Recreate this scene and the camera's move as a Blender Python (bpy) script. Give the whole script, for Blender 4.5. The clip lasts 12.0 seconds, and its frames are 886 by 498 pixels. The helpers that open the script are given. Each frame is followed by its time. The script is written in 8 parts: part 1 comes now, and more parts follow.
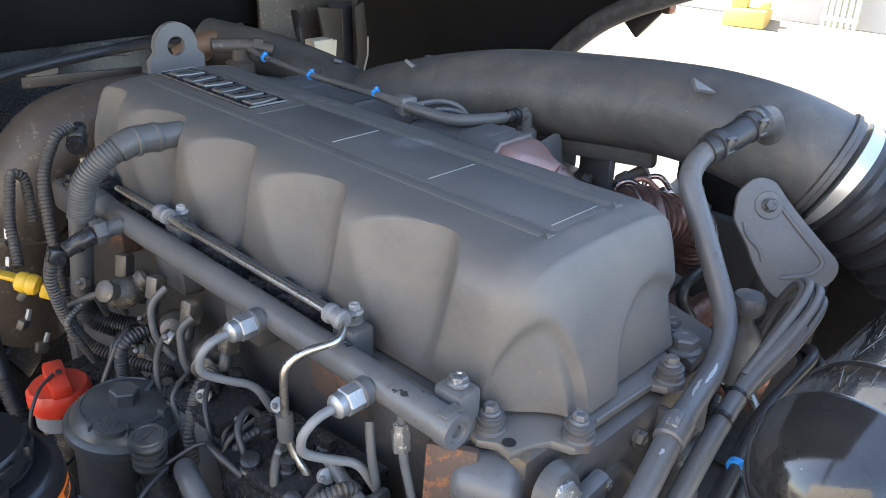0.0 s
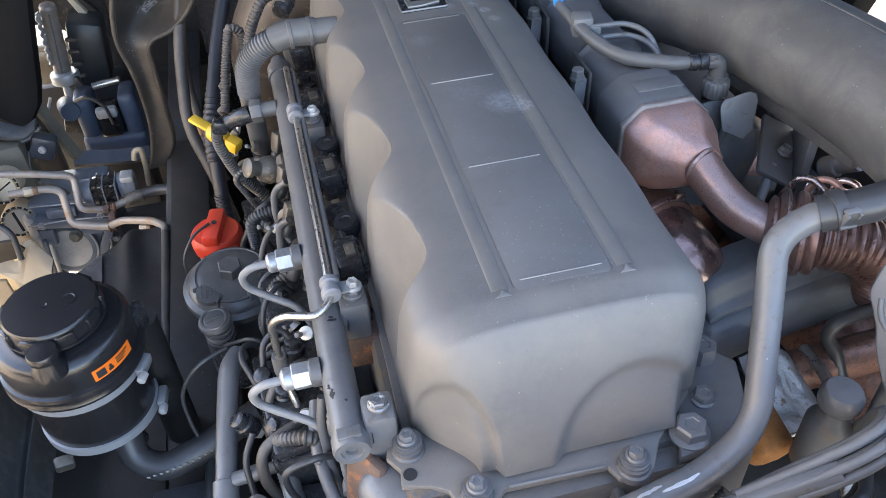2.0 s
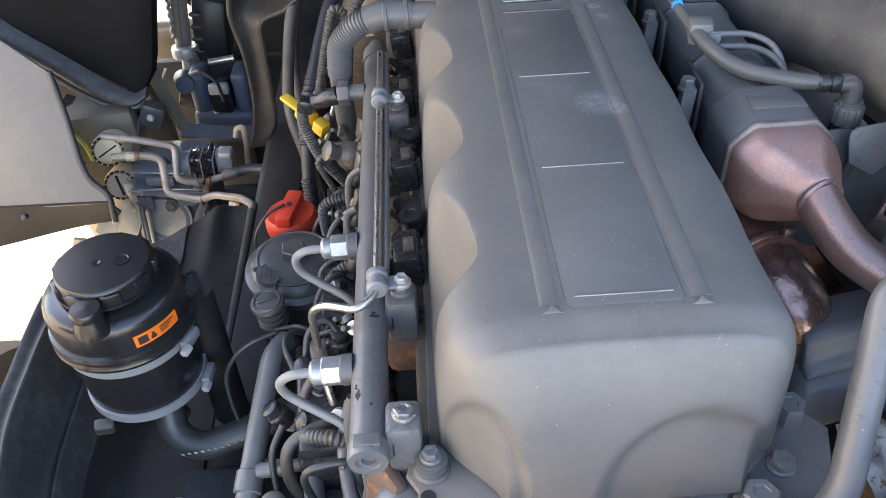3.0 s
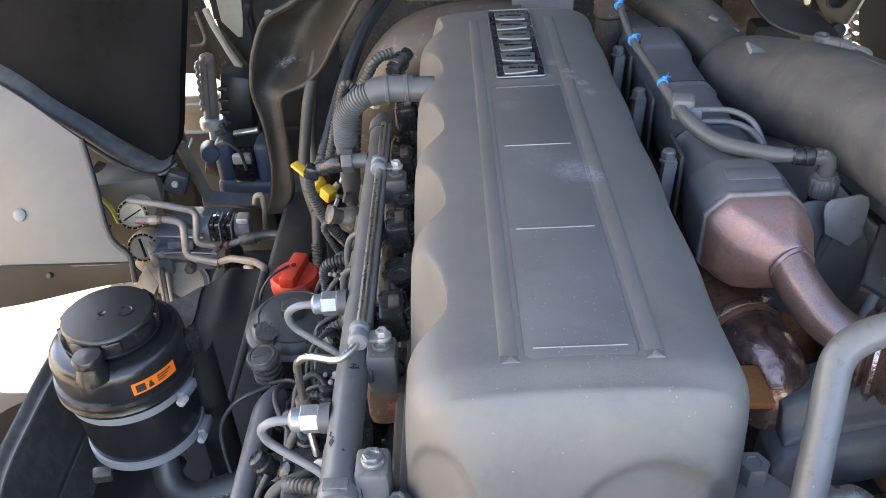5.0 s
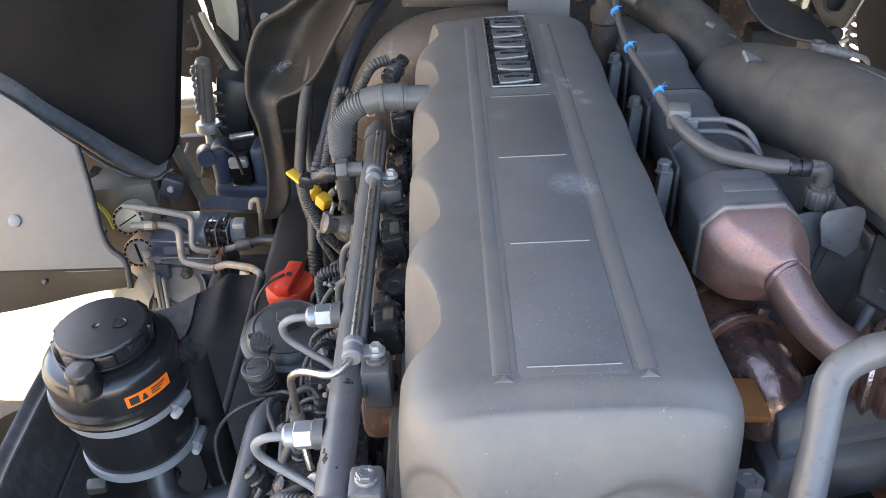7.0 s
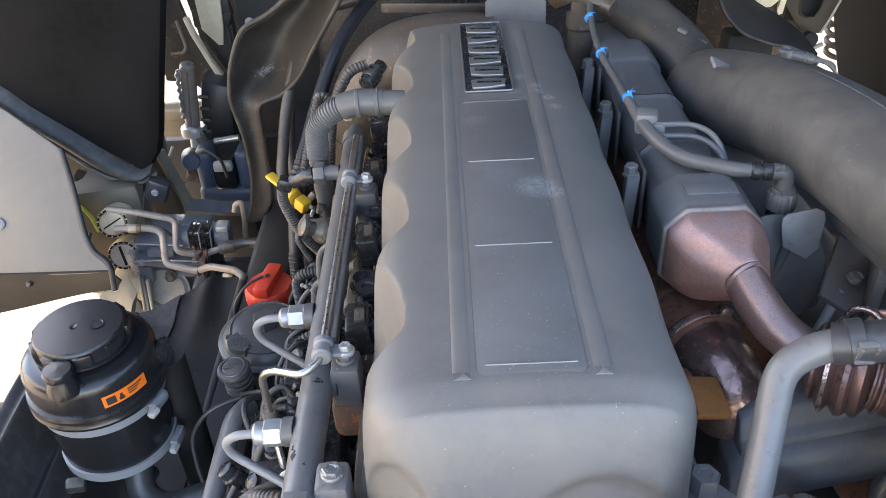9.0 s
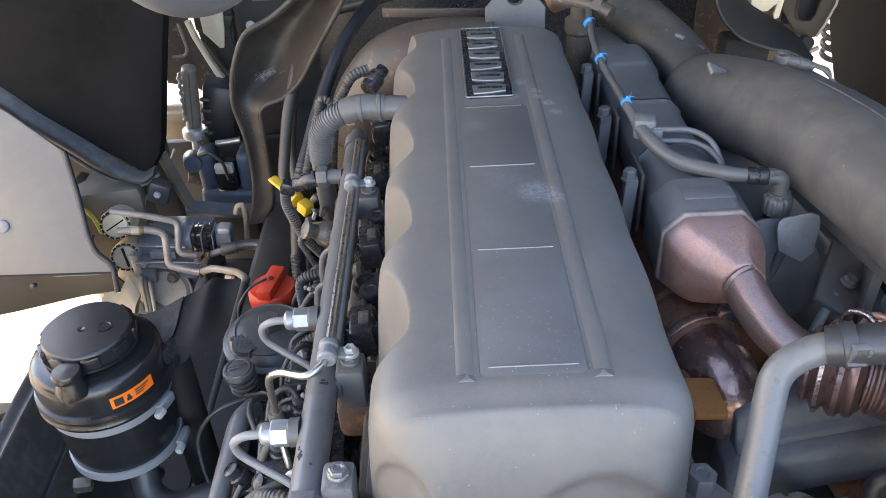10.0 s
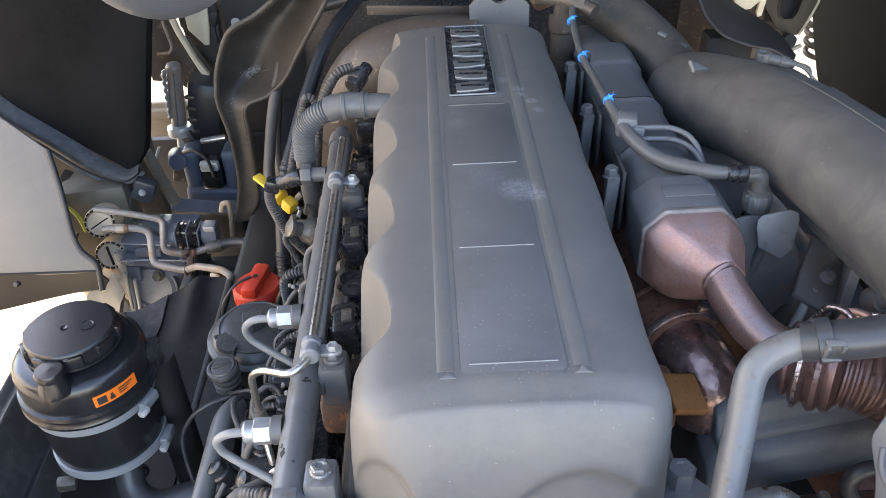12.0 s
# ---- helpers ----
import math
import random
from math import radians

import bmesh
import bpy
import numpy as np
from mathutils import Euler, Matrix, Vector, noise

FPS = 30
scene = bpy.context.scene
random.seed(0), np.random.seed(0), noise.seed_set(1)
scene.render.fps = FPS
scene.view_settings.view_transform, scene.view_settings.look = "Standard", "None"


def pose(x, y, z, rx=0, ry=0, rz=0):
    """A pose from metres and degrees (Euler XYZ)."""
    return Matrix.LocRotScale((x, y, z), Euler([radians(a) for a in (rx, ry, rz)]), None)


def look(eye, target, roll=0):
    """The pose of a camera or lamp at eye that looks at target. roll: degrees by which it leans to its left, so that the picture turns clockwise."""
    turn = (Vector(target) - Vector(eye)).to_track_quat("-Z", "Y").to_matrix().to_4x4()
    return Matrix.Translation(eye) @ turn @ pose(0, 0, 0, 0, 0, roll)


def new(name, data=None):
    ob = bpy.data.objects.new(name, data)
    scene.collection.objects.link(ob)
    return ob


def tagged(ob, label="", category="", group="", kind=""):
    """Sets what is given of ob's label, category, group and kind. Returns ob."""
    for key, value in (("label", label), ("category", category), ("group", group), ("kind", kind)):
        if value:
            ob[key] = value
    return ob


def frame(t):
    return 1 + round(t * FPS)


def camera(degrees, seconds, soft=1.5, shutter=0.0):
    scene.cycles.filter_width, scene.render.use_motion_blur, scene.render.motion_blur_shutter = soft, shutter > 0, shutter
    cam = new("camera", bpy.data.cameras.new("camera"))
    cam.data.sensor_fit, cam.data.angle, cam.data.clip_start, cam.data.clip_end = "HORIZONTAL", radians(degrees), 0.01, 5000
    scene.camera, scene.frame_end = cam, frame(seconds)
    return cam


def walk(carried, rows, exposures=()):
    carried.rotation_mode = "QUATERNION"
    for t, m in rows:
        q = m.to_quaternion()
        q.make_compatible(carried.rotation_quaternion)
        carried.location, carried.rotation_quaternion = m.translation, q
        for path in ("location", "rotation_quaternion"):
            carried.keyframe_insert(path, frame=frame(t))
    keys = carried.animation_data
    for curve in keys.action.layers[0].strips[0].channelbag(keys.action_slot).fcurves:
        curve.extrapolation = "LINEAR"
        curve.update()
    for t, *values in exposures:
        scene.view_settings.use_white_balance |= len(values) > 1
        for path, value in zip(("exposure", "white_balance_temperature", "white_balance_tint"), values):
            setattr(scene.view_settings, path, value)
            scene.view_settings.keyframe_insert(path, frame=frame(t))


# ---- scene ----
cam = camera(57.1, 12.0, soft=0.7)
PATH = [
    (0, (-0.626, -0.421, 1.761), (0.679, 0.829, 0.905), 2.0),
    (0.5, (-0.596, -0.471, 1.832), (0.365, 0.933, 0.78), 0.6),
    (1, (-0.5, -0.46, 1.892), (0.078, 0.898, 0.541), -1.0),
    (1.5, (-0.383, -0.459, 1.935), (-0.022, 0.811, 0.433), -2.7),
    (2, (-0.201, -0.473, 1.945), (0.098, 0.973, 0.595), -3.1),
    (2.5, (-0.153, -0.43, 1.901), (0.017, 1.035, 0.55), -2.2),
    (2.7, (-0.149, -0.431, 1.883), (-0.067, 1.058, 0.55), -2.7),
    (4.3, (-0.098, -0.461, 1.881), (-0.136, 1.113, 0.648), -3.4),
    (4.5, (-0.092, -0.467, 1.884), (-0.131, 1.159, 0.721), -3.4),
    (5, (-0.091, -0.478, 1.889), (-0.135, 1.153, 0.732), -3.3),
    (5.5, (-0.092, -0.475, 1.899), (-0.137, 1.154, 0.739), -3.4),
    (6, (-0.09, -0.468, 1.904), (-0.136, 1.159, 0.742), -3.4),
    (6.5, (-0.087, -0.463, 1.903), (-0.132, 1.163, 0.739), -3.4),
    (8.5, (-0.084, -0.478, 1.892), (-0.112, 1.152, 0.734), -3.1),
    (9, (-0.059, -0.482, 1.91), (-0.085, 1.148, 0.752), -3.1),
    (9.5, (-0.052, -0.49, 1.915), (-0.077, 1.141, 0.757), -3.0),
    (10, (-0.064, -0.493, 1.924), (-0.084, 1.137, 0.764), -3.0),
    (10.5, (-0.069, -0.498, 1.929), (-0.08, 1.13, 0.767), -2.8),
    (11, (-0.063, -0.497, 1.938), (-0.069, 1.129, 0.773), -2.8),
    (11.5, (-0.063, -0.491, 1.934), (-0.063, 1.134, 0.767), -2.7),
    (12, (-0.057, -0.496, 1.927), (-0.05, 1.128, 0.76), -2.6),
]
walk(cam, [(t, look(eye, target, roll)) for t, eye, target, roll in PATH],
     [(0, 3.05, 6800, 10), (0.5, 3.38, 6950, 12), (1, 3.66, 7150, 13), (1.5, 3.70, 7050, 13), (2, 3.64, 7300, 14), (2.7, 3.58, 7600, 14), (12, 3.62, 7600, 14)])

# ---- world and light ----
SUN_ELEV, SUN_AZ = 48.0, -10.0   # degrees; azimuth from the way the engine points, towards +x
world = bpy.data.worlds.new("sky")
scene.world = world
world.use_nodes = True
wn = world.node_tree.nodes
sky = wn.new("ShaderNodeTexSky")
sky.sky_type = 'NISHITA'
sky.sun_disc = False
sky.sun_elevation = radians(SUN_ELEV)
sky.sun_rotation = radians(SUN_AZ)
wn["Background"].inputs[1].default_value = 0.12
world.node_tree.links.new(sky.outputs[0], wn["Background"].inputs[0])
sun_data = bpy.data.lights.new("sun", 'SUN')
sun_data.energy, sun_data.angle, sun_data.color = 4.2, radians(0.5), (1.0, 0.93, 0.82)
sun = new("sun", sun_data)
_e, _a = radians(SUN_ELEV), radians(SUN_AZ)
sun.matrix_world = look((math.sin(_a) * math.cos(_e) * 20, math.cos(_a) * math.cos(_e) * 20, math.sin(_e) * 20), (0, 0, 0))


# ---- materials ----
def mat(name, base, rough=0.5, metal=0.0, var=0.25, scale=40.0, dust=None, dust_amt=0.0, bump=0.1, bump_scale=400.0,
        spots=None, spot_amt=0.0, spot_scale=60.0, rough_var=0.12, coat=0.0, specks=0.0, smear=None, smear_amt=0.0, smear_scale=6.0, spec=0.5, stains=()):
    """Surface with grain and stains at two scales, settled dust and worn spots."""
    m = bpy.data.materials.new(name)
    m.use_nodes = True
    nt = m.node_tree
    N, L = nt.nodes, nt.links
    b = N["Principled BSDF"]
    b.inputs["Metallic"].default_value = metal
    b.inputs["Coat Weight"].default_value = coat
    b.inputs["Specular IOR Level"].default_value = spec
    tc = N.new("ShaderNodeTexCoord")
    oi = N.new("ShaderNodeObjectInfo")
    add = N.new("ShaderNodeVectorMath")
    add.operation = 'ADD'
    L.new(tc.outputs["Object"], add.inputs[0])
    L.new(oi.outputs["Random"], add.inputs[1])

    def noise_tex(sc, detail=4.0, rough_=0.6):
        n = N.new("ShaderNodeTexNoise")
        n.inputs["Scale"].default_value = sc
        n.inputs["Detail"].default_value = detail
        n.inputs["Roughness"].default_value = rough_
        L.new(add.outputs[0], n.inputs["Vector"])
        return n

    def mix(fac, a, c):
        x = N.new("ShaderNodeMix")
        x.data_type = 'RGBA'
        for sock, val in ((x.inputs[0], fac), (x.inputs[6], a), (x.inputs[7], c)):
            if hasattr(val, "is_linked"):
                L.new(val, sock)
            elif isinstance(val, (int, float)):
                sock.default_value = val
            else:
                sock.default_value = (*val, 1.0)
        return x.outputs[2]

    def ramp(src, lo, hi):
        r = N.new("ShaderNodeMapRange")
        r.inputs[1].default_value, r.inputs[2].default_value = lo, hi
        L.new(src, r.inputs[0])
        return r.outputs[0]

    big, fine = noise_tex(scale * 0.18, 3.0), noise_tex(scale * 2.5, 5.0, 0.7)
    dark = tuple(c * (1 - var) for c in base)
    light = tuple(min(1, c * (1 + var)) for c in base)
    col = mix(ramp(big.outputs[0], 0.3, 0.7), dark, light)
    col = mix(ramp(fine.outputs[0], 0.35, 0.75), col, tuple(min(1, c * (1 + 0.6 * var)) for c in base))
    if spots:
        sp = noise_tex(spot_scale, 6.0, 0.75)
        col = mix(ramp(sp.outputs[0], 0.62 - 0.2 * spot_amt, 0.66 - 0.14 * spot_amt), col, spots)
    if dust:
        geo = N.new("ShaderNodeNewGeometry")
        sep = N.new("ShaderNodeSeparateXYZ")
        L.new(geo.outputs["Normal"], sep.inputs[0])
        up = ramp(sep.outputs[2], 0.1, 1.0)
        dn = noise_tex(scale * 0.5, 5.0, 0.7)
        mul = N.new("ShaderNodeMath")
        mul.operation = 'MULTIPLY'
        L.new(up, mul.inputs[0])
        L.new(ramp(dn.outputs[0], 0.2, 0.8), mul.inputs[1])
        mul2 = N.new("ShaderNodeMath")
        mul2.operation = 'MULTIPLY'
        L.new(mul.outputs[0], mul2.inputs[0])
        mul2.inputs[1].default_value = dust_amt
        col = mix(mul2.outputs[0], col, dust)
    if smear:
        sm = noise_tex(smear_scale, 7.0, 0.68)
        sm.inputs["Distortion"].default_value = 0.6
        mm = N.new("ShaderNodeMath")
        mm.operation = 'MULTIPLY'
        L.new(ramp(sm.outputs[0], 0.46, 0.72), mm.inputs[0])
        mm.inputs[1].default_value = smear_amt
        col = mix(mm.outputs[0], col, smear)
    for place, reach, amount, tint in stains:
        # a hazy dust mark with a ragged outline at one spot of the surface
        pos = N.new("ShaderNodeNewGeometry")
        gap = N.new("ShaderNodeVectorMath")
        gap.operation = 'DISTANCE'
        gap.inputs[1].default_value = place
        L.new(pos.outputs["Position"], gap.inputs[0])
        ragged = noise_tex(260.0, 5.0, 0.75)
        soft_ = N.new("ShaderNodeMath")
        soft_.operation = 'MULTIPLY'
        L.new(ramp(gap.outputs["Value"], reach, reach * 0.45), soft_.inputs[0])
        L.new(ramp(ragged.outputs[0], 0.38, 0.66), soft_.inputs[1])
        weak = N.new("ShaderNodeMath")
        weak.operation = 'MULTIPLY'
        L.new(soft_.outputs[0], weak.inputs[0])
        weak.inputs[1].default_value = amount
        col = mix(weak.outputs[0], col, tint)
    if specks:
        vo = N.new("ShaderNodeTexVoronoi")
        vo.inputs["Scale"].default_value = 210.0
        L.new(add.outputs[0], vo.inputs["Vector"])
        pick = N.new("ShaderNodeSeparateColor")
        L.new(vo.outputs["Color"], pick.inputs[0])
        size = N.new("ShaderNodeMath")
        size.operation = 'MULTIPLY'
        L.new(ramp(pick.outputs[0], 1.0 - specks, 1.0), size.inputs[0])
        size.inputs[1].default_value = 0.15
        near = N.new("ShaderNodeMath")
        near.operation = 'LESS_THAN'
        L.new(vo.outputs["Distance"], near.inputs[0])
        L.new(size.outputs[0], near.inputs[1])
        col = mix(near.outputs[0], col, (0.30, 0.28, 0.25))
    L.new(col, b.inputs["Base Color"])
    r = N.new("ShaderNodeMapRange")
    r.inputs[3].default_value, r.inputs[4].default_value = max(0.03, rough - rough_var), min(1, rough + rough_var)
    L.new(fine.outputs[0], r.inputs[0])
    L.new(r.outputs[0], b.inputs["Roughness"])
    if bump:
        bn = noise_tex(bump_scale, 3.0)
        bp = N.new("ShaderNodeBump")
        bp.inputs["Strength"].default_value = bump
        bp.inputs["Distance"].default_value = 0.001
        L.new(bn.outputs[0], bp.inputs["Height"])
        L.new(bp.outputs[0], b.inputs["Normal"])
    return m


DUST = (0.28, 0.25, 0.21)
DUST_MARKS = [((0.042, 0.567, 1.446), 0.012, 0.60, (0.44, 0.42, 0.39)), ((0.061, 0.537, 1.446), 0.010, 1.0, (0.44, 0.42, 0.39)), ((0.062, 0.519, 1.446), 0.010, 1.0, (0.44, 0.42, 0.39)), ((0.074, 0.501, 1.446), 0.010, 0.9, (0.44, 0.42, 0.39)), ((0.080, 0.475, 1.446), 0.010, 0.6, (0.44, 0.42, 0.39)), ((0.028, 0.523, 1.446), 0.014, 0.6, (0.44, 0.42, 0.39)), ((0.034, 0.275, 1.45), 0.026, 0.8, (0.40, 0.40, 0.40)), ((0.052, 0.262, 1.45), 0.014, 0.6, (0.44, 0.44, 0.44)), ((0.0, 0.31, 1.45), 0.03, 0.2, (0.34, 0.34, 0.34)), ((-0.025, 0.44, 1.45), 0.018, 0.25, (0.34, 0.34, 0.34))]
# brown smear stands for dust and for warm light bounced onto the cover
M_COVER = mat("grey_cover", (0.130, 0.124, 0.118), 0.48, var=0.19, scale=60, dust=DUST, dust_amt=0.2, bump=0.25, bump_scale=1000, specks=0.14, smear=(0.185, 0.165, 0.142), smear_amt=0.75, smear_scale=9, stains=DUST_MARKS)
M_PAINT = mat("grey_engine_paint", (0.105, 0.110, 0.118), 0.36, var=0.2, scale=40, dust=DUST, dust_amt=0.3, spots=(0.085, 0.08, 0.075), spot_amt=0.2, specks=0.08, smear=(0.16, 0.15, 0.14), smear_amt=0.4, smear_scale=22)
M_PAINTD = mat("dark_engine_paint", (0.080, 0.083, 0.089), 0.45, var=0.25, scale=50, dust=DUST, dust_amt=0.25, spots=(0.13, 0.09, 0.06), spot_amt=0.25, specks=0.08, smear=(0.16, 0.15, 0.14), smear_amt=0.4, smear_scale=22)
M_LID = mat("dusty_black_plastic", (0.040, 0.041, 0.044), 0.36, var=0.2, scale=60, dust=DUST, dust_amt=0.3, smear=(0.16, 0.15, 0.135), smear_amt=0.3, smear_scale=30, specks=0.1)
M_PLASTIC = mat("black_plastic", (0.025, 0.026, 0.029), 0.27, var=0.15, scale=60, dust=DUST, dust_amt=0.03, specks=0.03, smear=(0.028, 0.028, 0.028), smear_amt=0.3, smear_scale=9, rough_var=0.04)
M_RUBBER = mat("black_rubber", (0.032, 0.033, 0.036), 0.36, var=0.25, scale=60, dust=DUST, dust_amt=0.1)
M_FOAM = mat("black_foam", (0.009, 0.009, 0.0095), 1.0, var=0.4, scale=30, bump=0.3, spec=0.1)
M_ZINC = mat("zinc_plate", (0.34, 0.35, 0.365), 0.40, metal=0.6, var=0.35, scale=130, bump=0.4, bump_scale=260, dust=DUST, dust_amt=0.2)
M_STEEL = mat("bare_steel", (0.5, 0.47, 0.43), 0.3, metal=0.9, var=0.2, scale=80)
M_GREYPIPE = mat("grey_coated_pipe", (0.19, 0.195, 0.205), 0.42, var=0.12, scale=60, dust=DUST, dust_amt=0.2)
# the dust inputs here lay blue-grey on the upward faces
M_HEAT = mat("heat_tinted_steel", (0.49, 0.255, 0.19), 0.40, metal=0.5, var=0.3, scale=90, dust=(0.29, 0.28, 0.315), dust_amt=0.7, spots=(0.27, 0.15, 0.09), spot_amt=0.30, spot_scale=620, bump=0.35, smear=(0.31, 0.31, 0.37), smear_amt=0.45, smear_scale=11)
M_COPPER = mat("rusty_copper_steel", (0.20, 0.125, 0.108), 0.33, metal=0.6, var=0.4, scale=60, spots=(0.13, 0.06, 0.045), spot_amt=0.35, spot_scale=70, bump=0.3)
M_HEATD = mat("dark_rusty_steel", (0.235, 0.120, 0.085), 0.34, metal=0.45, var=0.5, scale=60, spots=(0.135, 0.074, 0.060), spot_amt=0.45, spot_scale=140, bump=0.5)
M_RUST = mat("orange_rust", (0.27, 0.108, 0.030), 0.85, var=0.4, scale=60, bump=0.6, bump_scale=150, spots=(0.12, 0.06, 0.03), spot_amt=0.2, spot_scale=300)
M_FOIL = mat("silver_foil", (0.30, 0.295, 0.29), 0.38, metal=0.6, var=0.3, scale=60, bump=1.0, bump_scale=120, spots=(0.16, 0.10, 0.06), spot_amt=0.3)
M_RED = mat("red_plastic", (0.62, 0.045, 0.02), 0.4, var=0.12, scale=60, dust=DUST, dust_amt=0.12)
M_YELLOW = mat("yellow_plastic", (0.68, 0.42, 0.03), 0.45, var=0.12, scale=60, dust=DUST, dust_amt=0.2)
M_ORANGE = mat("orange_label", (0.85, 0.17, 0.015), 0.45, var=0.05, scale=60)
M_BLUE = mat("blue_tie", (0.03, 0.30, 0.78), 0.4, var=0.1, scale=60)
M_GREYPLASTIC = mat("grey_band", (0.20, 0.21, 0.225), 0.4, var=0.12, scale=60, dust=DUST, dust_amt=0.2)
M_CAB = mat("grey_cab_plastic", (0.20, 0.175, 0.145), 0.42, var=0.1, scale=10, dust=DUST, dust_amt=0.15, smear=(0.09, 0.075, 0.06), smear_amt=0.35, smear_scale=3)
M_FLAP = mat("dusty_rubber_flap", (0.024, 0.020, 0.0165), 0.55, var=0.3, scale=25, dust=DUST, dust_amt=0.1, smear=(0.12, 0.105, 0.085), smear_amt=0.35, smear_scale=14, specks=0.1)
M_CHASSIS = mat("dark_chassis", (0.046, 0.045, 0.045), 0.45, var=0.3, scale=30, dust=DUST, dust_amt=0.12)
M_BLUEGREY = mat("blue_grey_casting", (0.135, 0.152, 0.182), 0.36, var=0.25, scale=50, dust=DUST, dust_amt=0.15, smear=(0.20, 0.21, 0.23), smear_amt=0.35, smear_scale=24)
M_ALU = mat("cast_aluminium", (0.5, 0.5, 0.49), 0.5, metal=0.6, var=0.2, scale=60, dust=DUST, dust_amt=0.3)
M_TAN = mat("tan_cast", (0.36, 0.29, 0.2), 0.6, metal=0.1, var=0.25, scale=60)
M_BRASS = mat("brown_pipe", (0.19, 0.115, 0.072), 0.55, metal=0.4, var=0.3, scale=80)
M_GLOSS = mat("glossy_black", (0.012, 0.012, 0.013), 0.14, var=0.3, scale=20, dust=DUST, dust_amt=0.12, coat=0.5, specks=0.08, smear=(0.045, 0.043, 0.04), smear_amt=0.4, smear_scale=22)
M_GROUND = mat("pale_concrete", (0.170, 0.148, 0.118), 0.9, var=0.18, scale=2.0, spots=(0.15, 0.13, 0.105), spot_amt=0.3, spot_scale=3.0, bump=0.3, bump_scale=60)
M_CREAM = mat("cream_wall", (0.63, 0.565, 0.48), 0.85, var=0.06, scale=2.0)
M_WALL = mat("white_wall", (0.42, 0.42, 0.415), 0.8, var=0.06, scale=2.0)
M_DARK = mat("dark_gap", (0.018, 0.018, 0.019), 0.8, var=0.3, scale=30)


M_DIRT = mat("brown_dirt", (0.25, 0.2, 0.15), 0.95, var=0.3, scale=4, bump=0.4, bump_scale=60)
M_TANBLOCK = mat("yellow_paint", (0.62, 0.42, 0.13), 0.8, var=0.2, scale=6)
M_GATE = mat("pale_green_paint", (0.5, 0.55, 0.45), 0.6, var=0.15, scale=8)
M_WORN = mat("worn_grey_metal", (0.42, 0.42, 0.42), 0.45, metal=0.4, var=0.3, scale=90, dust=DUST, dust_amt=0.2)
M_WORN2 = mat("faded_grey", (0.145, 0.145, 0.145), 0.5, var=0.2, scale=60, dust=DUST, dust_amt=0.3)
M_WORN2B = mat("rubbed_line", (0.33, 0.33, 0.325), 0.5, metal=0.3, var=0.35, scale=90, dust=DUST, dust_amt=0.2)
M_CHIP = mat("pale_chip", (0.46, 0.46, 0.46), 0.5, metal=0.3, var=0.3, scale=120)
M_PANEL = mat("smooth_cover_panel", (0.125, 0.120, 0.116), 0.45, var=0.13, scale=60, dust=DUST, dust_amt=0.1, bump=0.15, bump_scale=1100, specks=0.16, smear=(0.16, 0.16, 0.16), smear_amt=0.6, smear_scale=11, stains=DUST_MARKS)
M_DIRTY = mat("oily_dirty_paint", (0.062, 0.062, 0.063), 0.38, var=0.35, scale=50, dust=DUST, dust_amt=0.3, spots=(0.12, 0.085, 0.055), spot_amt=0.3, spot_scale=28, bump=0.35, bump_scale=160, smear=(0.11, 0.095, 0.08), smear_amt=0.5, smear_scale=24)
M_BEAM = mat("blue_black_beam", (0.098, 0.107, 0.122), 0.42, var=0.3, scale=50, dust=DUST, dust_amt=0.25, smear=(0.17, 0.18, 0.20), smear_amt=0.55, smear_scale=22, specks=0.25)
M_PINKRUST = mat("crumpled_rusty_steel", (0.25, 0.165, 0.150), 0.24, metal=0.75, var=0.5, scale=60, spots=(0.13, 0.075, 0.062), spot_amt=0.4, spot_scale=90, bump=0.8, bump_scale=110)
M_FRAMEBROWN = mat("dusty_brown_frame_paint", (0.048, 0.037, 0.026), 0.6, var=0.4, scale=35, dust=DUST, dust_amt=0.06)
# cream paint; on the strut's flanges its paleness stands in for sunlight
M_CREAMSUN = mat("cream_paint_and_sunlight", (0.74, 0.63, 0.46), 0.5, var=0.15, scale=30, dust=DUST, dust_amt=0.1)
M_NAVY = mat("navy_black_paint", (0.034, 0.040, 0.052), 0.32, var=0.3, scale=40, dust=DUST, dust_amt=0.2, smear=(0.09, 0.095, 0.105), smear_amt=0.4, smear_scale=20)
M_RUB = mat("whitened_rub", (0.28, 0.28, 0.275), 0.7, var=0.25, scale=120)
M_BADGE = mat("badge_silver", (0.21, 0.21, 0.207), 0.36, metal=0.5, var=0.2, scale=80, dust=DUST, dust_amt=0.3)
M_RUSTPAINT = mat("rusting_paint", (0.075, 0.048, 0.038), 0.7, var=0.4, scale=60, spots=(0.22, 0.09, 0.04), spot_amt=0.4)
M_GREYHOSE = mat("faded_grey_hose", (0.092, 0.092, 0.093), 0.42, var=0.18, scale=60, dust=DUST, dust_amt=0.25, specks=0.06)
M_CONDUIT = mat("dusty_conduit", (0.045, 0.042, 0.04), 0.5, var=0.3, scale=80, dust=DUST, dust_amt=0.5)
M_DUSTYMETAL = mat("dusty_metal", (0.075, 0.068, 0.06), 0.42, metal=0.2, var=0.4, scale=80, dust=DUST, dust_amt=0.5, spots=(0.25, 0.2, 0.14), spot_amt=0.3)
M_DUSTYPAINT = mat("dusty_brown_grey_paint", (0.066, 0.053, 0.044), 0.45, var=0.25, scale=25, dust=DUST, dust_amt=0.2, spots=(0.17, 0.13, 0.09), spot_amt=0.2)
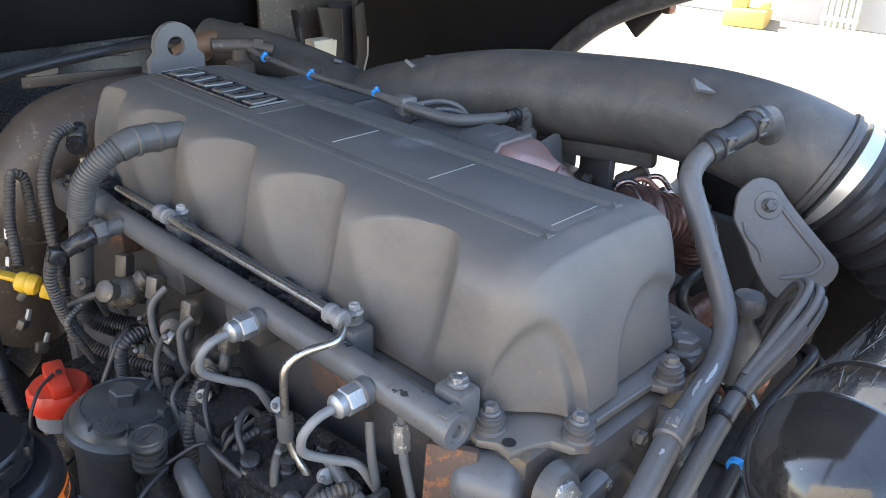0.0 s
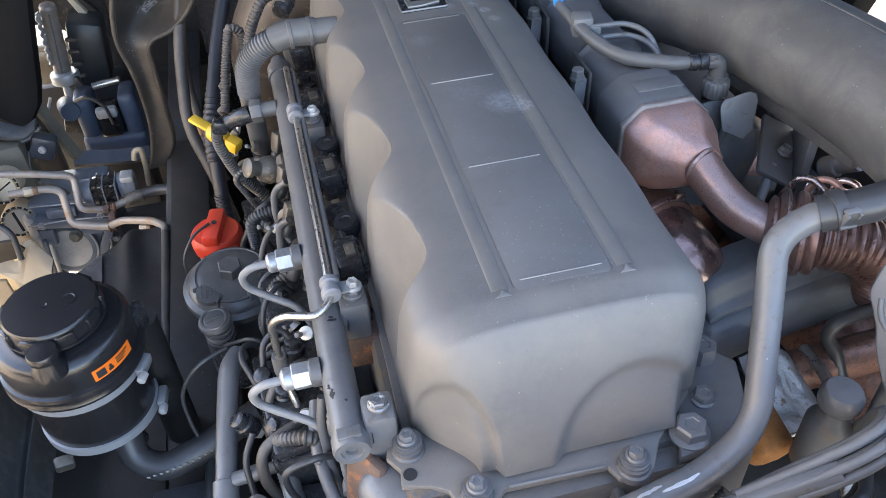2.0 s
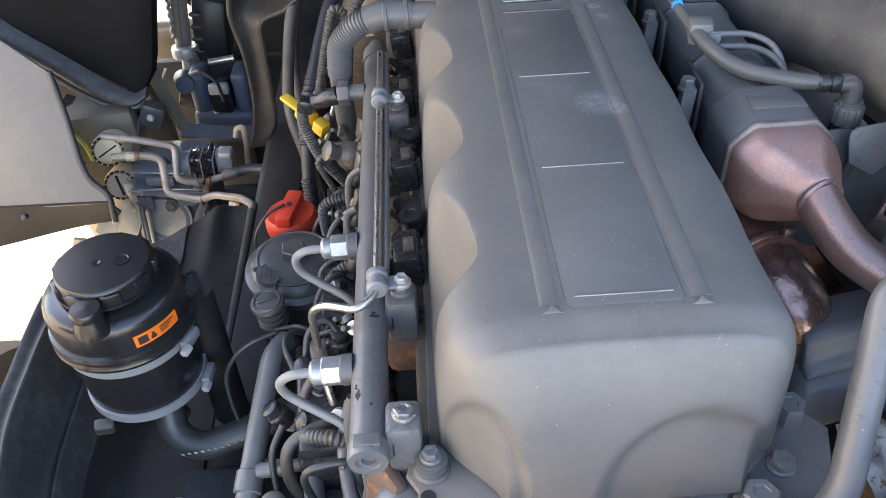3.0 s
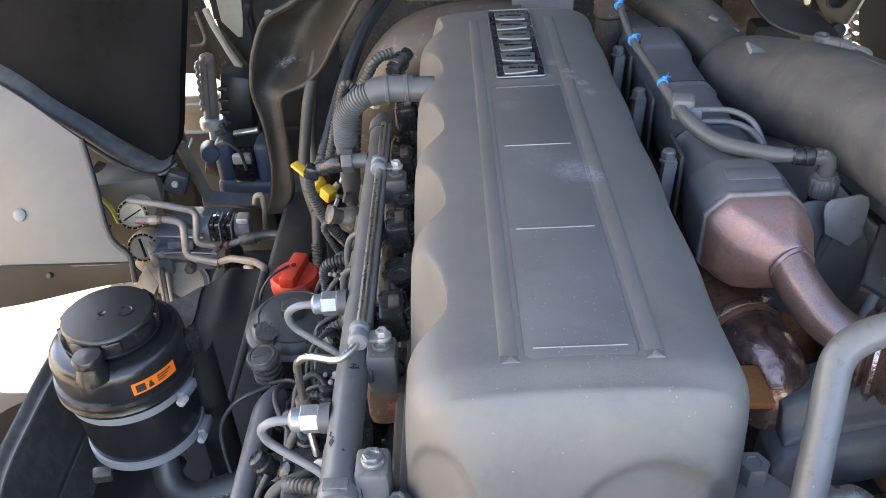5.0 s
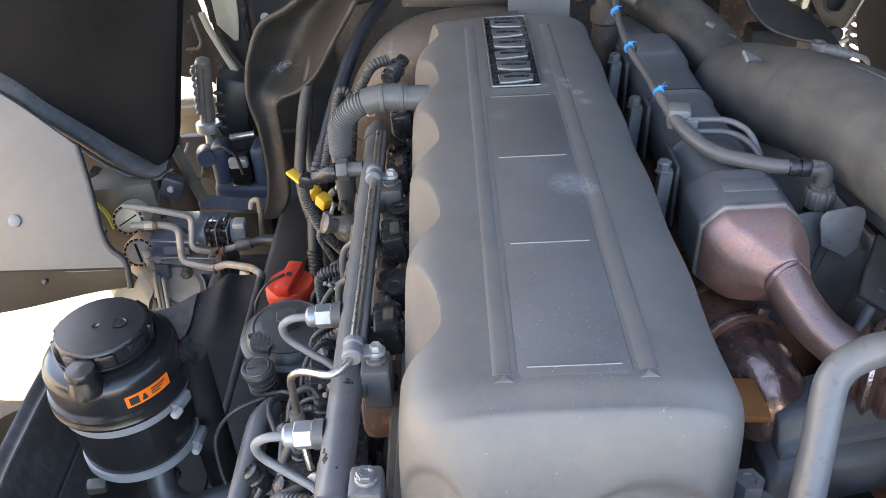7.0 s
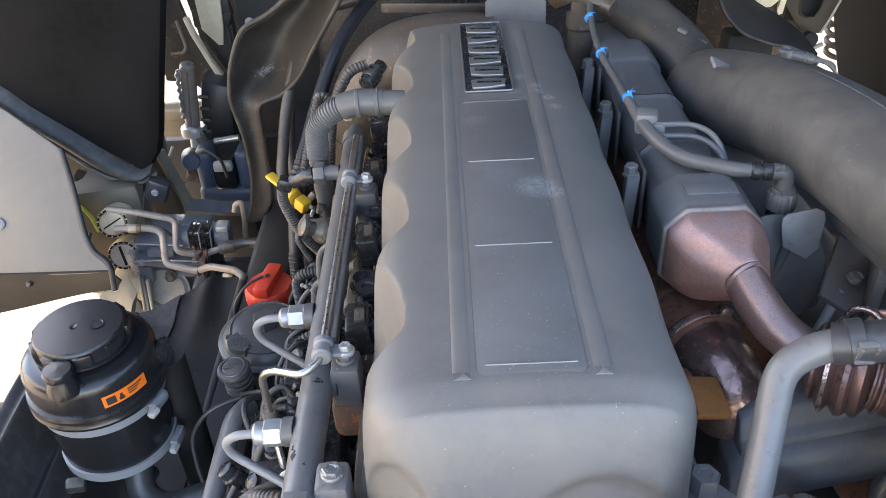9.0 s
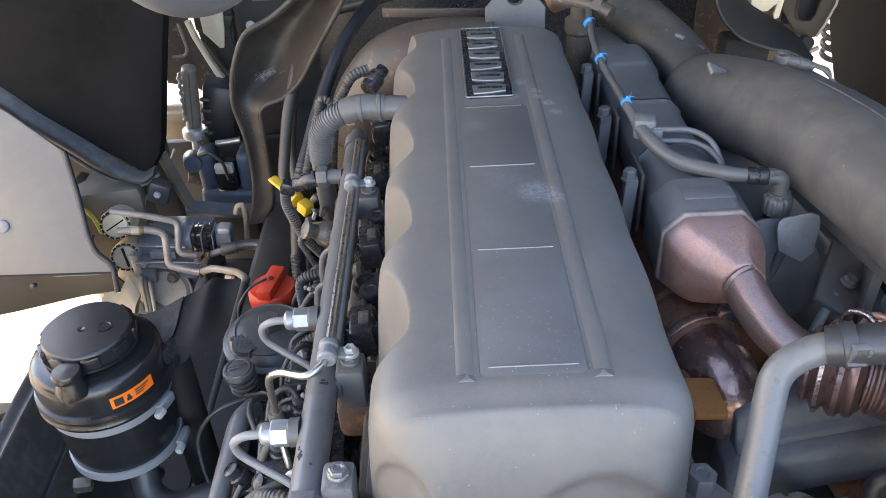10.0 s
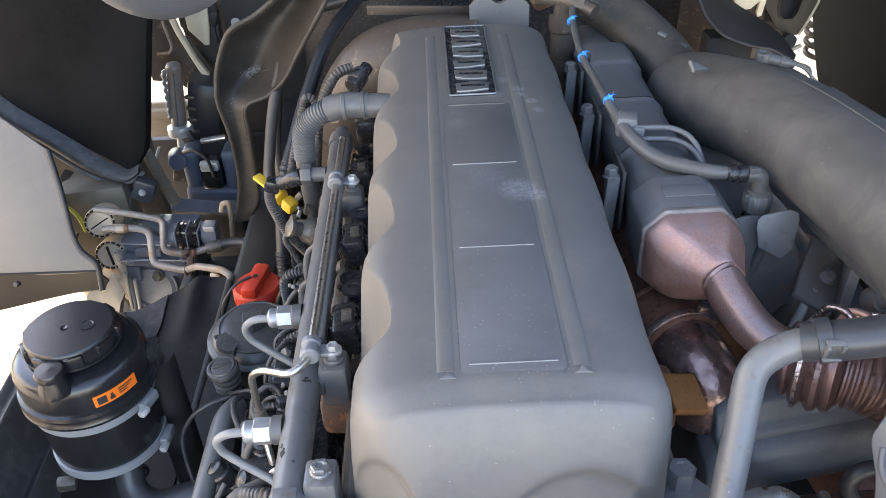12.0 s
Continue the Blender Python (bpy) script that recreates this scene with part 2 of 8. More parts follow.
M_EGR = mat("blue_grey_paint", (0.10, 0.106, 0.116), 0.42, var=0.15, scale=40, dust=DUST, dust_amt=0.3, specks=0.08, smear=(0.16, 0.15, 0.14), smear_amt=0.4, smear_scale=22)
M_FLANGE = mat("crimped_flange", (0.25, 0.215, 0.20), 0.5, metal=0.4, var=0.35, scale=120)
# upward faces turn greyer through the dust inputs
M_HEAT2 = mat("blued_steel", (0.30, 0.175, 0.14), 0.34, metal=0.55, var=0.25, scale=90, dust=(0.20, 0.185, 0.20), dust_amt=0.85, spots=(0.15, 0.085, 0.06), spot_amt=0.34, spot_scale=600, bump=0.3, smear=(0.27, 0.27, 0.31), smear_amt=0.5, smear_scale=15)
M_FOILDARK = mat("dark_pressed_steel", (0.40, 0.32, 0.305), 0.24, metal=0.85, var=0.35, scale=60, spots=(0.17, 0.085, 0.065), spot_amt=0.4, spot_scale=220, bump=0.9, bump_scale=260)
M_DUCT = mat("grey_duct_plastic", (0.076, 0.076, 0.077), 0.45, var=0.13, scale=60, dust=DUST, dust_amt=0.2, bump=0.35, bump_scale=600, specks=0.28, smear=(0.17, 0.16, 0.145), smear_amt=0.6, smear_scale=14)
M_ALUB = mat("band_clamp_metal", (0.72, 0.72, 0.70), 0.35, metal=0.8, var=0.12, scale=60)
M_DUSTYRUBBER = mat("dusty_rubber", (0.040, 0.038, 0.036), 0.5, var=0.35, scale=40, dust=DUST, dust_amt=0.35, specks=0.45)
M_SCUFF = mat("scuffed_dark_steel", (0.036, 0.038, 0.043), 0.42, metal=0.1, var=0.35, scale=40, dust=DUST, dust_amt=0.08, smear=(0.10, 0.105, 0.115), smear_amt=0.5, smear_scale=45)
M_ARCH = mat("black_arch_plastic", (0.019, 0.0185, 0.019), 0.55, var=0.25, scale=12, dust=DUST, dust_amt=0.06, smear=(0.055, 0.053, 0.052), smear_amt=0.5, smear_scale=9, spec=0.3, specks=0.15)
M_SATIN = mat("satin_black_plastic", (0.013, 0.0133, 0.015), 0.24, var=0.08, scale=30, bump=0.03, bump_scale=900, rough_var=0.05, smear=(0.020, 0.020, 0.021), smear_amt=0.4, smear_scale=16)
M_CREAMCAP = mat("cream_plastic_cap", (0.80, 0.66, 0.47), 0.5, var=0.12, scale=60, dust=DUST, dust_amt=0.15)
M_PALECAP = mat("pale_grey_cap", (0.66, 0.60, 0.50), 0.5, var=0.12, scale=60, dust=DUST, dust_amt=0.15)
M_TYRE = mat("dusty_tyre", (0.34, 0.26, 0.185), 0.8, var=0.25, scale=20, dust=(0.3, 0.25, 0.18), dust_amt=0.5)
M_RUBBERG = mat("grey_rubber_seal", (0.042, 0.043, 0.046), 0.6, var=0.25, scale=30, dust=DUST, dust_amt=0.12, smear=(0.13, 0.13, 0.13), smear_amt=0.55, smear_scale=40)
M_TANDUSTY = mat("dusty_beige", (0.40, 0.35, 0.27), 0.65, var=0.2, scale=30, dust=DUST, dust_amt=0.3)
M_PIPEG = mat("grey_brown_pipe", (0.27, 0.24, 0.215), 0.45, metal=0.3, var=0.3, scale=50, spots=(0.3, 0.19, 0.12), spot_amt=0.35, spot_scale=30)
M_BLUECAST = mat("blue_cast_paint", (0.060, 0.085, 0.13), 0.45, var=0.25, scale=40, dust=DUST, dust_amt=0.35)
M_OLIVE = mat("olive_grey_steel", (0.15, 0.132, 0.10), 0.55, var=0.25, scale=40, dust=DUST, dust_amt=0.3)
M_BLUEHOSE = mat("blue_black_hose", (0.015, 0.017, 0.023), 0.42, var=0.25, scale=40, dust=DUST, dust_amt=0.06)

M_CABG = mat("light_grey_cab_paint", (0.056, 0.066, 0.084), 0.4, var=0.06, scale=8, dust=DUST, dust_amt=0.1)
M_FOLD = mat("dark_grey_panel_fold", (0.030, 0.029, 0.029), 0.55, spec=0.2, var=0.15, scale=8, smear=(0.06, 0.055, 0.05), smear_amt=0.4, smear_scale=5)
M_SCUFFGREY = mat("scratched_grey_nut", (0.16, 0.16, 0.16), 0.4, metal=0.4, var=0.4, scale=120, spots=(0.5, 0.5, 0.5), spot_amt=0.35, spot_scale=160)


# ---- building helpers ----
ORIGIN = {}


def thing(name, at, label, category, group="", kind=""):
    """An empty at the base of a thing; its parts hang under it."""
    ob = new(name)
    ob.empty_display_size = 0.02
    ob.location = at
    ORIGIN[ob] = Vector(at)
    return tagged(ob, label, category, group, kind)


def part(name, bm, material, parent, label="", smooth=True):
    """Links a bmesh, given in world places, as one mesh under a thing or a part."""
    me = bpy.data.meshes.new(name)
    o = ORIGIN.get(parent, Vector((0, 0, 0)))
    bmesh.ops.transform(bm, matrix=Matrix.Translation(-o), verts=bm.verts)
    bmesh.ops.recalc_face_normals(bm, faces=bm.faces)
    for f in bm.faces:
        f.smooth = smooth
    bm.to_mesh(me)
    bm.free()
    me.materials.append(material)
    if smooth:
        me.set_sharp_from_angle(angle=radians(38))
    ob = new(name, me)
    if parent is not None:
        ob.parent = parent
    ORIGIN[ob] = o
    return tagged(ob, label) if label else ob


def solo(name, bm, material, at, label, category, group="", kind="", smooth=True):
    """A thing that is one mesh with its origin at its base."""
    me = bpy.data.meshes.new(name)
    bmesh.ops.transform(bm, matrix=Matrix.Translation(-Vector(at)), verts=bm.verts)
    bmesh.ops.recalc_face_normals(bm, faces=bm.faces)
    for f in bm.faces:
        f.smooth = smooth
    bm.to_mesh(me)
    bm.free()
    me.materials.append(material)
    if smooth:
        me.set_sharp_from_angle(angle=radians(38))
    ob = new(name, me)
    ob.location = at
    ORIGIN[ob] = Vector(at)
    return tagged(ob, label, category, group, kind)


def round_path(pts, bend=0.02, steps=6):
    """A polyline with its corners rounded."""
    P = [Vector(p) for p in pts]
    out = [P[0]]
    for i in range(1, len(P) - 1):
        a, b, c = P[i - 1], P[i], P[i + 1]
        r = min(bend, (a - b).length * 0.48, (c - b).length * 0.48)
        s, e = b + (a - b).normalized() * r, b + (c - b).normalized() * r
        for k in range(steps + 1):
            t = k / steps
            out.append(s * (1 - t) ** 2 + b * 2 * t * (1 - t) + e * t * t)
    out.append(P[-1])
    return out


def resample(P, step):
    out, left = [P[0]], step
    for a, b in zip(P, P[1:]):
        d = (b - a).length
        while d > left:
            a = a + (b - a).normalized() * left
            out.append(a.copy())
            d = (b - a).length
            left = step
        left -= d
    if (out[-1] - P[-1]).length > step * 0.3:
        out.append(P[-1])
    return out


def sweep(P, radius, seg=12, cap=True, bm=None, oval=1.0):
    """A round tube along points; radius is a number or a function of index."""
    bm = bm or bmesh.new()
    P = [Vector(p) for p in P]
    tang = [(P[min(i + 1, len(P) - 1)] - P[max(i - 1, 0)]).normalized() for i in range(len(P))]
    ref = Vector((0, 0, 1)) if abs(tang[0].z) < 0.9 else Vector((1, 0, 0))
    u = tang[0].cross(ref).normalized()
    rings = []
    for i, p in enumerate(P):
        if i:
            u = (u - tang[i] * u.dot(tang[i])).normalized()
        v = tang[i].cross(u)
        r = radius(i) if callable(radius) else radius
        rings.append([bm.verts.new(p + (u * math.cos(2 * math.pi * k / seg) + v * oval * math.sin(2 * math.pi * k / seg)) * r) for k in range(seg)])
    for a, b in zip(rings, rings[1:]):
        for k in range(seg):
            bm.faces.new((a[k], a[(k + 1) % seg], b[(k + 1) % seg], b[k]))
    if cap:
        bm.faces.new(rings[0][::-1])
        bm.faces.new(rings[-1])
    return bm


def tube(pts, r, bend=0.02, seg=12, steps=6, bm=None):
    return sweep(round_path(pts, bend, steps), r, seg, bm=bm)


def corrugated(pts, r, pitch=0.006, depth=0.12, bend=0.03, seg=16, bm=None):
    """A ribbed hose or conduit."""
    P = resample(round_path(pts, bend, 10), pitch / 4)
    wave = (1.0, 1.0, 1 - depth, 1 - depth)
    return sweep(P, lambda i: r * wave[i % 4], seg, bm=bm)


def frame_of(axis):
    z = Vector(axis).normalized()
    return z.to_track_quat('Z', 'Y').to_matrix().to_4x4()


def lathe(profile, at=(0, 0, 0), axis=(0, 0, 1), seg=32, bm=None, wave=None):
    """Turns (radius, height) pairs round an axis through at. wave(angle) scales the radius."""
    bm = bm or bmesh.new()
    m = Matrix.Translation(at) @ frame_of(axis)
    rings = []
    for r, h in profile:
        rings.append([bm.verts.new(m @ Vector((r * (wave(2 * math.pi * k / seg) if wave else 1) * math.cos(2 * math.pi * k / seg),
                                                r * (wave(2 * math.pi * k / seg) if wave else 1) * math.sin(2 * math.pi * k / seg), h))) for k in range(seg)])
    for a, b in zip(rings, rings[1:]):
        for k in range(seg):
            bm.faces.new((a[k], a[(k + 1) % seg], b[(k + 1) % seg], b[k]))
    if profile[0][0] > 1e-6:
        bm.faces.new(rings[0][::-1])
    if profile[-1][0] > 1e-6:
        bm.faces.new(rings[-1])
    return bm


def box(size, at=(0, 0, 0), turn=(0, 0, 0), bevel=0.003, bm=None, seg=2):
    """A block with rounded edges, centred at at."""
    own = bmesh.new()
    bmesh.ops.create_cube(own, size=1.0)
    bmesh.ops.scale(own, vec=size, verts=own.verts)
    if bevel:
        bmesh.ops.bevel(own, geom=list(own.edges), offset=min(bevel, min(size) * 0.45), segments=seg, affect='EDGES', profile=0.5)
    bmesh.ops.transform(own, matrix=pose(*at, *turn), verts=own.verts)
    if bm is None:
        return own
    return merge(bm, own)


def merge(bm, other):
    vs = [bm.verts.new(v.co) for v in other.verts]
    other.verts.index_update()
    for f in other.faces:
        bm.faces.new([vs[v.index] for v in f.verts])
    other.free()
    return bm


def plate(outline, thick, m=None, bevel=0.002, holes=()):
    """A flat plate cut to an outline in x, y, with a thickness along z, moved by the pose m."""
    bm = bmesh.new()
    f = bm.faces.new([bm.verts.new((x, y, 0)) for x, y in outline])
    ext = bmesh.ops.extrude_face_region(bm, geom=[f])
    bmesh.ops.translate(bm, vec=(0, 0, thick), verts=[v for v in ext["geom"] if isinstance(v, bmesh.types.BMVert)])
    if bevel:
        rim = [e for e in bm.edges if abs(e.verts[0].co.z - e.verts[1].co.z) < 1e-6]
        bmesh.ops.bevel(bm, geom=rim, offset=bevel, segments=2, affect='EDGES', profile=0.5)
    if m is not None:
        bmesh.ops.transform(bm, matrix=m, verts=bm.verts)
    return bm


def smoothstep(a, b, x):
    t = min(1.0, max(0.0, (x - a) / (b - a)))
    return t * t * (3 - 2 * t)


def bolt(at, axis=(0, 0, 1), af=0.017, parent=None, material=None, name="bolt", flange=1.35, head=0.010, label=""):
    """A flanged hexagon bolt head."""
    r = af / 2 / math.cos(math.pi / 6)
    bm = lathe([(af / 2 * flange, 0), (af / 2 * flange, 0.0025), (af / 2 * flange * 0.86, 0.004)], at, axis, 20)
    hexa = lathe([(r, 0.002), (r, head * 0.86), (r * 0.86, head), (r * 0.5, head), (r * 0.42, head - 0.0012)], at, axis, 6)
    merge(bm, hexa)
    return part(name, bm, material or M_PAINT, parent, label, smooth=True)


def grid_surface(f, nu, nv, bm=None):
    """A sheet of points f(u, v), with u and v from 0 to 1."""
    bm = bm or bmesh.new()
    V = [[bm.verts.new(f(i / nu, j / nv)) for j in range(nv + 1)] for i in range(nu + 1)]
    for i in range(nu):
        for j in range(nv):
            bm.faces.new((V[i][j], V[i + 1][j], V[i + 1][j + 1], V[i][j + 1]))
    return bm


def thicken(bm, t):
    """Gives a sheet a thickness behind its face."""
    bmesh.ops.recalc_face_normals(bm, faces=bm.faces)
    bmesh.ops.solidify(bm, geom=bm.faces[:], thickness=t)
    return bm


# ---- the setting ----
bm = bmesh.new()
bmesh.ops.create_grid(bm, x_segments=8, y_segments=8, size=150)
solo("ground", bm, M_GROUND, (0, 0, 0), "pale sunlit concrete yard with dusty stains", "ground", kind="structure")
solo("wall_far", box((0.4, 46, 5), (10.75, 4.5, 2.5), (0, 0, 3), 0.02), M_WALL, (10.75, 4.5, 0), "white rendered wall at the far side of the yard", "wall", kind="structure")
# unseen wall, added to bounce warm light onto the engine's side
solo("wall_behind", box((10, 0.4, 5.0), (-6.6, -1.3, 2.5), (0, 0, -50), 0.02), M_CREAM, (-6.6, -1.3, 0), "cream wall added out of view to bounce warm sunlight", "wall", kind="structure")
def dirt_point(u, v):
    y = -3.0 + 14.0 * v
    w = 0.45 + 0.35 * noise.noise(Vector((y * 0.7, 3.1, 0)))
    h = max(0.0, math.sin(math.pi * u)) * (0.05 + 0.06 * noise.noise(Vector((u * 3, y * 1.3, 1.0))))
    return (10.45 - w * 2.0 * (1 - u), y, 0.004 + max(0.0, h))


solo("dirt_strip", grid_surface(dirt_point, 10, 120), M_DIRT, (10.0, 4.0, 0), "strip of brown dirt along the wall's foot", "dirt", kind="stuff")
for x, y, z, a, b in ((9.75, 4.28, 0.0, 0.52, 0.22), (9.72, 4.38, 0.22, 0.20, 0.20), (9.78, 4.08, 0.22, 0.12, 0.10)):
    solo("yellow_block", box((a * 0.8, a, b), (x, y, z + b / 2), (0, 0, 12), 0.02), M_TANBLOCK, (x, y, z), "yellow painted concrete block by the wall", "block", "blocks by the wall")
gate = thing("gate", (10.2, 3.4, 0.0), "pale green metal gate leaf in the white wall", "gate")
for k in range(6):
    part("bar", box((0.05, 0.05, 2.2), (10.33 - 0.005 * k, 3.15 + 0.075 * k, 1.1), (0, 0, 3), 0.01), M_GATE, gate)
for z in (0.15, 1.0, 2.1):
    part("rail", box((0.05, 0.45, 0.06), (10.31, 3.34, z), (0, 0, 3), 0.01), M_GATE, gate)


# ---- engine ----
def spline(P, t):
    """A smooth curve through pairs of numbers."""
    n = len(P) - 1
    f = min(max(t, 0.0), 1.0) * n
    i = min(int(f), n - 1)
    u = f - i
    a, b, c, d = P[max(i - 1, 0)], P[i], P[i + 1], P[min(i + 2, n)]
    return tuple(0.5 * (2 * q + (r - p) * u + (2 * p - 5 * q + 4 * r - s) * u * u + (3 * q - p - 3 * r + s) * u ** 3) for p, q, r, s in zip(a, b, c, d))


FULL = [(0, 1), (0.22, 0.999), (0.42, 0.993), (0.62, 0.976), (0.79, 0.935), (0.905, 0.855), (0.962, 0.72), (0.985, 0.5), (1.0, 0.22), (1.01, 0)]
COVER_FRONT, COVER_BACK = -0.092, 0.835


def cover_section(y, n=120):
    """Points of the rocker cover across the engine at y, from its foot on the fuel rail's side over the top."""
    tf = min(1.0, max(0.0, (y - COVER_FRONT) / 0.080))
    tb = min(1.0, max(0.0, (COVER_BACK - y) / 0.05))
    u = min(1.0, tf / 0.62)
    brow = 0.962 * (0.38 * u + 0.62 * (1 - (1 - u) ** 2)) + 0.038 * smoothstep(0.58, 1.0, tf)
    g = min(brow, math.sin(tb * math.pi / 2) ** 0.7)
    corner = 0.050 * (1 - smoothstep(COVER_FRONT, COVER_FRONT + 0.09, y)) ** 1.5
    cb = 0.03 * (1 - smoothstep(0, 0.06, COVER_BACK - y)) ** 1.5
    wl, wr = 0.146 - corner - cb, 0.140 - corner * 0.9 - cb
    # each pocket is a flat face that runs out from a deep near corner to the next rib
    cut = 1.0
    for k in range(5):
        d = y - (0.058 + 0.1675 * k)
        if -0.08 < d < 0.158:
            out, back = 0.040 * max(0.0, d / 0.142) ** 1.7 - 0.10 * max(0.0, -d), -1.05 * d
            cut = min(cut, 0.1025 + 0.5 * (out + back) + math.sqrt(0.25 * (out - back) ** 2 + 0.0055 ** 2))
    pts = []
    for i in range(n + 1):
        s = -1 + 2 * i / n
        x, z = spline(FULL, abs(s))
        if s < 0:
            over = x * wl - (cut + 0.26 * max(0.0, 0.94 - z) * 0.150 + 0.05 * max(0.0, 0.4 - z) ** 2)
            if over > -0.003:
                x -= (over if over > 0.003 else (over + 0.003) ** 2 / 0.012) / wl
        else:
            wave = 0.5 + 0.5 * math.cos((y - 0.06) / 0.1675 * 2 * math.pi)
            x -= 0.018 * wave * smoothstep(0.5, 0.95, x) * smoothstep(0.0, 0.4, z)
        pts.append((x * (-wl if s < 0 else wr), 1.300 + 0.150 * g * z))
    return pts


def rocker_cover():
    t = thing("rocker_cover", (0, 0.37, 1.287), "dark grey moulded rocker cover with scalloped side, dusty, on the engine", "engine cover")
    ys = [COVER_FRONT + 0.082 * (k / 44) ** 1.4 for k in range(45)]
    y = ys[-1]
    while y < 0.765:
        y += 0.0030
        ys.append(y)
    ys += [0.770 + 0.065 * (1 - (1 - k / 14) ** 1.7) for k in range(15)]
    bm = bmesh.new()
    rows = []
    for y in ys:
        row = []
        for x, z in cover_section(y):
            yy = y
            if y < 0.0:
                for cx, rx, rz, dep in ((0.050, 0.080, 0.098, 0.010), (-0.112, 0.036, 0.106, 0.010)):
                    r = math.hypot((x - cx) / rx, (z - 1.296) / rz)
                    yy += dep * (1 - smoothstep(0.80, 1.02, r)) * smoothstep(0.05, 0.0, y + 0.03)
            row.append(bm.verts.new((x, yy, z)))
        rows.append(row)
    for a, b in zip(rows, rows[1:]):
        for k in range(len(a) - 1):
            bm.faces.new((a[k], a[k + 1], b[k + 1], b[k]))
    bmesh.ops.remove_doubles(bm, verts=bm.verts, dist=0.0002)
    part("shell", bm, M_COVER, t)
    fl = [(-0.148, 0.82), (-0.155, 0.06), (-0.156, -0.012), (-0.172, -0.02), (-0.176, -0.04), (-0.166, -0.056), (-0.168, -0.072), (-0.142, -0.08), (-0.128, -0.088), (-0.122, -0.106),
          (-0.108, -0.116), (-0.09, -0.110), (-0.078, -0.099), (0.018, -0.102), (0.024, -0.116), (0.042, -0.124), (0.058, -0.114),
          (0.075, -0.088), (0.125, -0.045), (0.147, 0.0), (0.147, 0.82)]
    part("flange", plate(fl, 0.010, pose(0, 0, 1.284), 0.003), M_COVER, t)
    part("slot_hole", lathe([(0.0065, 0.0), (0.0065, 0.0006), (0.0, 0.0006)], (-0.158, -0.063, 1.2940), (0, 0, 1), 20), M_DARK, t)
    part("flange_rim", sweep([(-0.075 + 0.09 * k / 8, -0.0985 - 0.003 * k / 8, 1.2945) for k in range(9)], 0.0016, 8), M_WORN2, t, "pale worn flange edge")
    for s in (-1, 1):
        part("ridge", sweep([(s * 0.056, -0.006 + 0.75 * k / 30, 1.4478) for k in range(31)], 0.0098, 12, oval=0.24), M_COVER, t)
        # tip gets a paler material for the light it catches
        tip = plate([(-0.0075, -0.002), (0.0075, -0.002), (0.0035, 0.0015), (0.0005, 0.006), (-0.0025, 0.0015)], 0.0024, pose(s * 0.056, -0.0125, 1.4482, 12), 0.0008)
        part("ridge_tip", tip, M_WORN2, t, "pale tip of the ridge, its lit look put into the colour")
    for yy, m in ((0.0, M_WORN2B), (0.168, M_WORN2B), (0.335, M_WORN2B), (0.492, M_COVER)):
        part("embossed_line", box((0.075, 0.0008, 0.0012), (0.0, yy, 1.4506), bevel=0.0004), m, t)
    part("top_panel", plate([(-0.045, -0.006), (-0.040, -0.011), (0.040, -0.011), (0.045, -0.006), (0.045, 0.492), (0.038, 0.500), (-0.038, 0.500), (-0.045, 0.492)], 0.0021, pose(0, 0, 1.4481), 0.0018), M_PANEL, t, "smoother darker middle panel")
    # rubbed patches where grit and tools have whitened the paint
    rng = random.Random(4)
    rub = bmesh.new()
    for cx, cy, sx, sy, count, size in ((0.036, 0.272, 0.011, 0.012, 700, 0.0006), (0.050, 0.262, 0.006, 0.006, 220, 0.0006), (0.055, 0.49, 0.003, 0.020, 150, 0.0011), (0.070, 0.50, 0.005, 0.010, 170, 0.0011), (0.066, 0.475, 0.004, 0.004, 90, 0.0010), (-0.002, 0.06, 0.03, 0.06, 46, 0.0008), (0.0, 0.24, 0.035, 0.14, 70, 0.0008),
                                        (0.058, 0.20, 0.0016, 0.035, 150, 0.0011), (-0.057, 0.10, 0.002, 0.06, 90, 0.0009), (0.0, 0.03, 0.03, 0.03, 40, 0.0007), (0.060, 0.06, 0.002, 0.05, 90, 0.0010), (-0.092, 0.11, 0.005, 0.007, 130, 0.0009), (0.118, 0.30, 0.008, 0.08, 60, 0.0012)):
        for _ in range(count):
            x, y = rng.gauss(cx, sx), rng.gauss(cy, sy)
            z = 1.300 + 0.150 * spline(FULL, abs(x) / 0.1465)[1] + 0.0007
            if abs(x) < 0.045 and -0.009 < y < 0.50:
                z = 1.4506
            elif abs(x) < 0.067:
                z += 0.0016
            z += rng.uniform(0.0, 0.0005)
            n_, a0 = rng.choice((4, 5, 6)), rng.random() * 6
            ring = []
            for k in range(n_):
                a = a0 + 2 * math.pi * k / n_
                r = size * rng.uniform(0.3, 1.0)
                ring.append(rub.verts.new((x + r * math.cos(a), y + r * 1.3 * math.sin(a), z)))
            rub.faces.new(ring)
    tagged(part("rubbed_specks", rub, M_RUB, t), "whitened rubbed specks in the paint", kind="stuff")
    plaque = part("badge", plate([(-0.034, 0.523), (-0.030, 0.519), (0.026, 0.519), (0.030, 0.523), (0.030, 0.772), (0.026, 0.776), (-0.030, 0.776), (-0.034, 0.772)], 0.003, pose(0, 0, 1.4493), 0.001), M_PLASTIC, t, "black badge plate with raised silver-grey bars")
    rim = [(-0.034, 0.520, 1.4522), (0.030, 0.520, 1.4522), (0.030, 0.776, 1.4522), (-0.034, 0.776, 1.4522), (-0.034, 0.5215, 1.4522)]
    part("badge_rim", tube(rim, 0.0014, 0.006, 8), M_BADGE, plaque)
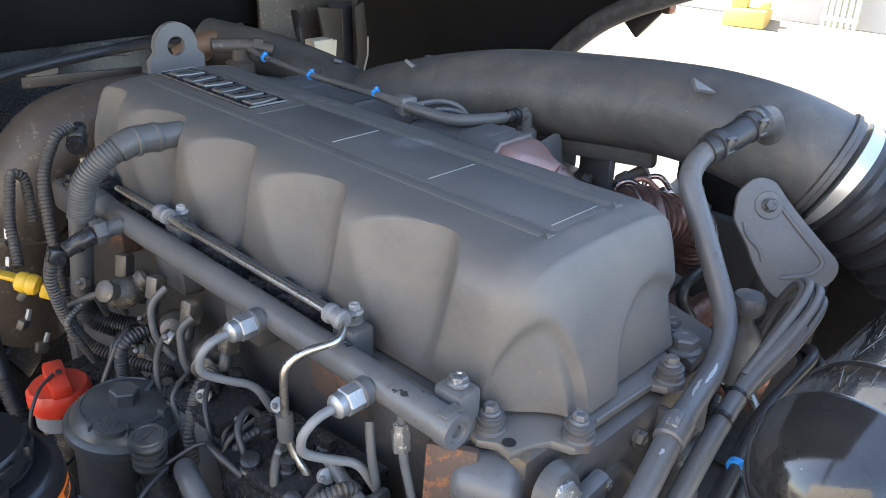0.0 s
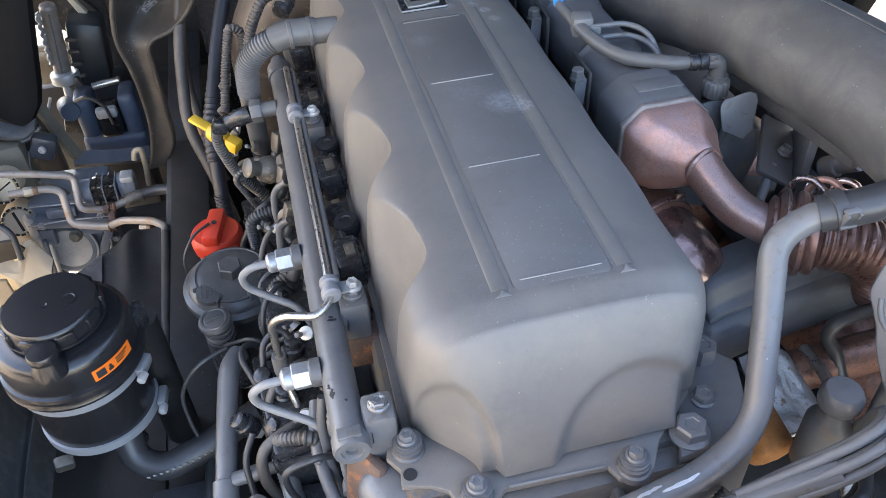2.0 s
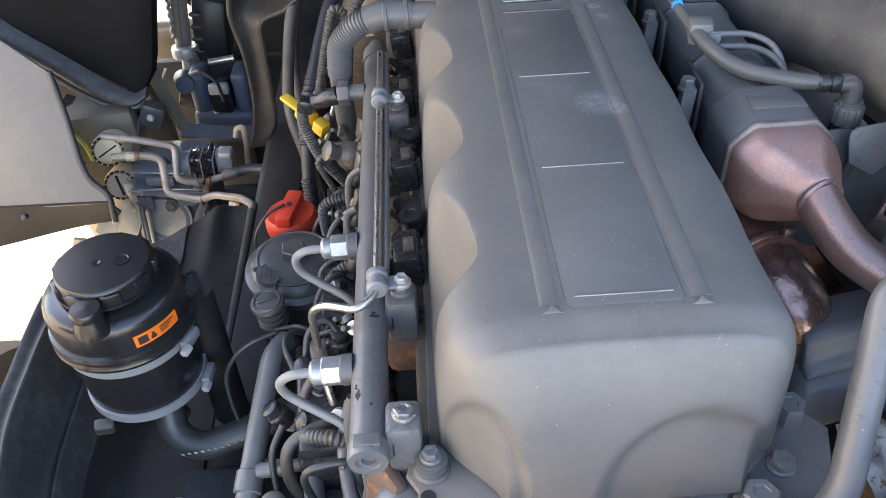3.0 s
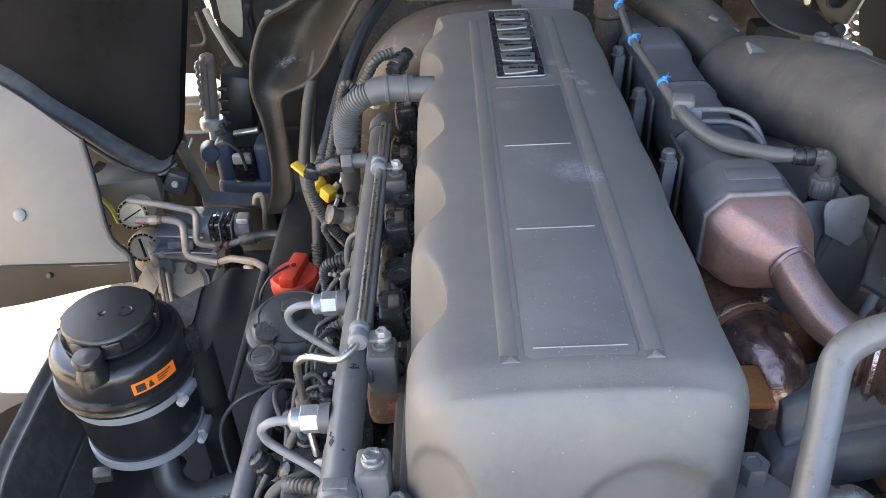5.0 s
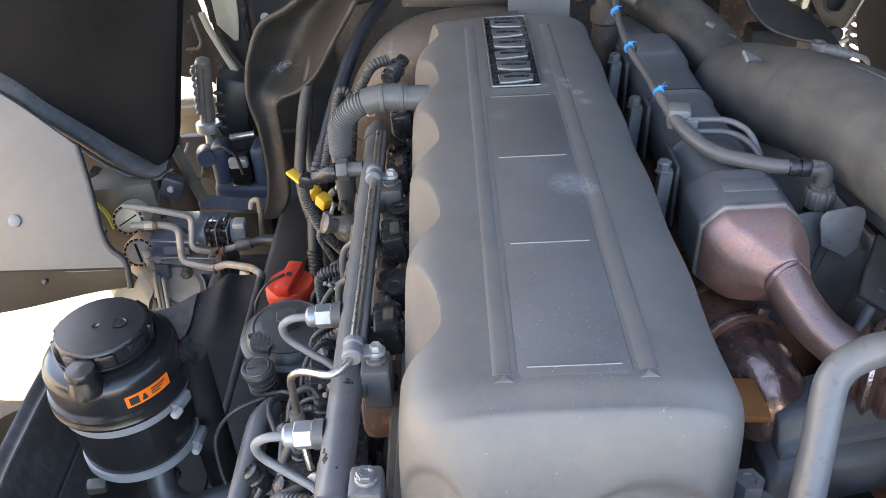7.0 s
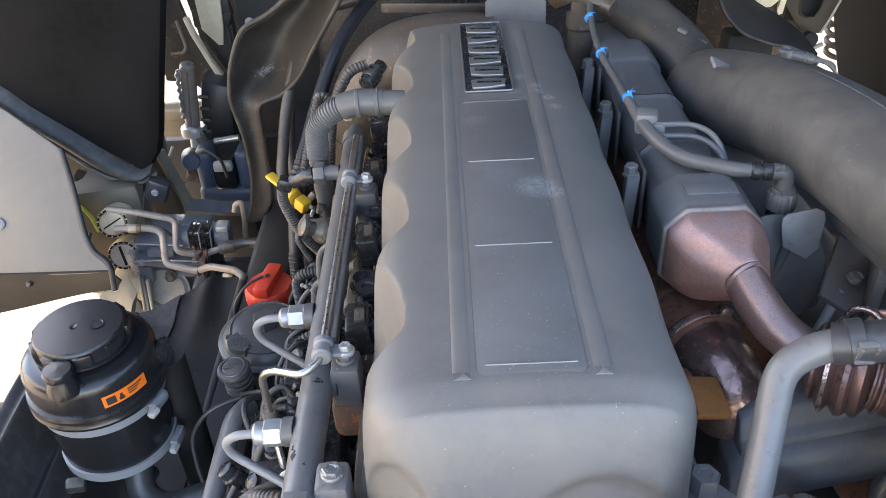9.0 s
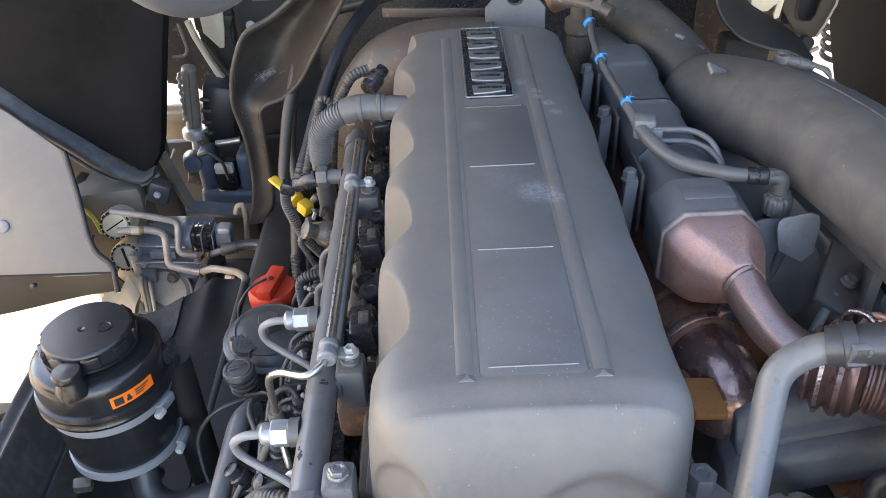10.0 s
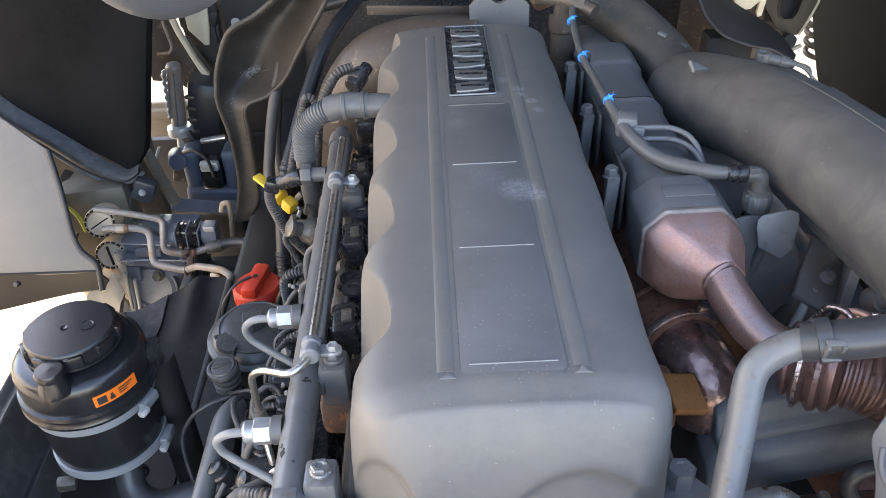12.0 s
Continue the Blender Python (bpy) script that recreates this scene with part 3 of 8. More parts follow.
    for k in range(6):
        y = 0.541 + 0.0400 * k
        lean = 0.0035 if k % 2 else -0.0025
        bar = plate([(-0.024, y - 0.0135 + lean), (-0.006, y - 0.0160), (0.020, y - 0.0125 - lean), (0.022, y + 0.0100), (0.000, y + 0.0150), (-0.025, y + 0.0125 + lean)], 0.0042, pose(0, 0, 1.4518), 0.0018)
        raised = part("raised_bar", bar, M_BADGE, plaque, "worn silver raised bar")
        part("bar_groove", plate([(-0.018, y - 0.003), (0.014, y - 0.0045), (0.016, y + 0.001), (-0.018, y + 0.0035)], 0.0006, pose(0, 0, 1.4558), 0.0002), M_PLASTIC, raised)
    # sleeves and screws that hold the cover down
    for x, y in ((-0.105, -0.1), (-0.154, -0.036), (0.040, -0.108), (0.128, 0.015), (-0.157, 0.215), (-0.157, 0.385), (-0.157, 0.55)):
        sl = part("sleeve", lathe([(0.0165, 1.288), (0.0160, 1.295), (0.0140, 1.297), (0.0140, 1.302), (0.0115, 1.303), (0.0115, 1.3055), (0.0138, 1.306), (0.0138, 1.3085), (0.0115, 1.309), (0.0115, 1.311)], (x, y, 0), seg=28), M_PAINTD, t)
        bolt((x, y, 1.310), (0, 0, 1), 0.0125, sl, M_PAINT, head=0.010, flange=1.5)
    return t


rocker_cover()

head = thing("cylinder_head", (0, 0.39, 1.10), "dark grey painted cast cylinder head with ports and stains", "cylinder head")
part("casting", box((0.33, 0.96, 0.19), (0.0, 0.39, 1.195), bevel=0.012), M_DIRTY, head)
part("front_face", plate([(-0.165, 1.10), (0.17, 1.10), (0.17, 1.270), (0.10, 1.280), (-0.10, 1.280), (-0.150, 1.255)], 0.045, pose(0, -0.068, 0, 90), 0.016), M_DIRTY, head)
part("corner_lobe", box((0.060, 0.070, 0.085), (-0.172, -0.055, 1.238), (0, -8, 20), 0.024, seg=4), M_PAINT, head)
part("corner_lobe", box((0.050, 0.060, 0.070), (-0.178, -0.090, 1.175), (0, 6, 25), 0.022, seg=4), M_PAINTD, head)
part("saddle_rib", box((0.014, 0.05, 0.09), (-0.198, -0.03, 1.245), (0, 10, 30), 0.006), M_RUSTPAINT, head)
for x, z, r in ((-0.15, 1.262, 0.026), (0.06, 1.22, 0.035), (-0.06, 1.2, 0.04)):
    part("boss", lathe([(r * 1.15, 0), (r, 0.012), (r * 0.8, 0.016), (r * 0.6, 0.016)], (x, -0.108, z), (0, -1, 0.15), 24), M_DIRTY, head)
for k in range(5):
    y = 0.10 + 0.1675 * k
    part("port_boss", box((0.045, 0.075, 0.05), (-0.172, y + 0.05, 1.268), bevel=0.010), M_RUSTPAINT if k in (0, 3) else M_PAINTD, head)
    part("port_cap", lathe([(0.017, 0), (0.017, 0.008), (0.012, 0.012), (0.012, 0.02), (0.0, 0.021)], (-0.172, y + 0.045, 1.290), (0, 0, 1), 16), M_PLASTIC, head)
bolt((0.105, -0.088, 1.292), (0, 0, 1), 0.027, head, M_PAINT, head=0.017, flange=1.45)
bolt((0.135, -0.055, 1.292), (0, 0, 1), 0.018, head, M_PAINT, head=0.012)
bolt((0.158, -0.006, 1.288), (0, 0, 1), 0.025, head, M_PAINT, head=0.024)
part("bracket_plate", plate([(0.085, -0.11), (0.165, -0.1), (0.19, -0.02), (0.15, 0.03), (0.12, -0.03)], 0.014, pose(0, 0, 1.278), 0.003), M_PAINTD, head)
for k, (x, z) in enumerate(((-0.17, 1.16), (-0.02, 1.255), (0.0, 1.14), (0.11, 1.25), (0.13, 1.17), (-0.10, 1.13))):
    bolt((x, -0.114, z), (0, -1, 0.1), 0.015, head, M_DIRTY if k % 2 else M_PAINTD, head=0.010)
part("rib", box((0.30, 0.02, 0.012), (-0.01, -0.115, 1.10), (0, 4, 0), 0.004), M_DIRTY, head)
part("rib", box((0.012, 0.02, 0.16), (0.015, -0.115, 1.19), (0, 8, 0), 0.004), M_DIRTY, head)
for k, (x, z, w, h) in enumerate(((-0.115, 1.235, 0.05, 0.055), (-0.02, 1.175, 0.075, 0.05), (0.075, 1.165, 0.05, 0.07), (-0.16, 1.195, 0.045, 0.05))):
    pad_ = part("cover_pad", box((w, 0.018, h), (x, -0.122, z), (8, 6 * (k - 1), 0), 0.006), M_DIRTY if k % 2 else M_PAINTD, head)
    for dx, dz in ((-0.36, 0.34), (0.36, -0.34), (0.36, 0.34)):
        bolt((x + dx * w, -0.130, z + dz * h), (0, -1, 0.1), 0.009, pad_, M_SCUFFGREY if (k + dx > 1) else M_PAINTD, head=0.006)
for k, pts in enumerate(([(-0.19, -0.125, 1.25), (-0.17, -0.15, 1.23), (-0.10, -0.145, 1.20), (-0.02, -0.14, 1.215), (0.06, -0.135, 1.235)], [(-0.20, -0.12, 1.19), (-0.13, -0.15, 1.165), (-0.03, -0.15, 1.15), (0.08, -0.145, 1.19), (0.14, -0.12, 1.23)])):
    part("wiring_lead", corrugated(pts, 0.0065, 0.0048, 0.14, 0.03, 12) if k else tube(pts, 0.0048, 0.03, 10), M_RUBBER, head, "black wiring lead across the casting")
nut = part("line_nut", lathe([(0.0175, 0), (0.0175, 0.016), (0.014, 0.019), (0.008, 0.02)], (-0.15, -0.112, 1.264), (-0.25, -1, 0.25), 6), M_SCUFFGREY, head, "scratched hexagon line nut")
part("line", tube([(-0.153, -0.125, 1.267), (-0.165, -0.15, 1.262), (-0.205, -0.165, 1.215), (-0.215, -0.16, 1.14)], 0.0055, 0.03), M_PAINT, nut)

block = thing("engine_block", (0, 0.41, 0.45), "dark grey painted engine block", "engine block")
part("casting", box((0.40, 1.0, 0.62), (0.0, 0.41, 0.79), bevel=0.02), M_PAINTD, block)
for k in range(5):
    part("rib", box((0.03, 0.03, 0.5), (-0.205, 0.02 + 0.2 * k, 0.84), bevel=0.008), M_PAINTD, block)
part("mount", box((0.9, 0.16, 0.12), (0, 0.05, 0.55), bevel=0.02), M_CHASSIS, block)
part("sump", box((0.36, 0.9, 0.3), (0, 0.41, 0.36), bevel=0.04), M_PAINTD, block)

# ---- fuel rail ----
rail = thing("fuel_rail", (-0.205, 0.3, 1.30), "dark grey tubular fuel rail along the engine with zinc-plated unions", "fuel rail")
part("tube", sweep([(-0.205, y, 1.319) for y in (-0.03, 0.1, 0.2, 0.3, 0.4, 0.5, 0.6, 0.635)], 0.0165, 32), M_PAINT, rail)
part("end_plug", lathe([(0.0178, 0), (0.0178, 0.012), (0.0165, 0.0155), (0.0105, 0.0155), (0.0095, 0.0135), (0.006, 0.0135), (0.0055, 0.010), (0.0, 0.010)], (-0.205, -0.028, 1.319), (0, -1, 0), 32), M_PAINT, rail)
part("end_flat", box((0.022, 0.012, 0.004), (-0.205, -0.033, 1.3355), bevel=0.001), M_PAINT, rail)
part("far_plug", lathe([(0.019, 0), (0.019, 0.03), (0.012, 0.034), (0.012, 0.055), (0.0, 0.056)], (-0.205, 0.63, 1.319), (0, 1, 0), 24), M_PAINTD, rail)
for y in (0.059, 0.232):
    u = part("union", lathe([(0.0145, 0), (0.0145, 0.010), (0.0125, 0.012)], (-0.220, y, 1.318), (-1, 0, -0.03), 24), M_PAINTD, rail)
    part("nut", lathe([(0.0122, 0), (0.0140, 0.0012), (0.0140, 0.0170), (0.0125, 0.0185), (0.0112, 0.0185)], (-0.2305, y, 1.3175), (-1, 0, -0.03), 6), M_ZINC, u, "zinc-plated union nut")
    part("nut_collar", lathe([(0.0112, 0), (0.0116, 0.001), (0.0116, 0.008), (0.0095, 0.0105), (0.006, 0.012)], (-0.2488, y, 1.317), (-1, 0, -0.03), 24), M_ZINC, u, "zinc-plated union nut")
RAIL_AX = (0, 1, 0)
def rail_mark(y, z_turn, length, a, seed):
    up = frame_of(RAIL_AX).to_3x3().inverted() @ Vector((math.sin(z_turn), 0, math.cos(z_turn)))
    c = math.atan2(up.y, up.x)
    def f(u, v):
        w = (0.5 + 0.45 * noise.noise(Vector((u * 5, seed, 0.3)))) * math.sin(math.pi * min(max(u, 0.04), 0.96)) ** 0.6
        ang = c + a * (v - 0.5) * w + 0.15 * noise.noise(Vector((u * 4 + seed, 2, 0)))
        return tuple(Matrix.Translation((-0.205, y, 1.319)) @ frame_of(RAIL_AX) @ Vector((0.0168 * math.cos(ang), 0.0168 * math.sin(ang), (u - 0.5) * length)))
    return thicken(grid_surface(f, 12, 3), 0.0002)
# dark flecks that stand for the print on the rail
for y, zt, ln, a, sd in ((0.108, 0.15, 0.004, 0.5, 1.0), (0.108, 0.33, 0.004, 0.35, 4.0), (0.109, 0.50, 0.004, 0.3, 6.0), (0.112, 0.24, 0.003, 0.6, 2.0), (0.016, -0.55, 0.012, 0.6, 9.0), (0.026, -0.70, 0.006, 0.4, 12.0), (0.004, 0.2, 0.003, 0.2, 3.0)):
    part("paint_chip", rail_mark(y, zt, ln, a, sd), M_DARK, rail, "small dark printed mark on the rail")
for y, s in ((-0.013, 1.0), (0.133, 1.0), (0.474, 0.9)):
    b = part("bracket", box((0.030, 0.034, 0.072), (-0.175, y, 1.303), bevel=0.005), M_PAINT if y < 0 else M_PAINTD, rail)
    part("saddle", box((0.02, 0.034, 0.025), (-0.190, y, 1.315), bevel=0.004), M_PAINT, b)
    bolt((-0.174, y, 1.340), (0, 0, 1), 0.0155, b, M_SCUFFGREY if y < 0 else M_PAINT, head=0.009)

for y in (0.059, 0.232):
    solo("pressure_pipe", tube([(-0.252, y, 1.317), (-0.278, y, 1.316), (-0.292, y + 0.004, 1.302), (-0.291, y + 0.010, 1.278), (-0.268, y + 0.004, 1.262), (-0.236, y - 0.006, 1.245), (-0.214, y - 0.018, 1.19), (-0.208, y - 0.03, 1.10)], 0.0046, 0.014, 14),
         M_GREYPIPE, (-0.208, y - 0.03, 1.10), "grey coated steel high pressure fuel pipe bent in a hook", "fuel pipe", "high pressure pipes")

ret = thing("return_pipe", (-0.25, 0.1, 1.14), "bare steel fuel return pipe clipped beside the rail", "fuel pipe")
part("pipe", tube([(-0.196, 0.60, 1.353), (-0.196, 0.16, 1.355), (-0.197, 0.118, 1.354), (-0.214, 0.104, 1.348), (-0.248, 0.122, 1.340), (-0.263, 0.130, 1.325), (-0.264, 0.131, 1.262), (-0.262, 0.125, 1.23), (-0.246, 0.09, 1.175), (-0.252, 0.07, 1.15)], 0.0042, 0.018, 14), M_STEEL, ret)
part("second_pipe", tube([(-0.187, 0.60, 1.351), (-0.187, 0.15, 1.353)], 0.0030, 0.01, 10), M_PAINTD, ret)
for y in (0.133, 0.474):
    c = part("clip", lathe([(0.0085, -0.013), (0.0105, -0.011), (0.0105, -0.005), (0.0085, -0.003), (0.0085, 0.003), (0.0105, 0.005), (0.0105, 0.011), (0.0085, 0.013)], (-0.196, y, 1.355), (0, 1, 0), 20), M_GREYPIPE, ret, "grey rubber pipe clip")
    part("lug", box((0.022, 0.016, 0.004), (-0.180, y, 1.353), bevel=0.001), M_GREYPIPE, c)
    bolt((-0.173, y, 1.351), (0, 0, 1), 0.011, c, M_WORN, head=0.010, flange=1.7)
part("sleeve", lathe([(0.0075, 0), (0.0085, 0.004), (0.0085, 0.026), (0.0075, 0.03)], (-0.264, 0.131, 1.243), (0, 0, 1), 16), M_PAINTD, ret)

# thin lines and fittings under the rail
thin = thing("drain_line", (-0.212, 0.0, 1.10), "thin grey drain line with a square clip", "fuel pipe")
part("line", tube([(-0.214, 0.018, 1.312), (-0.217, 0.014, 1.27), (-0.215, -0.002, 1.21), (-0.20, -0.06, 1.15), (-0.20, -0.09, 1.08)], 0.0046, 0.02), M_PAINT, thin)
part("nut", lathe([(0.009, 0), (0.009, 0.02), (0.0075, 0.022), (0.0075, 0.03)], (-0.216, 0.016, 1.272), (0, 0.05, 1), 6), M_SCUFFGREY, thin)
part("clip", box((0.02, 0.016, 0.018), (-0.212, -0.006, 1.207), (15, 10, 0), 0.003), M_PAINT, thin)
solo("hose", tube([(-0.235, 0.10, 1.22), (-0.243, 0.055, 1.21), (-0.235, 0.0, 1.185), (-0.21, -0.05, 1.15), (-0.2, -0.1, 1.07)], 0.0075, 0.03), M_PAINT, (-0.2, -0.1, 1.07), "grey rubber hose beside the pump", "hose")
solo("hose_sleeve", lathe([(0.009, 0), (0.0115, 0.003), (0.0115, 0.012), (0.010, 0.014), (0.010, 0.028), (0.012, 0.03), (0.012, 0.04), (0.009, 0.043)], (-0.207, -0.052, 1.135), (-0.35, 0.65, 0.5), 20), M_PAINTD, (-0.207, -0.052, 1.135), "ribbed black hose connector", "connector")

def clutter_box(at, size, turn, m, label, category, plugs=0):
    """A housing with a lid seam, ribs and a couple of plugs."""
    t = thing("housing", at, label, category)
    part("body", box(size, at, turn, min(size) * 0.18), m, t)
    part("lid", box((size[0] * 0.92, size[1] * 0.92, size[2] * 0.16), (at[0], at[1], at[2] + size[2] * 0.52), turn, min(size) * 0.05), M_PLASTIC, t)
    for k in range(plugs):
        dx = (k - (plugs - 1) / 2) * size[0] * 0.45
        part("plug", lathe([(0.011, 0), (0.011, 0.012), (0.009, 0.014), (0.009, 0.024), (0.006, 0.026), (0.0, 0.026)], (at[0] + dx, at[1], at[2] + size[2] * 0.55), (0.1, -0.2, 1), 16), M_PLASTIC, t)
    return t

clutter_box((-0.245, 0.13, 1.13), (0.11, 0.16, 0.13), (0, 0, 6), M_PLASTIC, "black pump housing with plugs under the fuel rail", "pump", 2)
clutter_box((-0.255, -0.01, 1.08), (0.09, 0.12, 0.12), (0, 0, -8), M_PAINTD, "dark grey pump body low beside the engine", "pump", 1)
clutter_box((-0.24, 0.30, 1.13), (0.09, 0.12, 0.12), (0, 0, 4), M_PAINTD, "dark grey fuel pump unit beside the engine", "pump", 2)
clutter_box((-0.25, 0.62, 0.96), (0.12, 0.2, 0.16), (0, 0, 8), M_PLASTIC, "black control unit deep beside the engine", "control unit", 2)
for x, y, z, ax in ((-0.285, 0.165, 1.19, (-0.2, -0.3, 1)), (-0.27, 0.10, 1.185, (-0.6, -0.3, 0.7)), (-0.25, 0.19, 1.20, (0, 0, 1)), (-0.31, 0.12, 1.17, (-0.5, 0, 0.8))):
    s = thing("sensor", (x, y, z), "small black plug sensor with a metal collar", "sensor", "plug sensors")
    part("body", lathe([(0.011, 0), (0.0125, 0.004), (0.0125, 0.018), (0.010, 0.02), (0.010, 0.03), (0.006, 0.032), (0, 0.032)], (x, y, z), ax, 18), M_PLASTIC, s)
    part("collar", lathe([(0.008, -0.01), (0.009, -0.008), (0.009, 0.0)], (x, y, z), ax, 6), M_ALU, s)
for k, pts in enumerate((
        [(-0.25, 0.19, 1.225), (-0.262, 0.2, 1.245), (-0.285, 0.19, 1.235), (-0.29, 0.16, 1.2)],
        [(-0.30, 0.16, 1.2), (-0.315, 0.19, 1.225), (-0.30, 0.22, 1.21), (-0.27, 0.22, 1.16)],
        [(-0.31, 0.10, 1.19), (-0.325, 0.08, 1.17), (-0.32, 0.05, 1.12), (-0.30, 0.04, 1.05)],
        [(-0.23, 0.36, 1.27), (-0.245, 0.37, 1.255), (-0.25, 0.36, 1.21), (-0.235, 0.34, 1.18)],
        [(-0.225, 0.43, 1.28), (-0.245, 0.44, 1.26), (-0.25, 0.43, 1.22), (-0.235, 0.41, 1.19)],
        [(-0.225, 0.05, 1.29), (-0.232, 0.04, 1.26), (-0.23, 0.03, 1.20), (-0.22, 0.02, 1.14)])):
    solo("cable", tube(pts, 0.0038 if k < 3 else 0.0048, 0.02, 10), M_RUBBER if k < 3 else M_PAINTD, pts[-1], "thin black cable looping under the fuel rail", "cable", "cables under the rail")

def fitting(at, axis, label):
    """A dusty bulbous elbow fitting."""
    t = thing("elbow_fitting", at, label, "fitting", "elbow fittings")
    part("body", lathe([(0.010, -0.03), (0.013, -0.028), (0.013, -0.018), (0.0105, -0.015), (0.018, -0.004), (0.021, 0.006), (0.018, 0.018), (0.011, 0.026), (0.011, 0.036), (0.014, 0.038), (0.014, 0.044), (0.009, 0.047)], at, axis, 20), M_DUSTYMETAL, t)
    part("arm", lathe([(0.012, 0), (0.012, 0.02), (0.015, 0.022), (0.015, 0.032), (0.010, 0.036)], at, (0.6, -0.3, 0.5), 18), M_DUSTYMETAL, t)
    return t

fitting((-0.24, 0.51, 1.245), (-0.5, -0.2, 0.3), "dusty brown elbow fitting under the fuel rail")
fitting((-0.212, 0.445, 1.215), (-0.4, -0.6, 0.3), "dusty brown elbow fitting under the fuel rail")
fitting((-0.215, 0.36, 1.215), (-0.5, -0.6, 0.1), "dusty brown elbow fitting under the fuel rail")
for k in range(4):
    y = 0.29 + 0.085 * k
    s = thing("lead_connector", (-0.225, y, 1.255), "dusty grey cable connector below the rail", "connector", "lead connectors")
    part("body", box((0.02, 0.018, 0.03), (-0.225, y, 1.268), (0, 15, 10 * k), 0.003), M_DUSTYMETAL, s)
    part("boot", lathe([(0.006, 0), (0.008, 0.004), (0.008, 0.018), (0.005, 0.022)], (-0.230, y, 1.255), (-0.4, -0.3, -0.8), 12), M_RUBBER, s)

# ---- breather hose, sensor and looms ----
br = thing("breather_hose", (-0.2, 0.56, 1.14), "dusty grey corrugated breather hose off the rocker cover", "hose")
part("port", lathe([(0.0172, 0), (0.0172, 0.04), (0.016, 0.042)], (-0.118, 0.556, 1.424), (-1, 0.01, 0.05), 28), M_GREYHOSE, br)
part("cuff", sweep(round_path([(-0.148, 0.557, 1.4255), (-0.184, 0.558, 1.428), (-0.206, 0.560, 1.42)], 0.02, 6), 0.0185, 28), M_GREYHOSE, br)
for x in (-0.155, -0.182):
    part("cuff_ring", lathe([(0.0188, -0.003), (0.0200, -0.002), (0.0200, 0.002), (0.0188, 0.003)], (x, 0.557, 1.426), (1, 0, 0.03), 28), M_GREYHOSE, br)
part("upper_corrugation", corrugated([(-0.200, 0.559, 1.423), (-0.222, 0.562, 1.413), (-0.249, 0.575, 1.383), (-0.254, 0.59, 1.33)], 0.0168, 0.0044, 0.12, 0.04, 28), M_GREYHOSE, br)
part("plain_length", tube([(-0.254, 0.588, 1.336), (-0.256, 0.61, 1.25), (-0.256, 0.625, 1.20)], 0.0150, 0.03, 24), M_GREYHOSE, br)
part("lower_corrugation", corrugated([(-0.256, 0.622, 1.21), (-0.252, 0.632, 1.165), (-0.222, 0.605, 1.145), (-0.19, 0.57, 1.143)], 0.0168, 0.0044, 0.12, 0.03, 28), M_RUBBER, br)

ps = thing("pressure_sensor", (-0.255, 0.553, 1.32), "grey rail pressure sensor with a black plug", "sensor")
part("stub", lathe([(0.011, 0), (0.011, 0.022)], (-0.219, 0.55, 1.322), (-1, 0.05, -0.05), 20), M_GREYHOSE, ps)
part("hexagon", lathe([(0.0155, 0), (0.0165, 0.002), (0.0165, 0.014), (0.0155, 0.016)], (-0.240, 0.551, 1.321), (-1, 0.05, -0.05), 6), M_GREYHOSE, ps)
part("barrel", lathe([(0.012, 0), (0.0125, 0.002), (0.0125, 0.024), (0.011, 0.026), (0.011, 0.038), (0.009, 0.04)], (-0.256, 0.552, 1.319), (-1, 0.12, -0.35), 20), M_PLASTIC, ps)
pl = part("plug", box((0.022, 0.02, 0.02), (-0.303, 0.558, 1.302), (0, 20, 0), 0.004), M_PLASTIC, ps)

solo("cable_conduit", corrugated([(-0.308, 0.56, 1.300), (-0.314, 0.566, 1.27), (-0.300, 0.58, 1.20), (-0.268, 0.60, 1.135), (-0.232, 0.55, 1.115), (-0.20, 0.50, 1.11)], 0.0085, 0.0052, 0.16, 0.03, 16), M_CONDUIT, (-0.2, 0.5, 1.1), "dusty ribbed cable conduit from the sensor", "conduit", "cable conduits")
solo("cable_conduit", corrugated([(-0.185, 0.755, 1.40), (-0.212, 0.745, 1.396), (-0.244, 0.735, 1.345), (-0.254, 0.71, 1.28), (-0.262, 0.68, 1.20), (-0.27, 0.65, 1.12)], 0.009, 0.0055, 0.14, 0.03, 16), M_CONDUIT, (-0.29, 0.64, 1.12), "dusty ribbed cable conduit arching beside the engine", "conduit", "cable conduits")
solo("cable_conduit", corrugated([(-0.258, 0.76, 1.27), (-0.254, 0.775, 1.335), (-0.272, 0.775, 1.345), (-0.292, 0.755, 1.28), (-0.305, 0.71, 1.23)], 0.008, 0.0055, 0.18, 0.02, 14), M_CONDUIT, (-0.35, 0.7, 1.2), "dusty ribbed cable conduit in a tight loop", "conduit", "cable conduits")

ye = thing("yellow_plug", (-0.32, 0.645, 1.20), "yellow plastic connector plug with a grip tab", "connector")
part("body", lathe([(0.009, -0.016), (0.013, -0.013), (0.015, -0.004), (0.0135, 0.0), (0.015, 0.004), (0.013, 0.013), (0.008, 0.016)], (-0.318, 0.64, 1.236), (0.5, -0.5, -0.2), 18), M_YELLOW, ye)
part("tab", box((0.036, 0.017, 0.007), (-0.341, 0.661, 1.249), (0, 18, -40), 0.003), M_YELLOW, ye)
part("collar", box((0.022, 0.02, 0.022), (-0.297, 0.625, 1.224), (0, 20, -40), 0.004), M_YELLOW, ye)

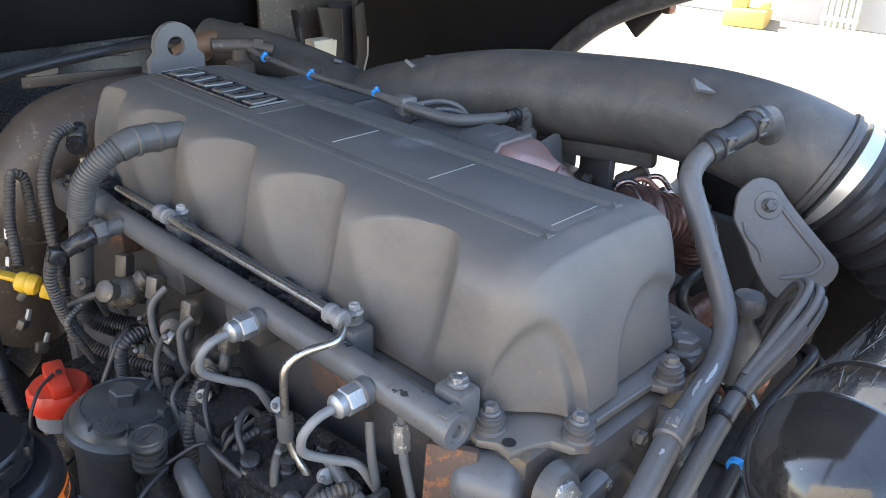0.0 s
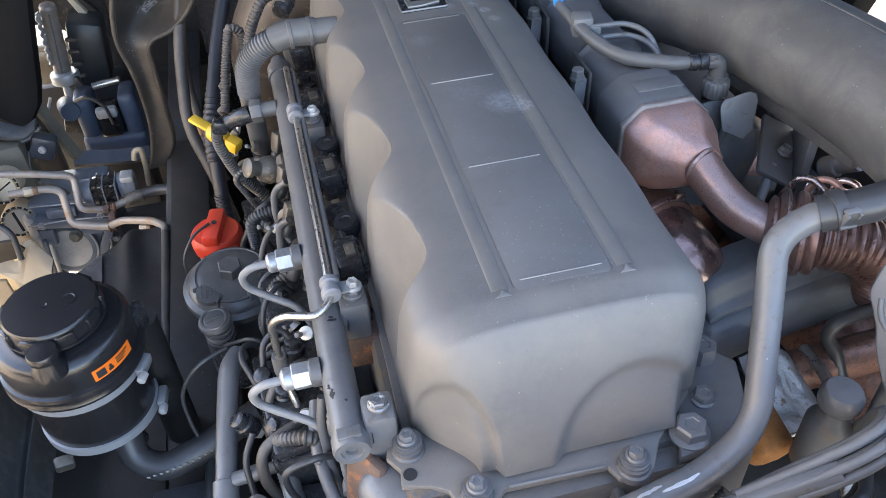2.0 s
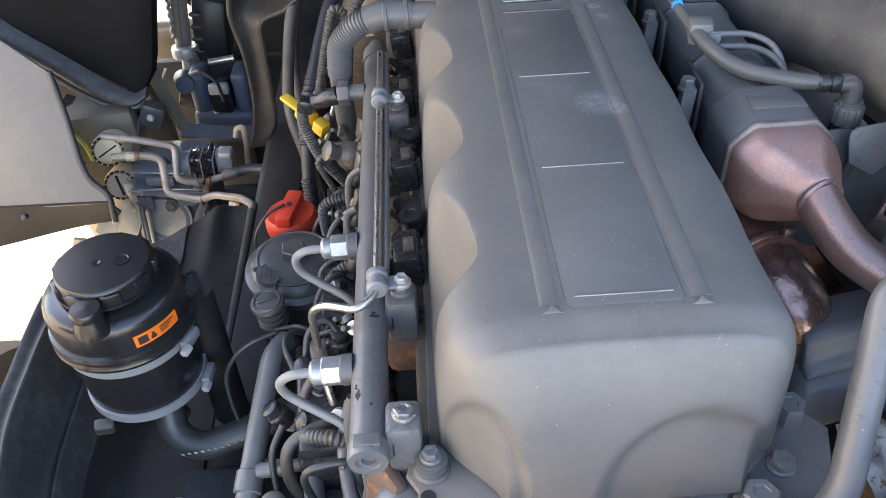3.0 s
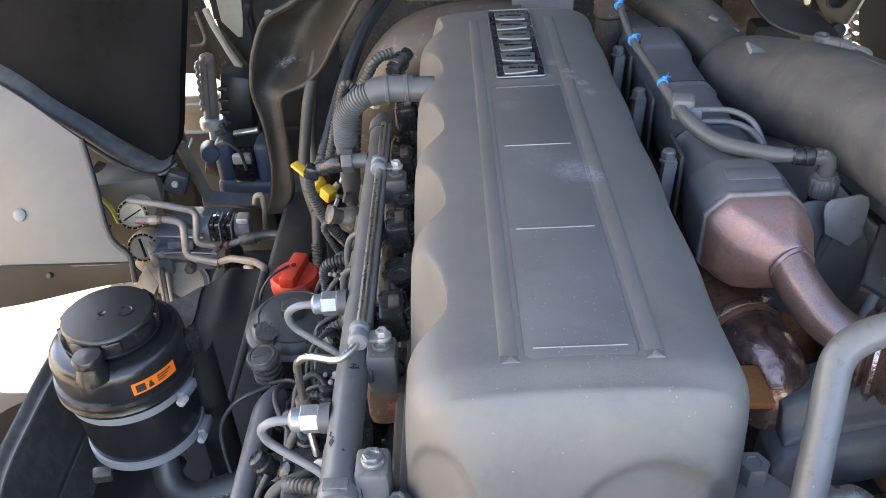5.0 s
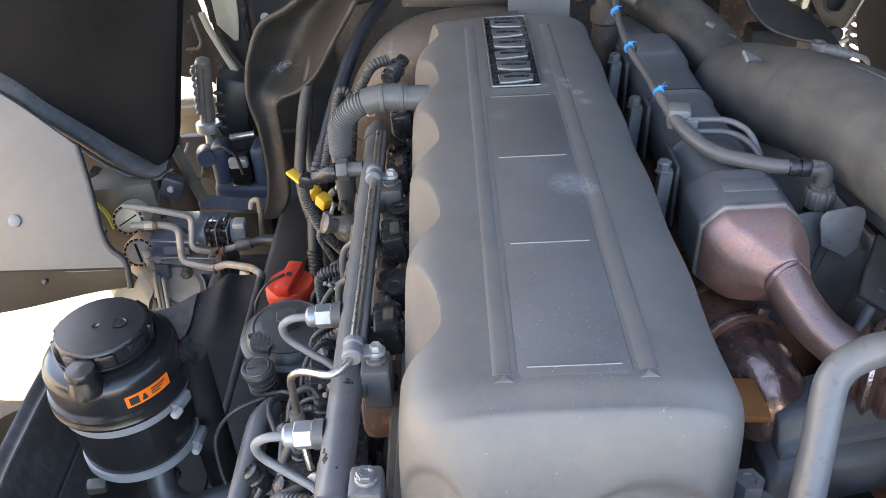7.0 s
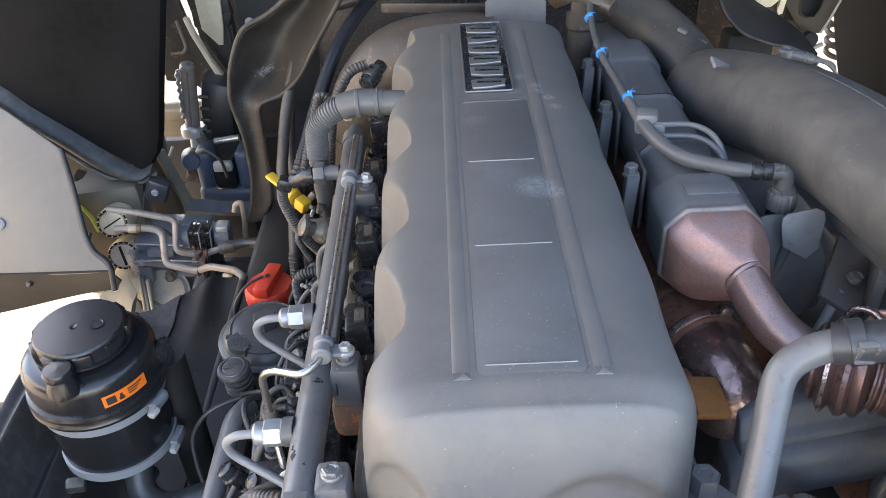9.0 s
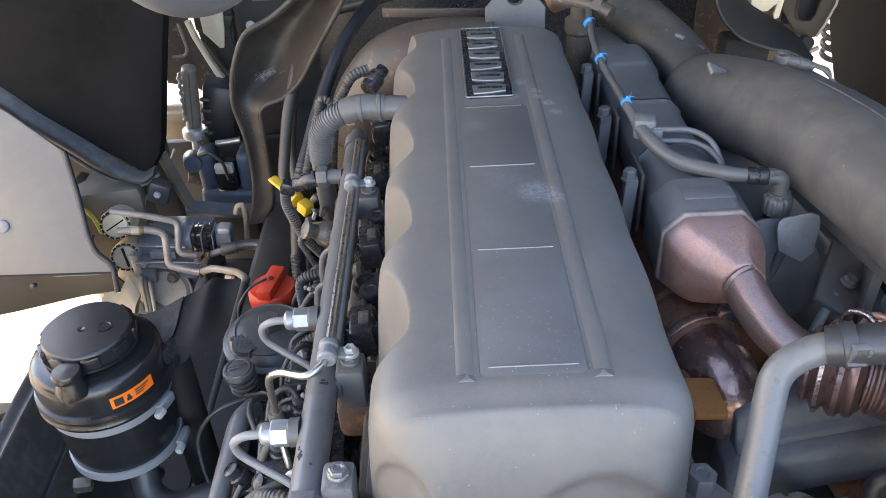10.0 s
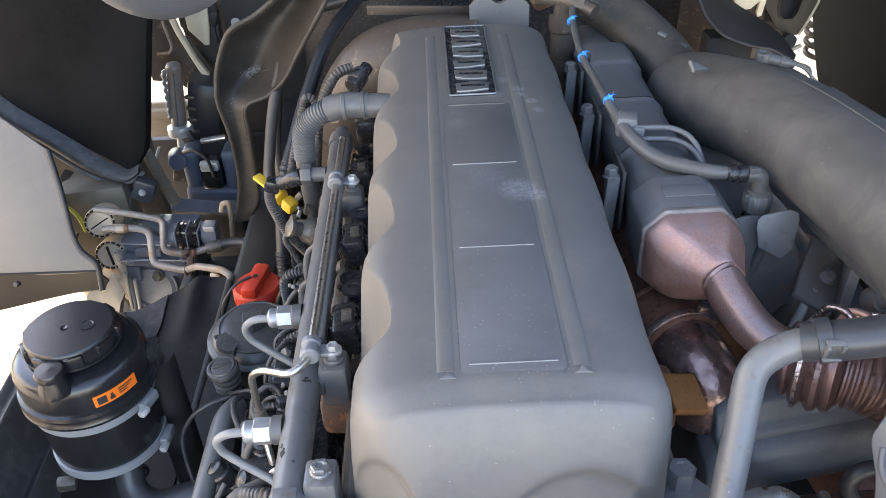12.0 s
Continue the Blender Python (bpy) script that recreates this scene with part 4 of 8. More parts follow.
se = thing("cam_sensor", (-0.16, 0.775, 1.37), "grey plug sensor with clipped lead at the cover's far corner", "sensor")
part("body", lathe([(0.013, 0), (0.015, 0.004), (0.015, 0.028), (0.011, 0.032), (0.011, 0.05), (0.008, 0.052)], (-0.188, 0.74, 1.372), (0.45, 0.75, 0.3), 20), M_PLASTIC, se)
part("clip", box((0.02, 0.03, 0.014), (-0.178, 0.757, 1.387), (10, 0, -30), 0.004), M_GREYHOSE, se)
part("brass_nut", lathe([(0.009, 0), (0.009, 0.02), (0.006, 0.022), (0.006, 0.03)], (-0.212, 0.66, 1.352), (0.1, 0.1, 1), 6), M_TAN, se)

# ---- intake elbow at the far end ----
ie = thing("intake_elbow", (-0.15, 0.95, 1.1), "large dusty brown-grey intake elbow at the engine's far end", "intake elbow")
pp = resample(round_path([(0.03, 0.90, 1.345), (-0.06, 0.92, 1.345), (-0.15, 0.93, 1.33), (-0.215, 0.93, 1.25), (-0.225, 0.96, 1.14), (-0.225, 1.0, 0.98)], 0.10, 10), 0.015)
part("elbow", sweep(pp, lambda i: 0.075 - 0.006 * smoothstep(4, 24, i), 36), M_DUSTYPAINT, ie)
part("lip", box((0.20, 0.006, 0.018), (-0.07, 0.965, 1.415), (8, 2, -3), 0.002), M_DUSTYPAINT, ie)
part("strap", lathe([(0.066, -0.012), (0.0715, -0.010), (0.0715, 0.010), (0.066, 0.012)], (-0.219, 0.945, 1.19), (0.1, -0.25, 1), 32), M_DUSTYPAINT, ie)

eye = thing("lifting_eye", (0.066, 0.90, 1.34), "grey steel engine lifting eye with a round hole", "lifting eye")
bm = bmesh.new()
ring_o, ring_i = [], []
N_ = 32
for k in range(N_):
    a = 2 * math.pi * k / N_
    dx, dz = math.cos(a), math.sin(a)
    ring_i.append((dx * 0.0165, dz * 0.0165))
    r = 0.04
    ox, oz = dx * r, dz * r
    if dz < -0.2:
        s = min(0.052 / max(abs(dx), 1e-3), 0.10 / max(abs(dz), 1e-3))
        ox, oz = dx * s, dz * s
    ring_o.append((ox, oz))
fr = [[bm.verts.new((0.066 + x, 0.90 + s, 1.462 + z)) for x, z in ring] for s in (-0.006, 0.006) for ring in (ring_o, ring_i)]
for k in range(N_):
    j = (k + 1) % N_
    bm.faces.new((fr[0][k], fr[0][j], fr[1][j], fr[1][k]))
    bm.faces.new((fr[2][k], fr[3][k], fr[3][j], fr[2][j]))
    bm.faces.new((fr[0][k], fr[2][k], fr[2][j], fr[0][j]))
    bm.faces.new((fr[1][k], fr[1][j], fr[3][j], fr[3][k]))
part("plate", bm, M_WORN2, eye)
part("foot", box((0.12, 0.05, 0.03), (0.066, 0.905, 1.36), bevel=0.004), M_PAINT, eye)
post = thing("pipe_tower", (0.175, 0.87, 1.25), "dusty grey pipe tower with a side elbow at the far end", "pipe fitting")
part("tower", lathe([(0.022, 1.2), (0.022, 1.40), (0.026, 1.405), (0.026, 1.425), (0.018, 1.43), (0.018, 1.45)], (0.175, 0.87, 0), seg=24), M_DUSTYPAINT, post)
part("elbow", tube([(0.13, 0.89, 1.455), (0.165, 0.875, 1.455), (0.20, 0.85, 1.452), (0.22, 0.83, 1.445)], 0.013, 0.02, 18), M_DUSTYPAINT, post)
part("nut", lathe([(0.017, 0), (0.017, 0.016)], (0.195, 0.855, 1.453), (0.7, -0.5, -0.1), 6), M_DUSTYPAINT, post)

# ---- reservoir ----
RX, RY = -0.51, 0.262
res = thing("fluid_reservoir", (RX, RY, 1.075), "black plastic steering fluid reservoir with screw cap and orange label", "reservoir")
RA = (RX, RY, 0)
body_r = part("body", lathe([(0.0, 1.083), (0.055, 1.085), (0.066, 1.091), (0.0695, 1.10), (0.0715, 1.150), (0.073, 1.20)], RA, seg=56), M_SATIN, res)
lid = part("lid", lathe([(0.074, 1.196), (0.081, 1.198), (0.083, 1.203), (0.081, 1.207), (0.081, 1.212), (0.083, 1.214), (0.082, 1.219), (0.0785, 1.221), (0.0785, 1.2465), (0.0770, 1.2545), (0.0720, 1.2610), (0.0640, 1.2640), (0.056, 1.2650), (0.0, 1.2655)], RA, seg=56), M_SATIN, res)
cap = part("cap", lathe([(0.0500, 1.262), (0.0535, 1.266), (0.0535, 1.288), (0.0528, 1.2912), (0.0508, 1.2932), (0.0, 1.2935)], RA, seg=64), M_SATIN, res, "black screw cap with square grip lugs")
for k in range(9):
    a = 2 * math.pi * k / 9 + 0.2
    part("grip_lug", box((0.008, 0.0215, 0.017), (RX + 0.0532 * math.cos(a), RY + 0.0532 * math.sin(a), 1.2805), (0, 0, math.degrees(a)), 0.0022), M_SATIN, cap)
part("cap_skirt", lathe([(0.0530, 1.2685), (0.0572, 1.2690), (0.0576, 1.2705), (0.0572, 1.2722), (0.0530, 1.2728)], RA, seg=64), M_SATIN, cap)
part("cap_mark", lathe([(0.0085, 0), (0.0095, 0.0012), (0.0075, 0.0012), (0.0065, 0.0004), (0.0, 0.0004)], (RX + 0.022, RY + 0.002, 1.2932), seg=20), M_SATIN, cap)
part("cap_slot", lathe([(0.004, 0), (0.0045, 0.001), (0.0025, 0.0006), (0.0, 0.0006)], (RX - 0.005, RY - 0.002, 1.2932), seg=12), M_SATIN, cap)
part("breather_knob", lathe([(0.020, 1.255), (0.0195, 1.262), (0.0155, 1.272), (0.0145, 1.276), (0.0165, 1.278), (0.0172, 1.285), (0.0155, 1.288), (0.0, 1.2885)], (RX - 0.002, RY - 0.068, 0), seg=28), M_SATIN, res)
for z, r in ((1.188, 0.0742), (1.104, 0.0712)):
    b = part("band", lathe([(r, z - 0.0065), (r + 0.0016, z - 0.006), (r + 0.0016, z + 0.006), (r, z + 0.0065)], RA, seg=56), M_GREYPLASTIC, res, "grey metal hose band")
    aa = radians(-18 if z > 1.15 else -6)
    cxp = (RX + (r + 0.007) * math.cos(aa), RY + (r + 0.007) * math.sin(aa), z)
    part("worm_housing", box((0.011, 0.030, 0.015), cxp, (0, 0, math.degrees(aa)), 0.003), M_GREYPLASTIC, b)
    part("worm_screw", lathe([(0.006, 0), (0.006, 0.01), (0.0045, 0.012)], (cxp[0] + 0.001, cxp[1] - 0.014, z), (math.sin(aa) , -math.cos(aa), 0), 6), M_WORN, b)
# curved orange label with black bars
def label_patch(a0, a1, z0, z1, r):
    return thicken(grid_surface(lambda u, v: (RX + r * math.cos(a0 + (a1 - a0) * u), RY + r * math.sin(a0 + (a1 - a0) * u), z0 + (z1 - z0) * v), 14, 1), 0.0006)
A0, A1 = radians(-63), radians(-22)
lab = part("label", label_patch(A0, A1, 1.2250, 1.2418, 0.0790), M_ORANGE, res, "orange warning label with black marks")
for a0, a1, z0, z1 in ((-60, -52, 1.2280, 1.2385), (-49.5, -45, 1.2285, 1.2325), (-48.5, -46, 1.2325, 1.2370), (-41, -27, 1.2365, 1.2382), (-41, -30, 1.2332, 1.2346), (-41, -33, 1.2298, 1.2312)):
    part("mark", label_patch(radians(a0), radians(a1), z0, z1, 0.0796), M_DARK, lab)
part("outlet", lathe([(0.016, 0), (0.016, 0.03), (0.0185, 0.032), (0.0185, 0.036)], (RX + 0.02, RY - 0.03, 1.088), (0.3, -0.1, -1), 24), M_PLASTIC, res)
br2 = part("bracket", tube([(RX + 0.070, RY + 0.045, 0.95), (RX + 0.070, RY + 0.045, 1.20)], 0.024, 0.01, 24), M_ARCH, res)
part("bracket_ear", box((0.012, 0.03, 0.04), (RX + 0.078, RY + 0.022, 1.222), (0, 0, -20), 0.004), M_PLASTIC, br2)
part("mount_tab", box((0.024, 0.016, 0.022), (RX - 0.054, RY - 0.050, 1.066), (20, 10, 15), 0.004), M_DUSTYMETAL, res, "rusty metal mounting tab")

solo("return_hose", tube([(RX + 0.025, RY - 0.035, 1.075), (RX + 0.03, RY - 0.055, 1.045), (RX + 0.065, RY - 0.07, 1.035), (RX + 0.13, RY - 0.055, 1.05), (RX + 0.19, RY - 0.03, 1.06)], 0.0185, 0.04, 24), M_RUBBER, (RX + 0.19, RY - 0.03, 1.04), "black rubber return hose with worn white print", "hose")
bm = bmesh.new()
for k in range(12):
    u = k / 11
    box((0.0035, 0.0012, 0.0045), (RX + 0.045 + 0.09 * u, RY - 0.0855 + 0.016 * u * u, 1.0455 + 0.008 * u), (20, 0, 0), 0.0, bm)
solo("hose_print", bm, M_WORN, (RX + 0.08, RY - 0.08, 1.04), "worn white printed marks on the rubber hose", "print", kind="stuff")

# ---- fuel filter, oil filler ----
FX, FY = -0.322, 0.372
ff = thing("fuel_filter", (FX, FY, 0.98), "black plastic fuel filter housing with a hexagon-topped lid", "fuel filter")
TILT_AX = (0.06, -0.08, 1)
def F(h):
    v = Vector(TILT_AX).normalized()
    return Vector((FX, FY, 1.17)) + v * h
part("bowl", lathe([(0.045, -0.18), (0.052, -0.17), (0.057, -0.03), (0.060, -0.012)], F(0), TILT_AX, 40), M_LID, ff)
fl_ = part("lid", lathe([(0.064, -0.014), (0.067, -0.011), (0.067, -0.002), (0.064, 0.001), (0.060, 0.003), (0.057, 0.010), (0.048, 0.017), (0.024, 0.021), (0.0, 0.0215)], F(0), TILT_AX, 48), M_LID, ff)
part("hexagon", lathe([(0.0165, 0.018), (0.0165, 0.036), (0.015, 0.0375), (0.0, 0.0375)], F(0), TILT_AX, 6), M_LID, fl_)
for k in range(7):
    a = radians(200 + k * 48)
    c = F(0.014) + Vector((math.cos(a) * 0.05, math.sin(a) * 0.05, 0))
    part("lid_rib", box((0.010, 0.003, 0.012), tuple(c), (0, 0, math.degrees(a)), 0.001), M_LID, fl_)
part("pad", lathe([(0.020, 0.0), (0.019, 0.006), (0.0, 0.007)], F(0.012) + Vector((-0.028, -0.028, 0)), TILT_AX, 24), M_LID, fl_)
for i in range(5):
    for j in range(4):
        d = F(0.0193) + Vector((-0.028 + (i - 2) * 0.0058, -0.028 + (j - 1.5) * 0.0062, (i - 2) * -0.0004 + (j - 1.5) * 0.0005))
        part("dot", lathe([(0.0012, 0), (0.0008, 0.0008), (0.0, 0.0009)], tuple(d), TILT_AX, 8), M_LID, fl_)
part("lid_step", lathe([(0.050, 0.0145), (0.0505, 0.0175), (0.048, 0.0185), (0.047, 0.0175)], F(0), TILT_AX, 48), M_LID, fl_)
qc = thing("quick_connector", (-0.341, 0.272, 1.10), "black ribbed quick connector with a round cap", "connector")
part("cap", lathe([(0.0, 0.034), (0.006, 0.034), (0.012, 0.033), (0.0195, 0.031), (0.021, 0.027), (0.0195, 0.023), (0.014, 0.021)], (-0.341, 0.272, 1.178), (-0.05, -0.1, 1), 28), M_LID, qc)
for k in range(4):
    part("rib", lathe([(0.013, 0), (0.0185, 0.001), (0.0185, 0.004), (0.013, 0.005)], (-0.341, 0.273 + 0.0008 * k, 1.196 - 0.009 * k), (-0.05, -0.1, 1), 24), M_LID, qc)
part("cap_bar", box((0.024, 0.0045, 0.003), (-0.3425, 0.269, 1.2122), (-6, 3, 20), 0.001), M_LID, qc)
part("cap_ring", lathe([(0.0135, 0.0), (0.0145, 0.0016), (0.0165, 0.0016), (0.0175, 0.0)], (-0.3425, 0.269, 1.2102), (-0.05, -0.1, 1), 28), M_LID, qc)
part("body", lathe([(0.020, -0.10), (0.024, -0.085), (0.022, -0.04), (0.0145, -0.03), (0.0145, 0.03)], (-0.339, 0.274, 1.175), (-0.05, -0.1, 1), 24), M_PLASTIC, qc)
solo("wire_loop", tube([(-0.335, 0.25, 1.175), (-0.375, 0.235, 1.17), (-0.405, 0.23, 1.13), (-0.40, 0.21, 1.06), (-0.37, 0.19, 1.0)], 0.0028, 0.04, 10, 10), M_RUBBER, (-0.37, 0.19, 1.0), "thin black wire in a wide loop", "wire")
solo("wire_loop", tube([(-0.335, 0.25, 1.18), (-0.30, 0.235, 1.20), (-0.28, 0.23, 1.18), (-0.275, 0.22, 1.13)], 0.0026, 0.03, 10, 10), M_RUBBER, (-0.275, 0.22, 1.13), "thin black wire in a wide loop", "wire")

OX, OY = -0.345, 0.512
of = thing("oil_filler", (OX, OY, 0.95), "oil filler neck with a red cap and retaining cord", "oil filler")
capo = part("cap", lathe([(0.033, 1.122), (0.0375, 1.125), (0.039, 1.135), (0.0385, 1.147), (0.034, 1.153), (0.0, 1.155)], (OX, OY, 0), seg=36, wave=lambda a: 1 + 0.012 * math.cos(12 * a)), M_RED, of, "red plastic screw cap")
part("grip", box((0.025, 0.070, 0.022), (OX, OY, 1.158), (0, 0, -12), 0.005), M_RED, capo)
part("grip_hole", lathe([(0.004, 0), (0.004, 0.0012), (0.0, 0.0012)], (OX + 0.002, OY - 0.005, 1.172), seg=12), M_DARK, capo)
part("collar", lathe([(0.031, 1.098), (0.033, 1.100), (0.033, 1.120), (0.030, 1.122)], (OX, OY, 0), seg=32), M_GREYPLASTIC, of, "pale grey collar")
part("neck", lathe([(0.026, 0.92), (0.027, 1.05), (0.031, 1.06), (0.031, 1.075), (0.028, 1.08), (0.028, 1.10)], (OX, OY, 0), seg=28), M_DUSTYMETAL, of)
part("cord", tube([(OX - 0.005, OY - 0.005, 1.172), (OX - 0.03, OY - 0.02, 1.168), (OX - 0.052, OY - 0.035, 1.14), (OX - 0.05, OY - 0.045, 1.09), (OX - 0.025, OY - 0.05, 1.065), (OX - 0.005, OY - 0.03, 1.06)], 0.0022, 0.02, 8, 8), M_RUBBER, of)

# ---- coolant pipes round the end ----
cp = thing("coolant_pipe", (-0.314, 0.02, 1.05), "grey painted coolant pipe running round the engine's end", "coolant pipe")
part("pipe", tube([(-0.318, 0.03, 1.10), (-0.317, 0.020, 1.185), (-0.276, -0.060, 1.212), (-0.215, -0.150, 1.222), (-0.165, -0.178, 1.236), (-0.018, -0.150, 1.282), (0.105, -0.128, 1.290),
     (0.155, -0.110, 1.318), (0.178, -0.055, 1.395), (0.196, -0.014, 1.448), (0.225, -0.012, 1.468), (0.258, -0.024, 1.480)], 0.0130, 0.035, 24, 8), M_PAINT, cp)
part("base", lathe([(0.032, 0), (0.034, 0.006), (0.034, 0.014), (0.020, 0.022), (0.019, 0.05)], (-0.318, 0.035, 1.06), (0, -0.1, 1), 28), M_PAINTD, cp)
part("clamp", lathe([(0.0135, -0.016), (0.0158, -0.014), (0.0158, 0.014), (0.0135, 0.016)], (-0.018, -0.150, 1.282), (1, 0.17, 0.25), 24), M_PAINT, cp)
part("clamp_lug", box((0.020, 0.012, 0.007), (-0.020, -0.150, 1.297), (0, -14, 10), 0.002), M_SCUFFGREY, cp)
part("hose_end", tube([(0.232, -0.014, 1.471), (0.262, -0.026, 1.482), (0.318, -0.034, 1.497)], 0.0165, 0.02, 26), M_RUBBER, cp)
for x, y, z in ((0.246, -0.019, 1.4765), (0.296, -0.031, 1.491)):
    c = part("hose_clip", lathe([(0.0168, -0.006), (0.0186, -0.0055), (0.0186, 0.0055), (0.0168, 0.006)], (x, y, z), (0.93, -0.18, 0.26), 26), M_RUBBER, cp, "black spring hose clip")
    for dx in (-0.006, 0.006):
        part("tab", box((0.003, 0.006, 0.016), (x + dx, y - 0.017, z + 0.004), (20, 0, 0), 0.001), M_GREYHOSE, c)
    for dz in (-0.004, 0.012):
        part("tab_bar", box((0.015, 0.006, 0.003), (x, y - 0.017, z + dz), (20, 0, 0), 0.001), M_GREYHOSE, c)
def flake(at, axis, r, length, a0, a1, seed):
    """A ragged flake of bare metal that follows a pipe's surface."""
    m = Matrix.Translation(at) @ frame_of(axis)
    def f(u, v):
        mid = 0.5 + 0.25 * noise.noise(Vector((u * 3 + seed, 1.7, 0)))
        half = (0.5 + 0.3 * noise.noise(Vector((u * 7, seed, 3.1)))) * math.sin(math.pi * min(max(u, 0.03), 0.97)) ** 0.5
        a = a0 + (a1 - a0) * (mid + (v - 0.5) * half)
        return tuple(m @ Vector((r * math.cos(a), r * math.sin(a), (u - 0.5) * length)))
    return thicken(grid_surface(f, 14, 4), 0.0003)
for k, (x, y, z, ln, off) in enumerate(((0.040, -0.1395, 1.2862, 0.030, 0.0), (0.072, -0.1337, 1.2880, 0.040, 0.4), (0.092, -0.1305, 1.2892, 0.016, -0.3), (-0.052, -0.1562, 1.2715, 0.016, 0.2), (-0.243, -0.108, 1.217, 0.014, 0.1), (-0.226, -0.133, 1.2205, 0.016, -0.2))):
    dirv = (1, 0.18, 0.08) if x > -0.1 else (0.56, -0.83, 0.1)
    up = frame_of(dirv).to_3x3().inverted() @ Vector((0, 0, 1))
    a = math.atan2(up.y, up.x) + off
    part("worn_patch", flake((x, y, z), dirv, 0.0133, ln, a - 0.30, a + 0.22, k * 2.3), M_CHIP, cp, "pale chipped paint")
cp2 = thing("lower_coolant_pipe", (-0.29, 0.14, 1.05), "grey painted coolant pipe below the first one", "coolant pipe")
part("pipe", tube([(-0.293, 0.150, 1.08), (-0.292, 0.146, 1.168), (-0.281, 0.06, 1.160), (-0.262, -0.06, 1.150), (-0.225, -0.170, 1.178), (-0.17, -0.196, 1.195), (0.02, -0.168, 1.252), (0.115, -0.155, 1.270), (0.20, -0.172, 1.318)], 0.0108, 0.035, 22, 8), M_PAINT, cp2)
for x, y, z in ((0.06, -0.162, 1.262), (0.10, -0.157, 1.268)):
    part("tie", lathe([(0.0112, -0.002), (0.0122, -0.002), (0.0122, 0.002), (0.0112, 0.002)], (x, y, z), (1, 0.1, 0.25), 20), M_PLASTIC, cp2)
for k in range(5):
    ox, oz = 0.0062 * (k - 2), 0.0035 * ((k * 3) % 5 - 2)
    pts = [(0.120, -0.156 + ox * 0.5, 1.276 + oz), (0.168, -0.164 + ox, 1.302 + oz), (0.214, -0.170 + ox, 1.334 + oz), (0.240, -0.166 + ox, 1.346 + oz), (0.264, -0.148 + ox, 1.336 + oz), (0.284, -0.12 + ox, 1.28 + oz), (0.29, -0.10 + ox, 1.20)]
    solo("cable", tube(pts, 0.0046, 0.03, 12), M_WORN2 if k % 2 else M_GREYHOSE, pts[-1], "faded grey cable in a strapped bundle bending down", "cable", "faded cable bundle")
for k, (dy, dz, r) in enumerate(((-0.022, -0.012, 0.0065), (-0.034, -0.024, 0.006), (-0.012, -0.03, 0.005))):
    solo("cable", tube([(-0.21, -0.19 + dy, 1.165 + dz), (-0.15, -0.2 + dy, 1.19 + dz), (0.03, -0.175 + dy, 1.248 + dz), (0.12, -0.16 + dy, 1.268 + dz), (0.22, -0.17 + dy, 1.30 + dz), (0.27, -0.14, 1.25)], r, 0.03, 14), M_RUBBER, (0.27, -0.14, 1.25), "black cable strapped under the coolant pipes", "cable", "cables along the pipes")
bt = thing("blue_tie", (0.034, -0.175, 1.22), "blue cable tie round a cable", "cable tie", "blue ties")
part("loop", lathe([(0.0085, -0.003), (0.0105, -0.003), (0.0105, 0.003), (0.0085, 0.003)], (0.036, -0.196, 1.236), (1, 0.1, 0.25), 18), M_BLUE, bt)
part("tail", box((0.018, 0.006, 0.004), (0.030, -0.203, 1.245), (0, 20, 30), 0.001), M_BLUE, bt)

ct = thing("side_coolant_pipe", (-0.355, 0.1, 0.95), "grey painted coolant pipe dropping beside the fuel filter", "coolant pipe")
part("pipe", tube([(-0.322, 0.235, 1.175), (-0.333, 0.205, 1.185), (-0.345, 0.13, 1.155), (-0.352, 0.06, 1.135), (-0.362, -0.005, 1.10), (-0.345, -0.05, 1.07), (-0.30, -0.085, 1.06), (-0.25, -0.13, 1.05)], 0.0125, 0.03, 22, 8), M_PAINT, ct)
for x, y, z in ((-0.352, 0.068, 1.1375), (-0.332, -0.06, 1.065)):
    part("clamp", lathe([(0.013, -0.012), (0.0148, -0.011), (0.0148, 0.011), (0.013, 0.012)], (x, y, z), (-0.1, -0.9, -0.3) if y > 0 else (0.75, -0.55, -0.15), 22), M_PAINT, ct)
te = part("tee", lathe([(0.0085, 0), (0.0085, 0.02), (0.0095, 0.022), (0.0095, 0.034), (0.007, 0.036), (0.007, 0.05)], (-0.342, 0.076, 1.146), (1, 0.02, 0.1), 18), M_PAINT, ct)
part("tee_collar", lathe([(0.0098, 0), (0.0098, 0.006)], (-0.312, 0.0765, 1.149), (1, 0.02, 0.1), 18), M_WORN, te)
part("tail", tube([(-0.295, 0.077, 1.151), (-0.262, 0.08, 1.16), (-0.25, 0.09, 1.18)], 0.0048, 0.02, 10), M_PAINT, te)
solo("edge_pipe", tube([(-0.395, -0.15, 0.93), (-0.398, 0.05, 0.975), (-0.40, 0.12, 0.99), (-0.392, 0.24, 1.0)], 0.010, 0.03, 14), M_RUBBER, (-0.395, -0.1, 0.93), "black hose along the chassis rail", "hose")

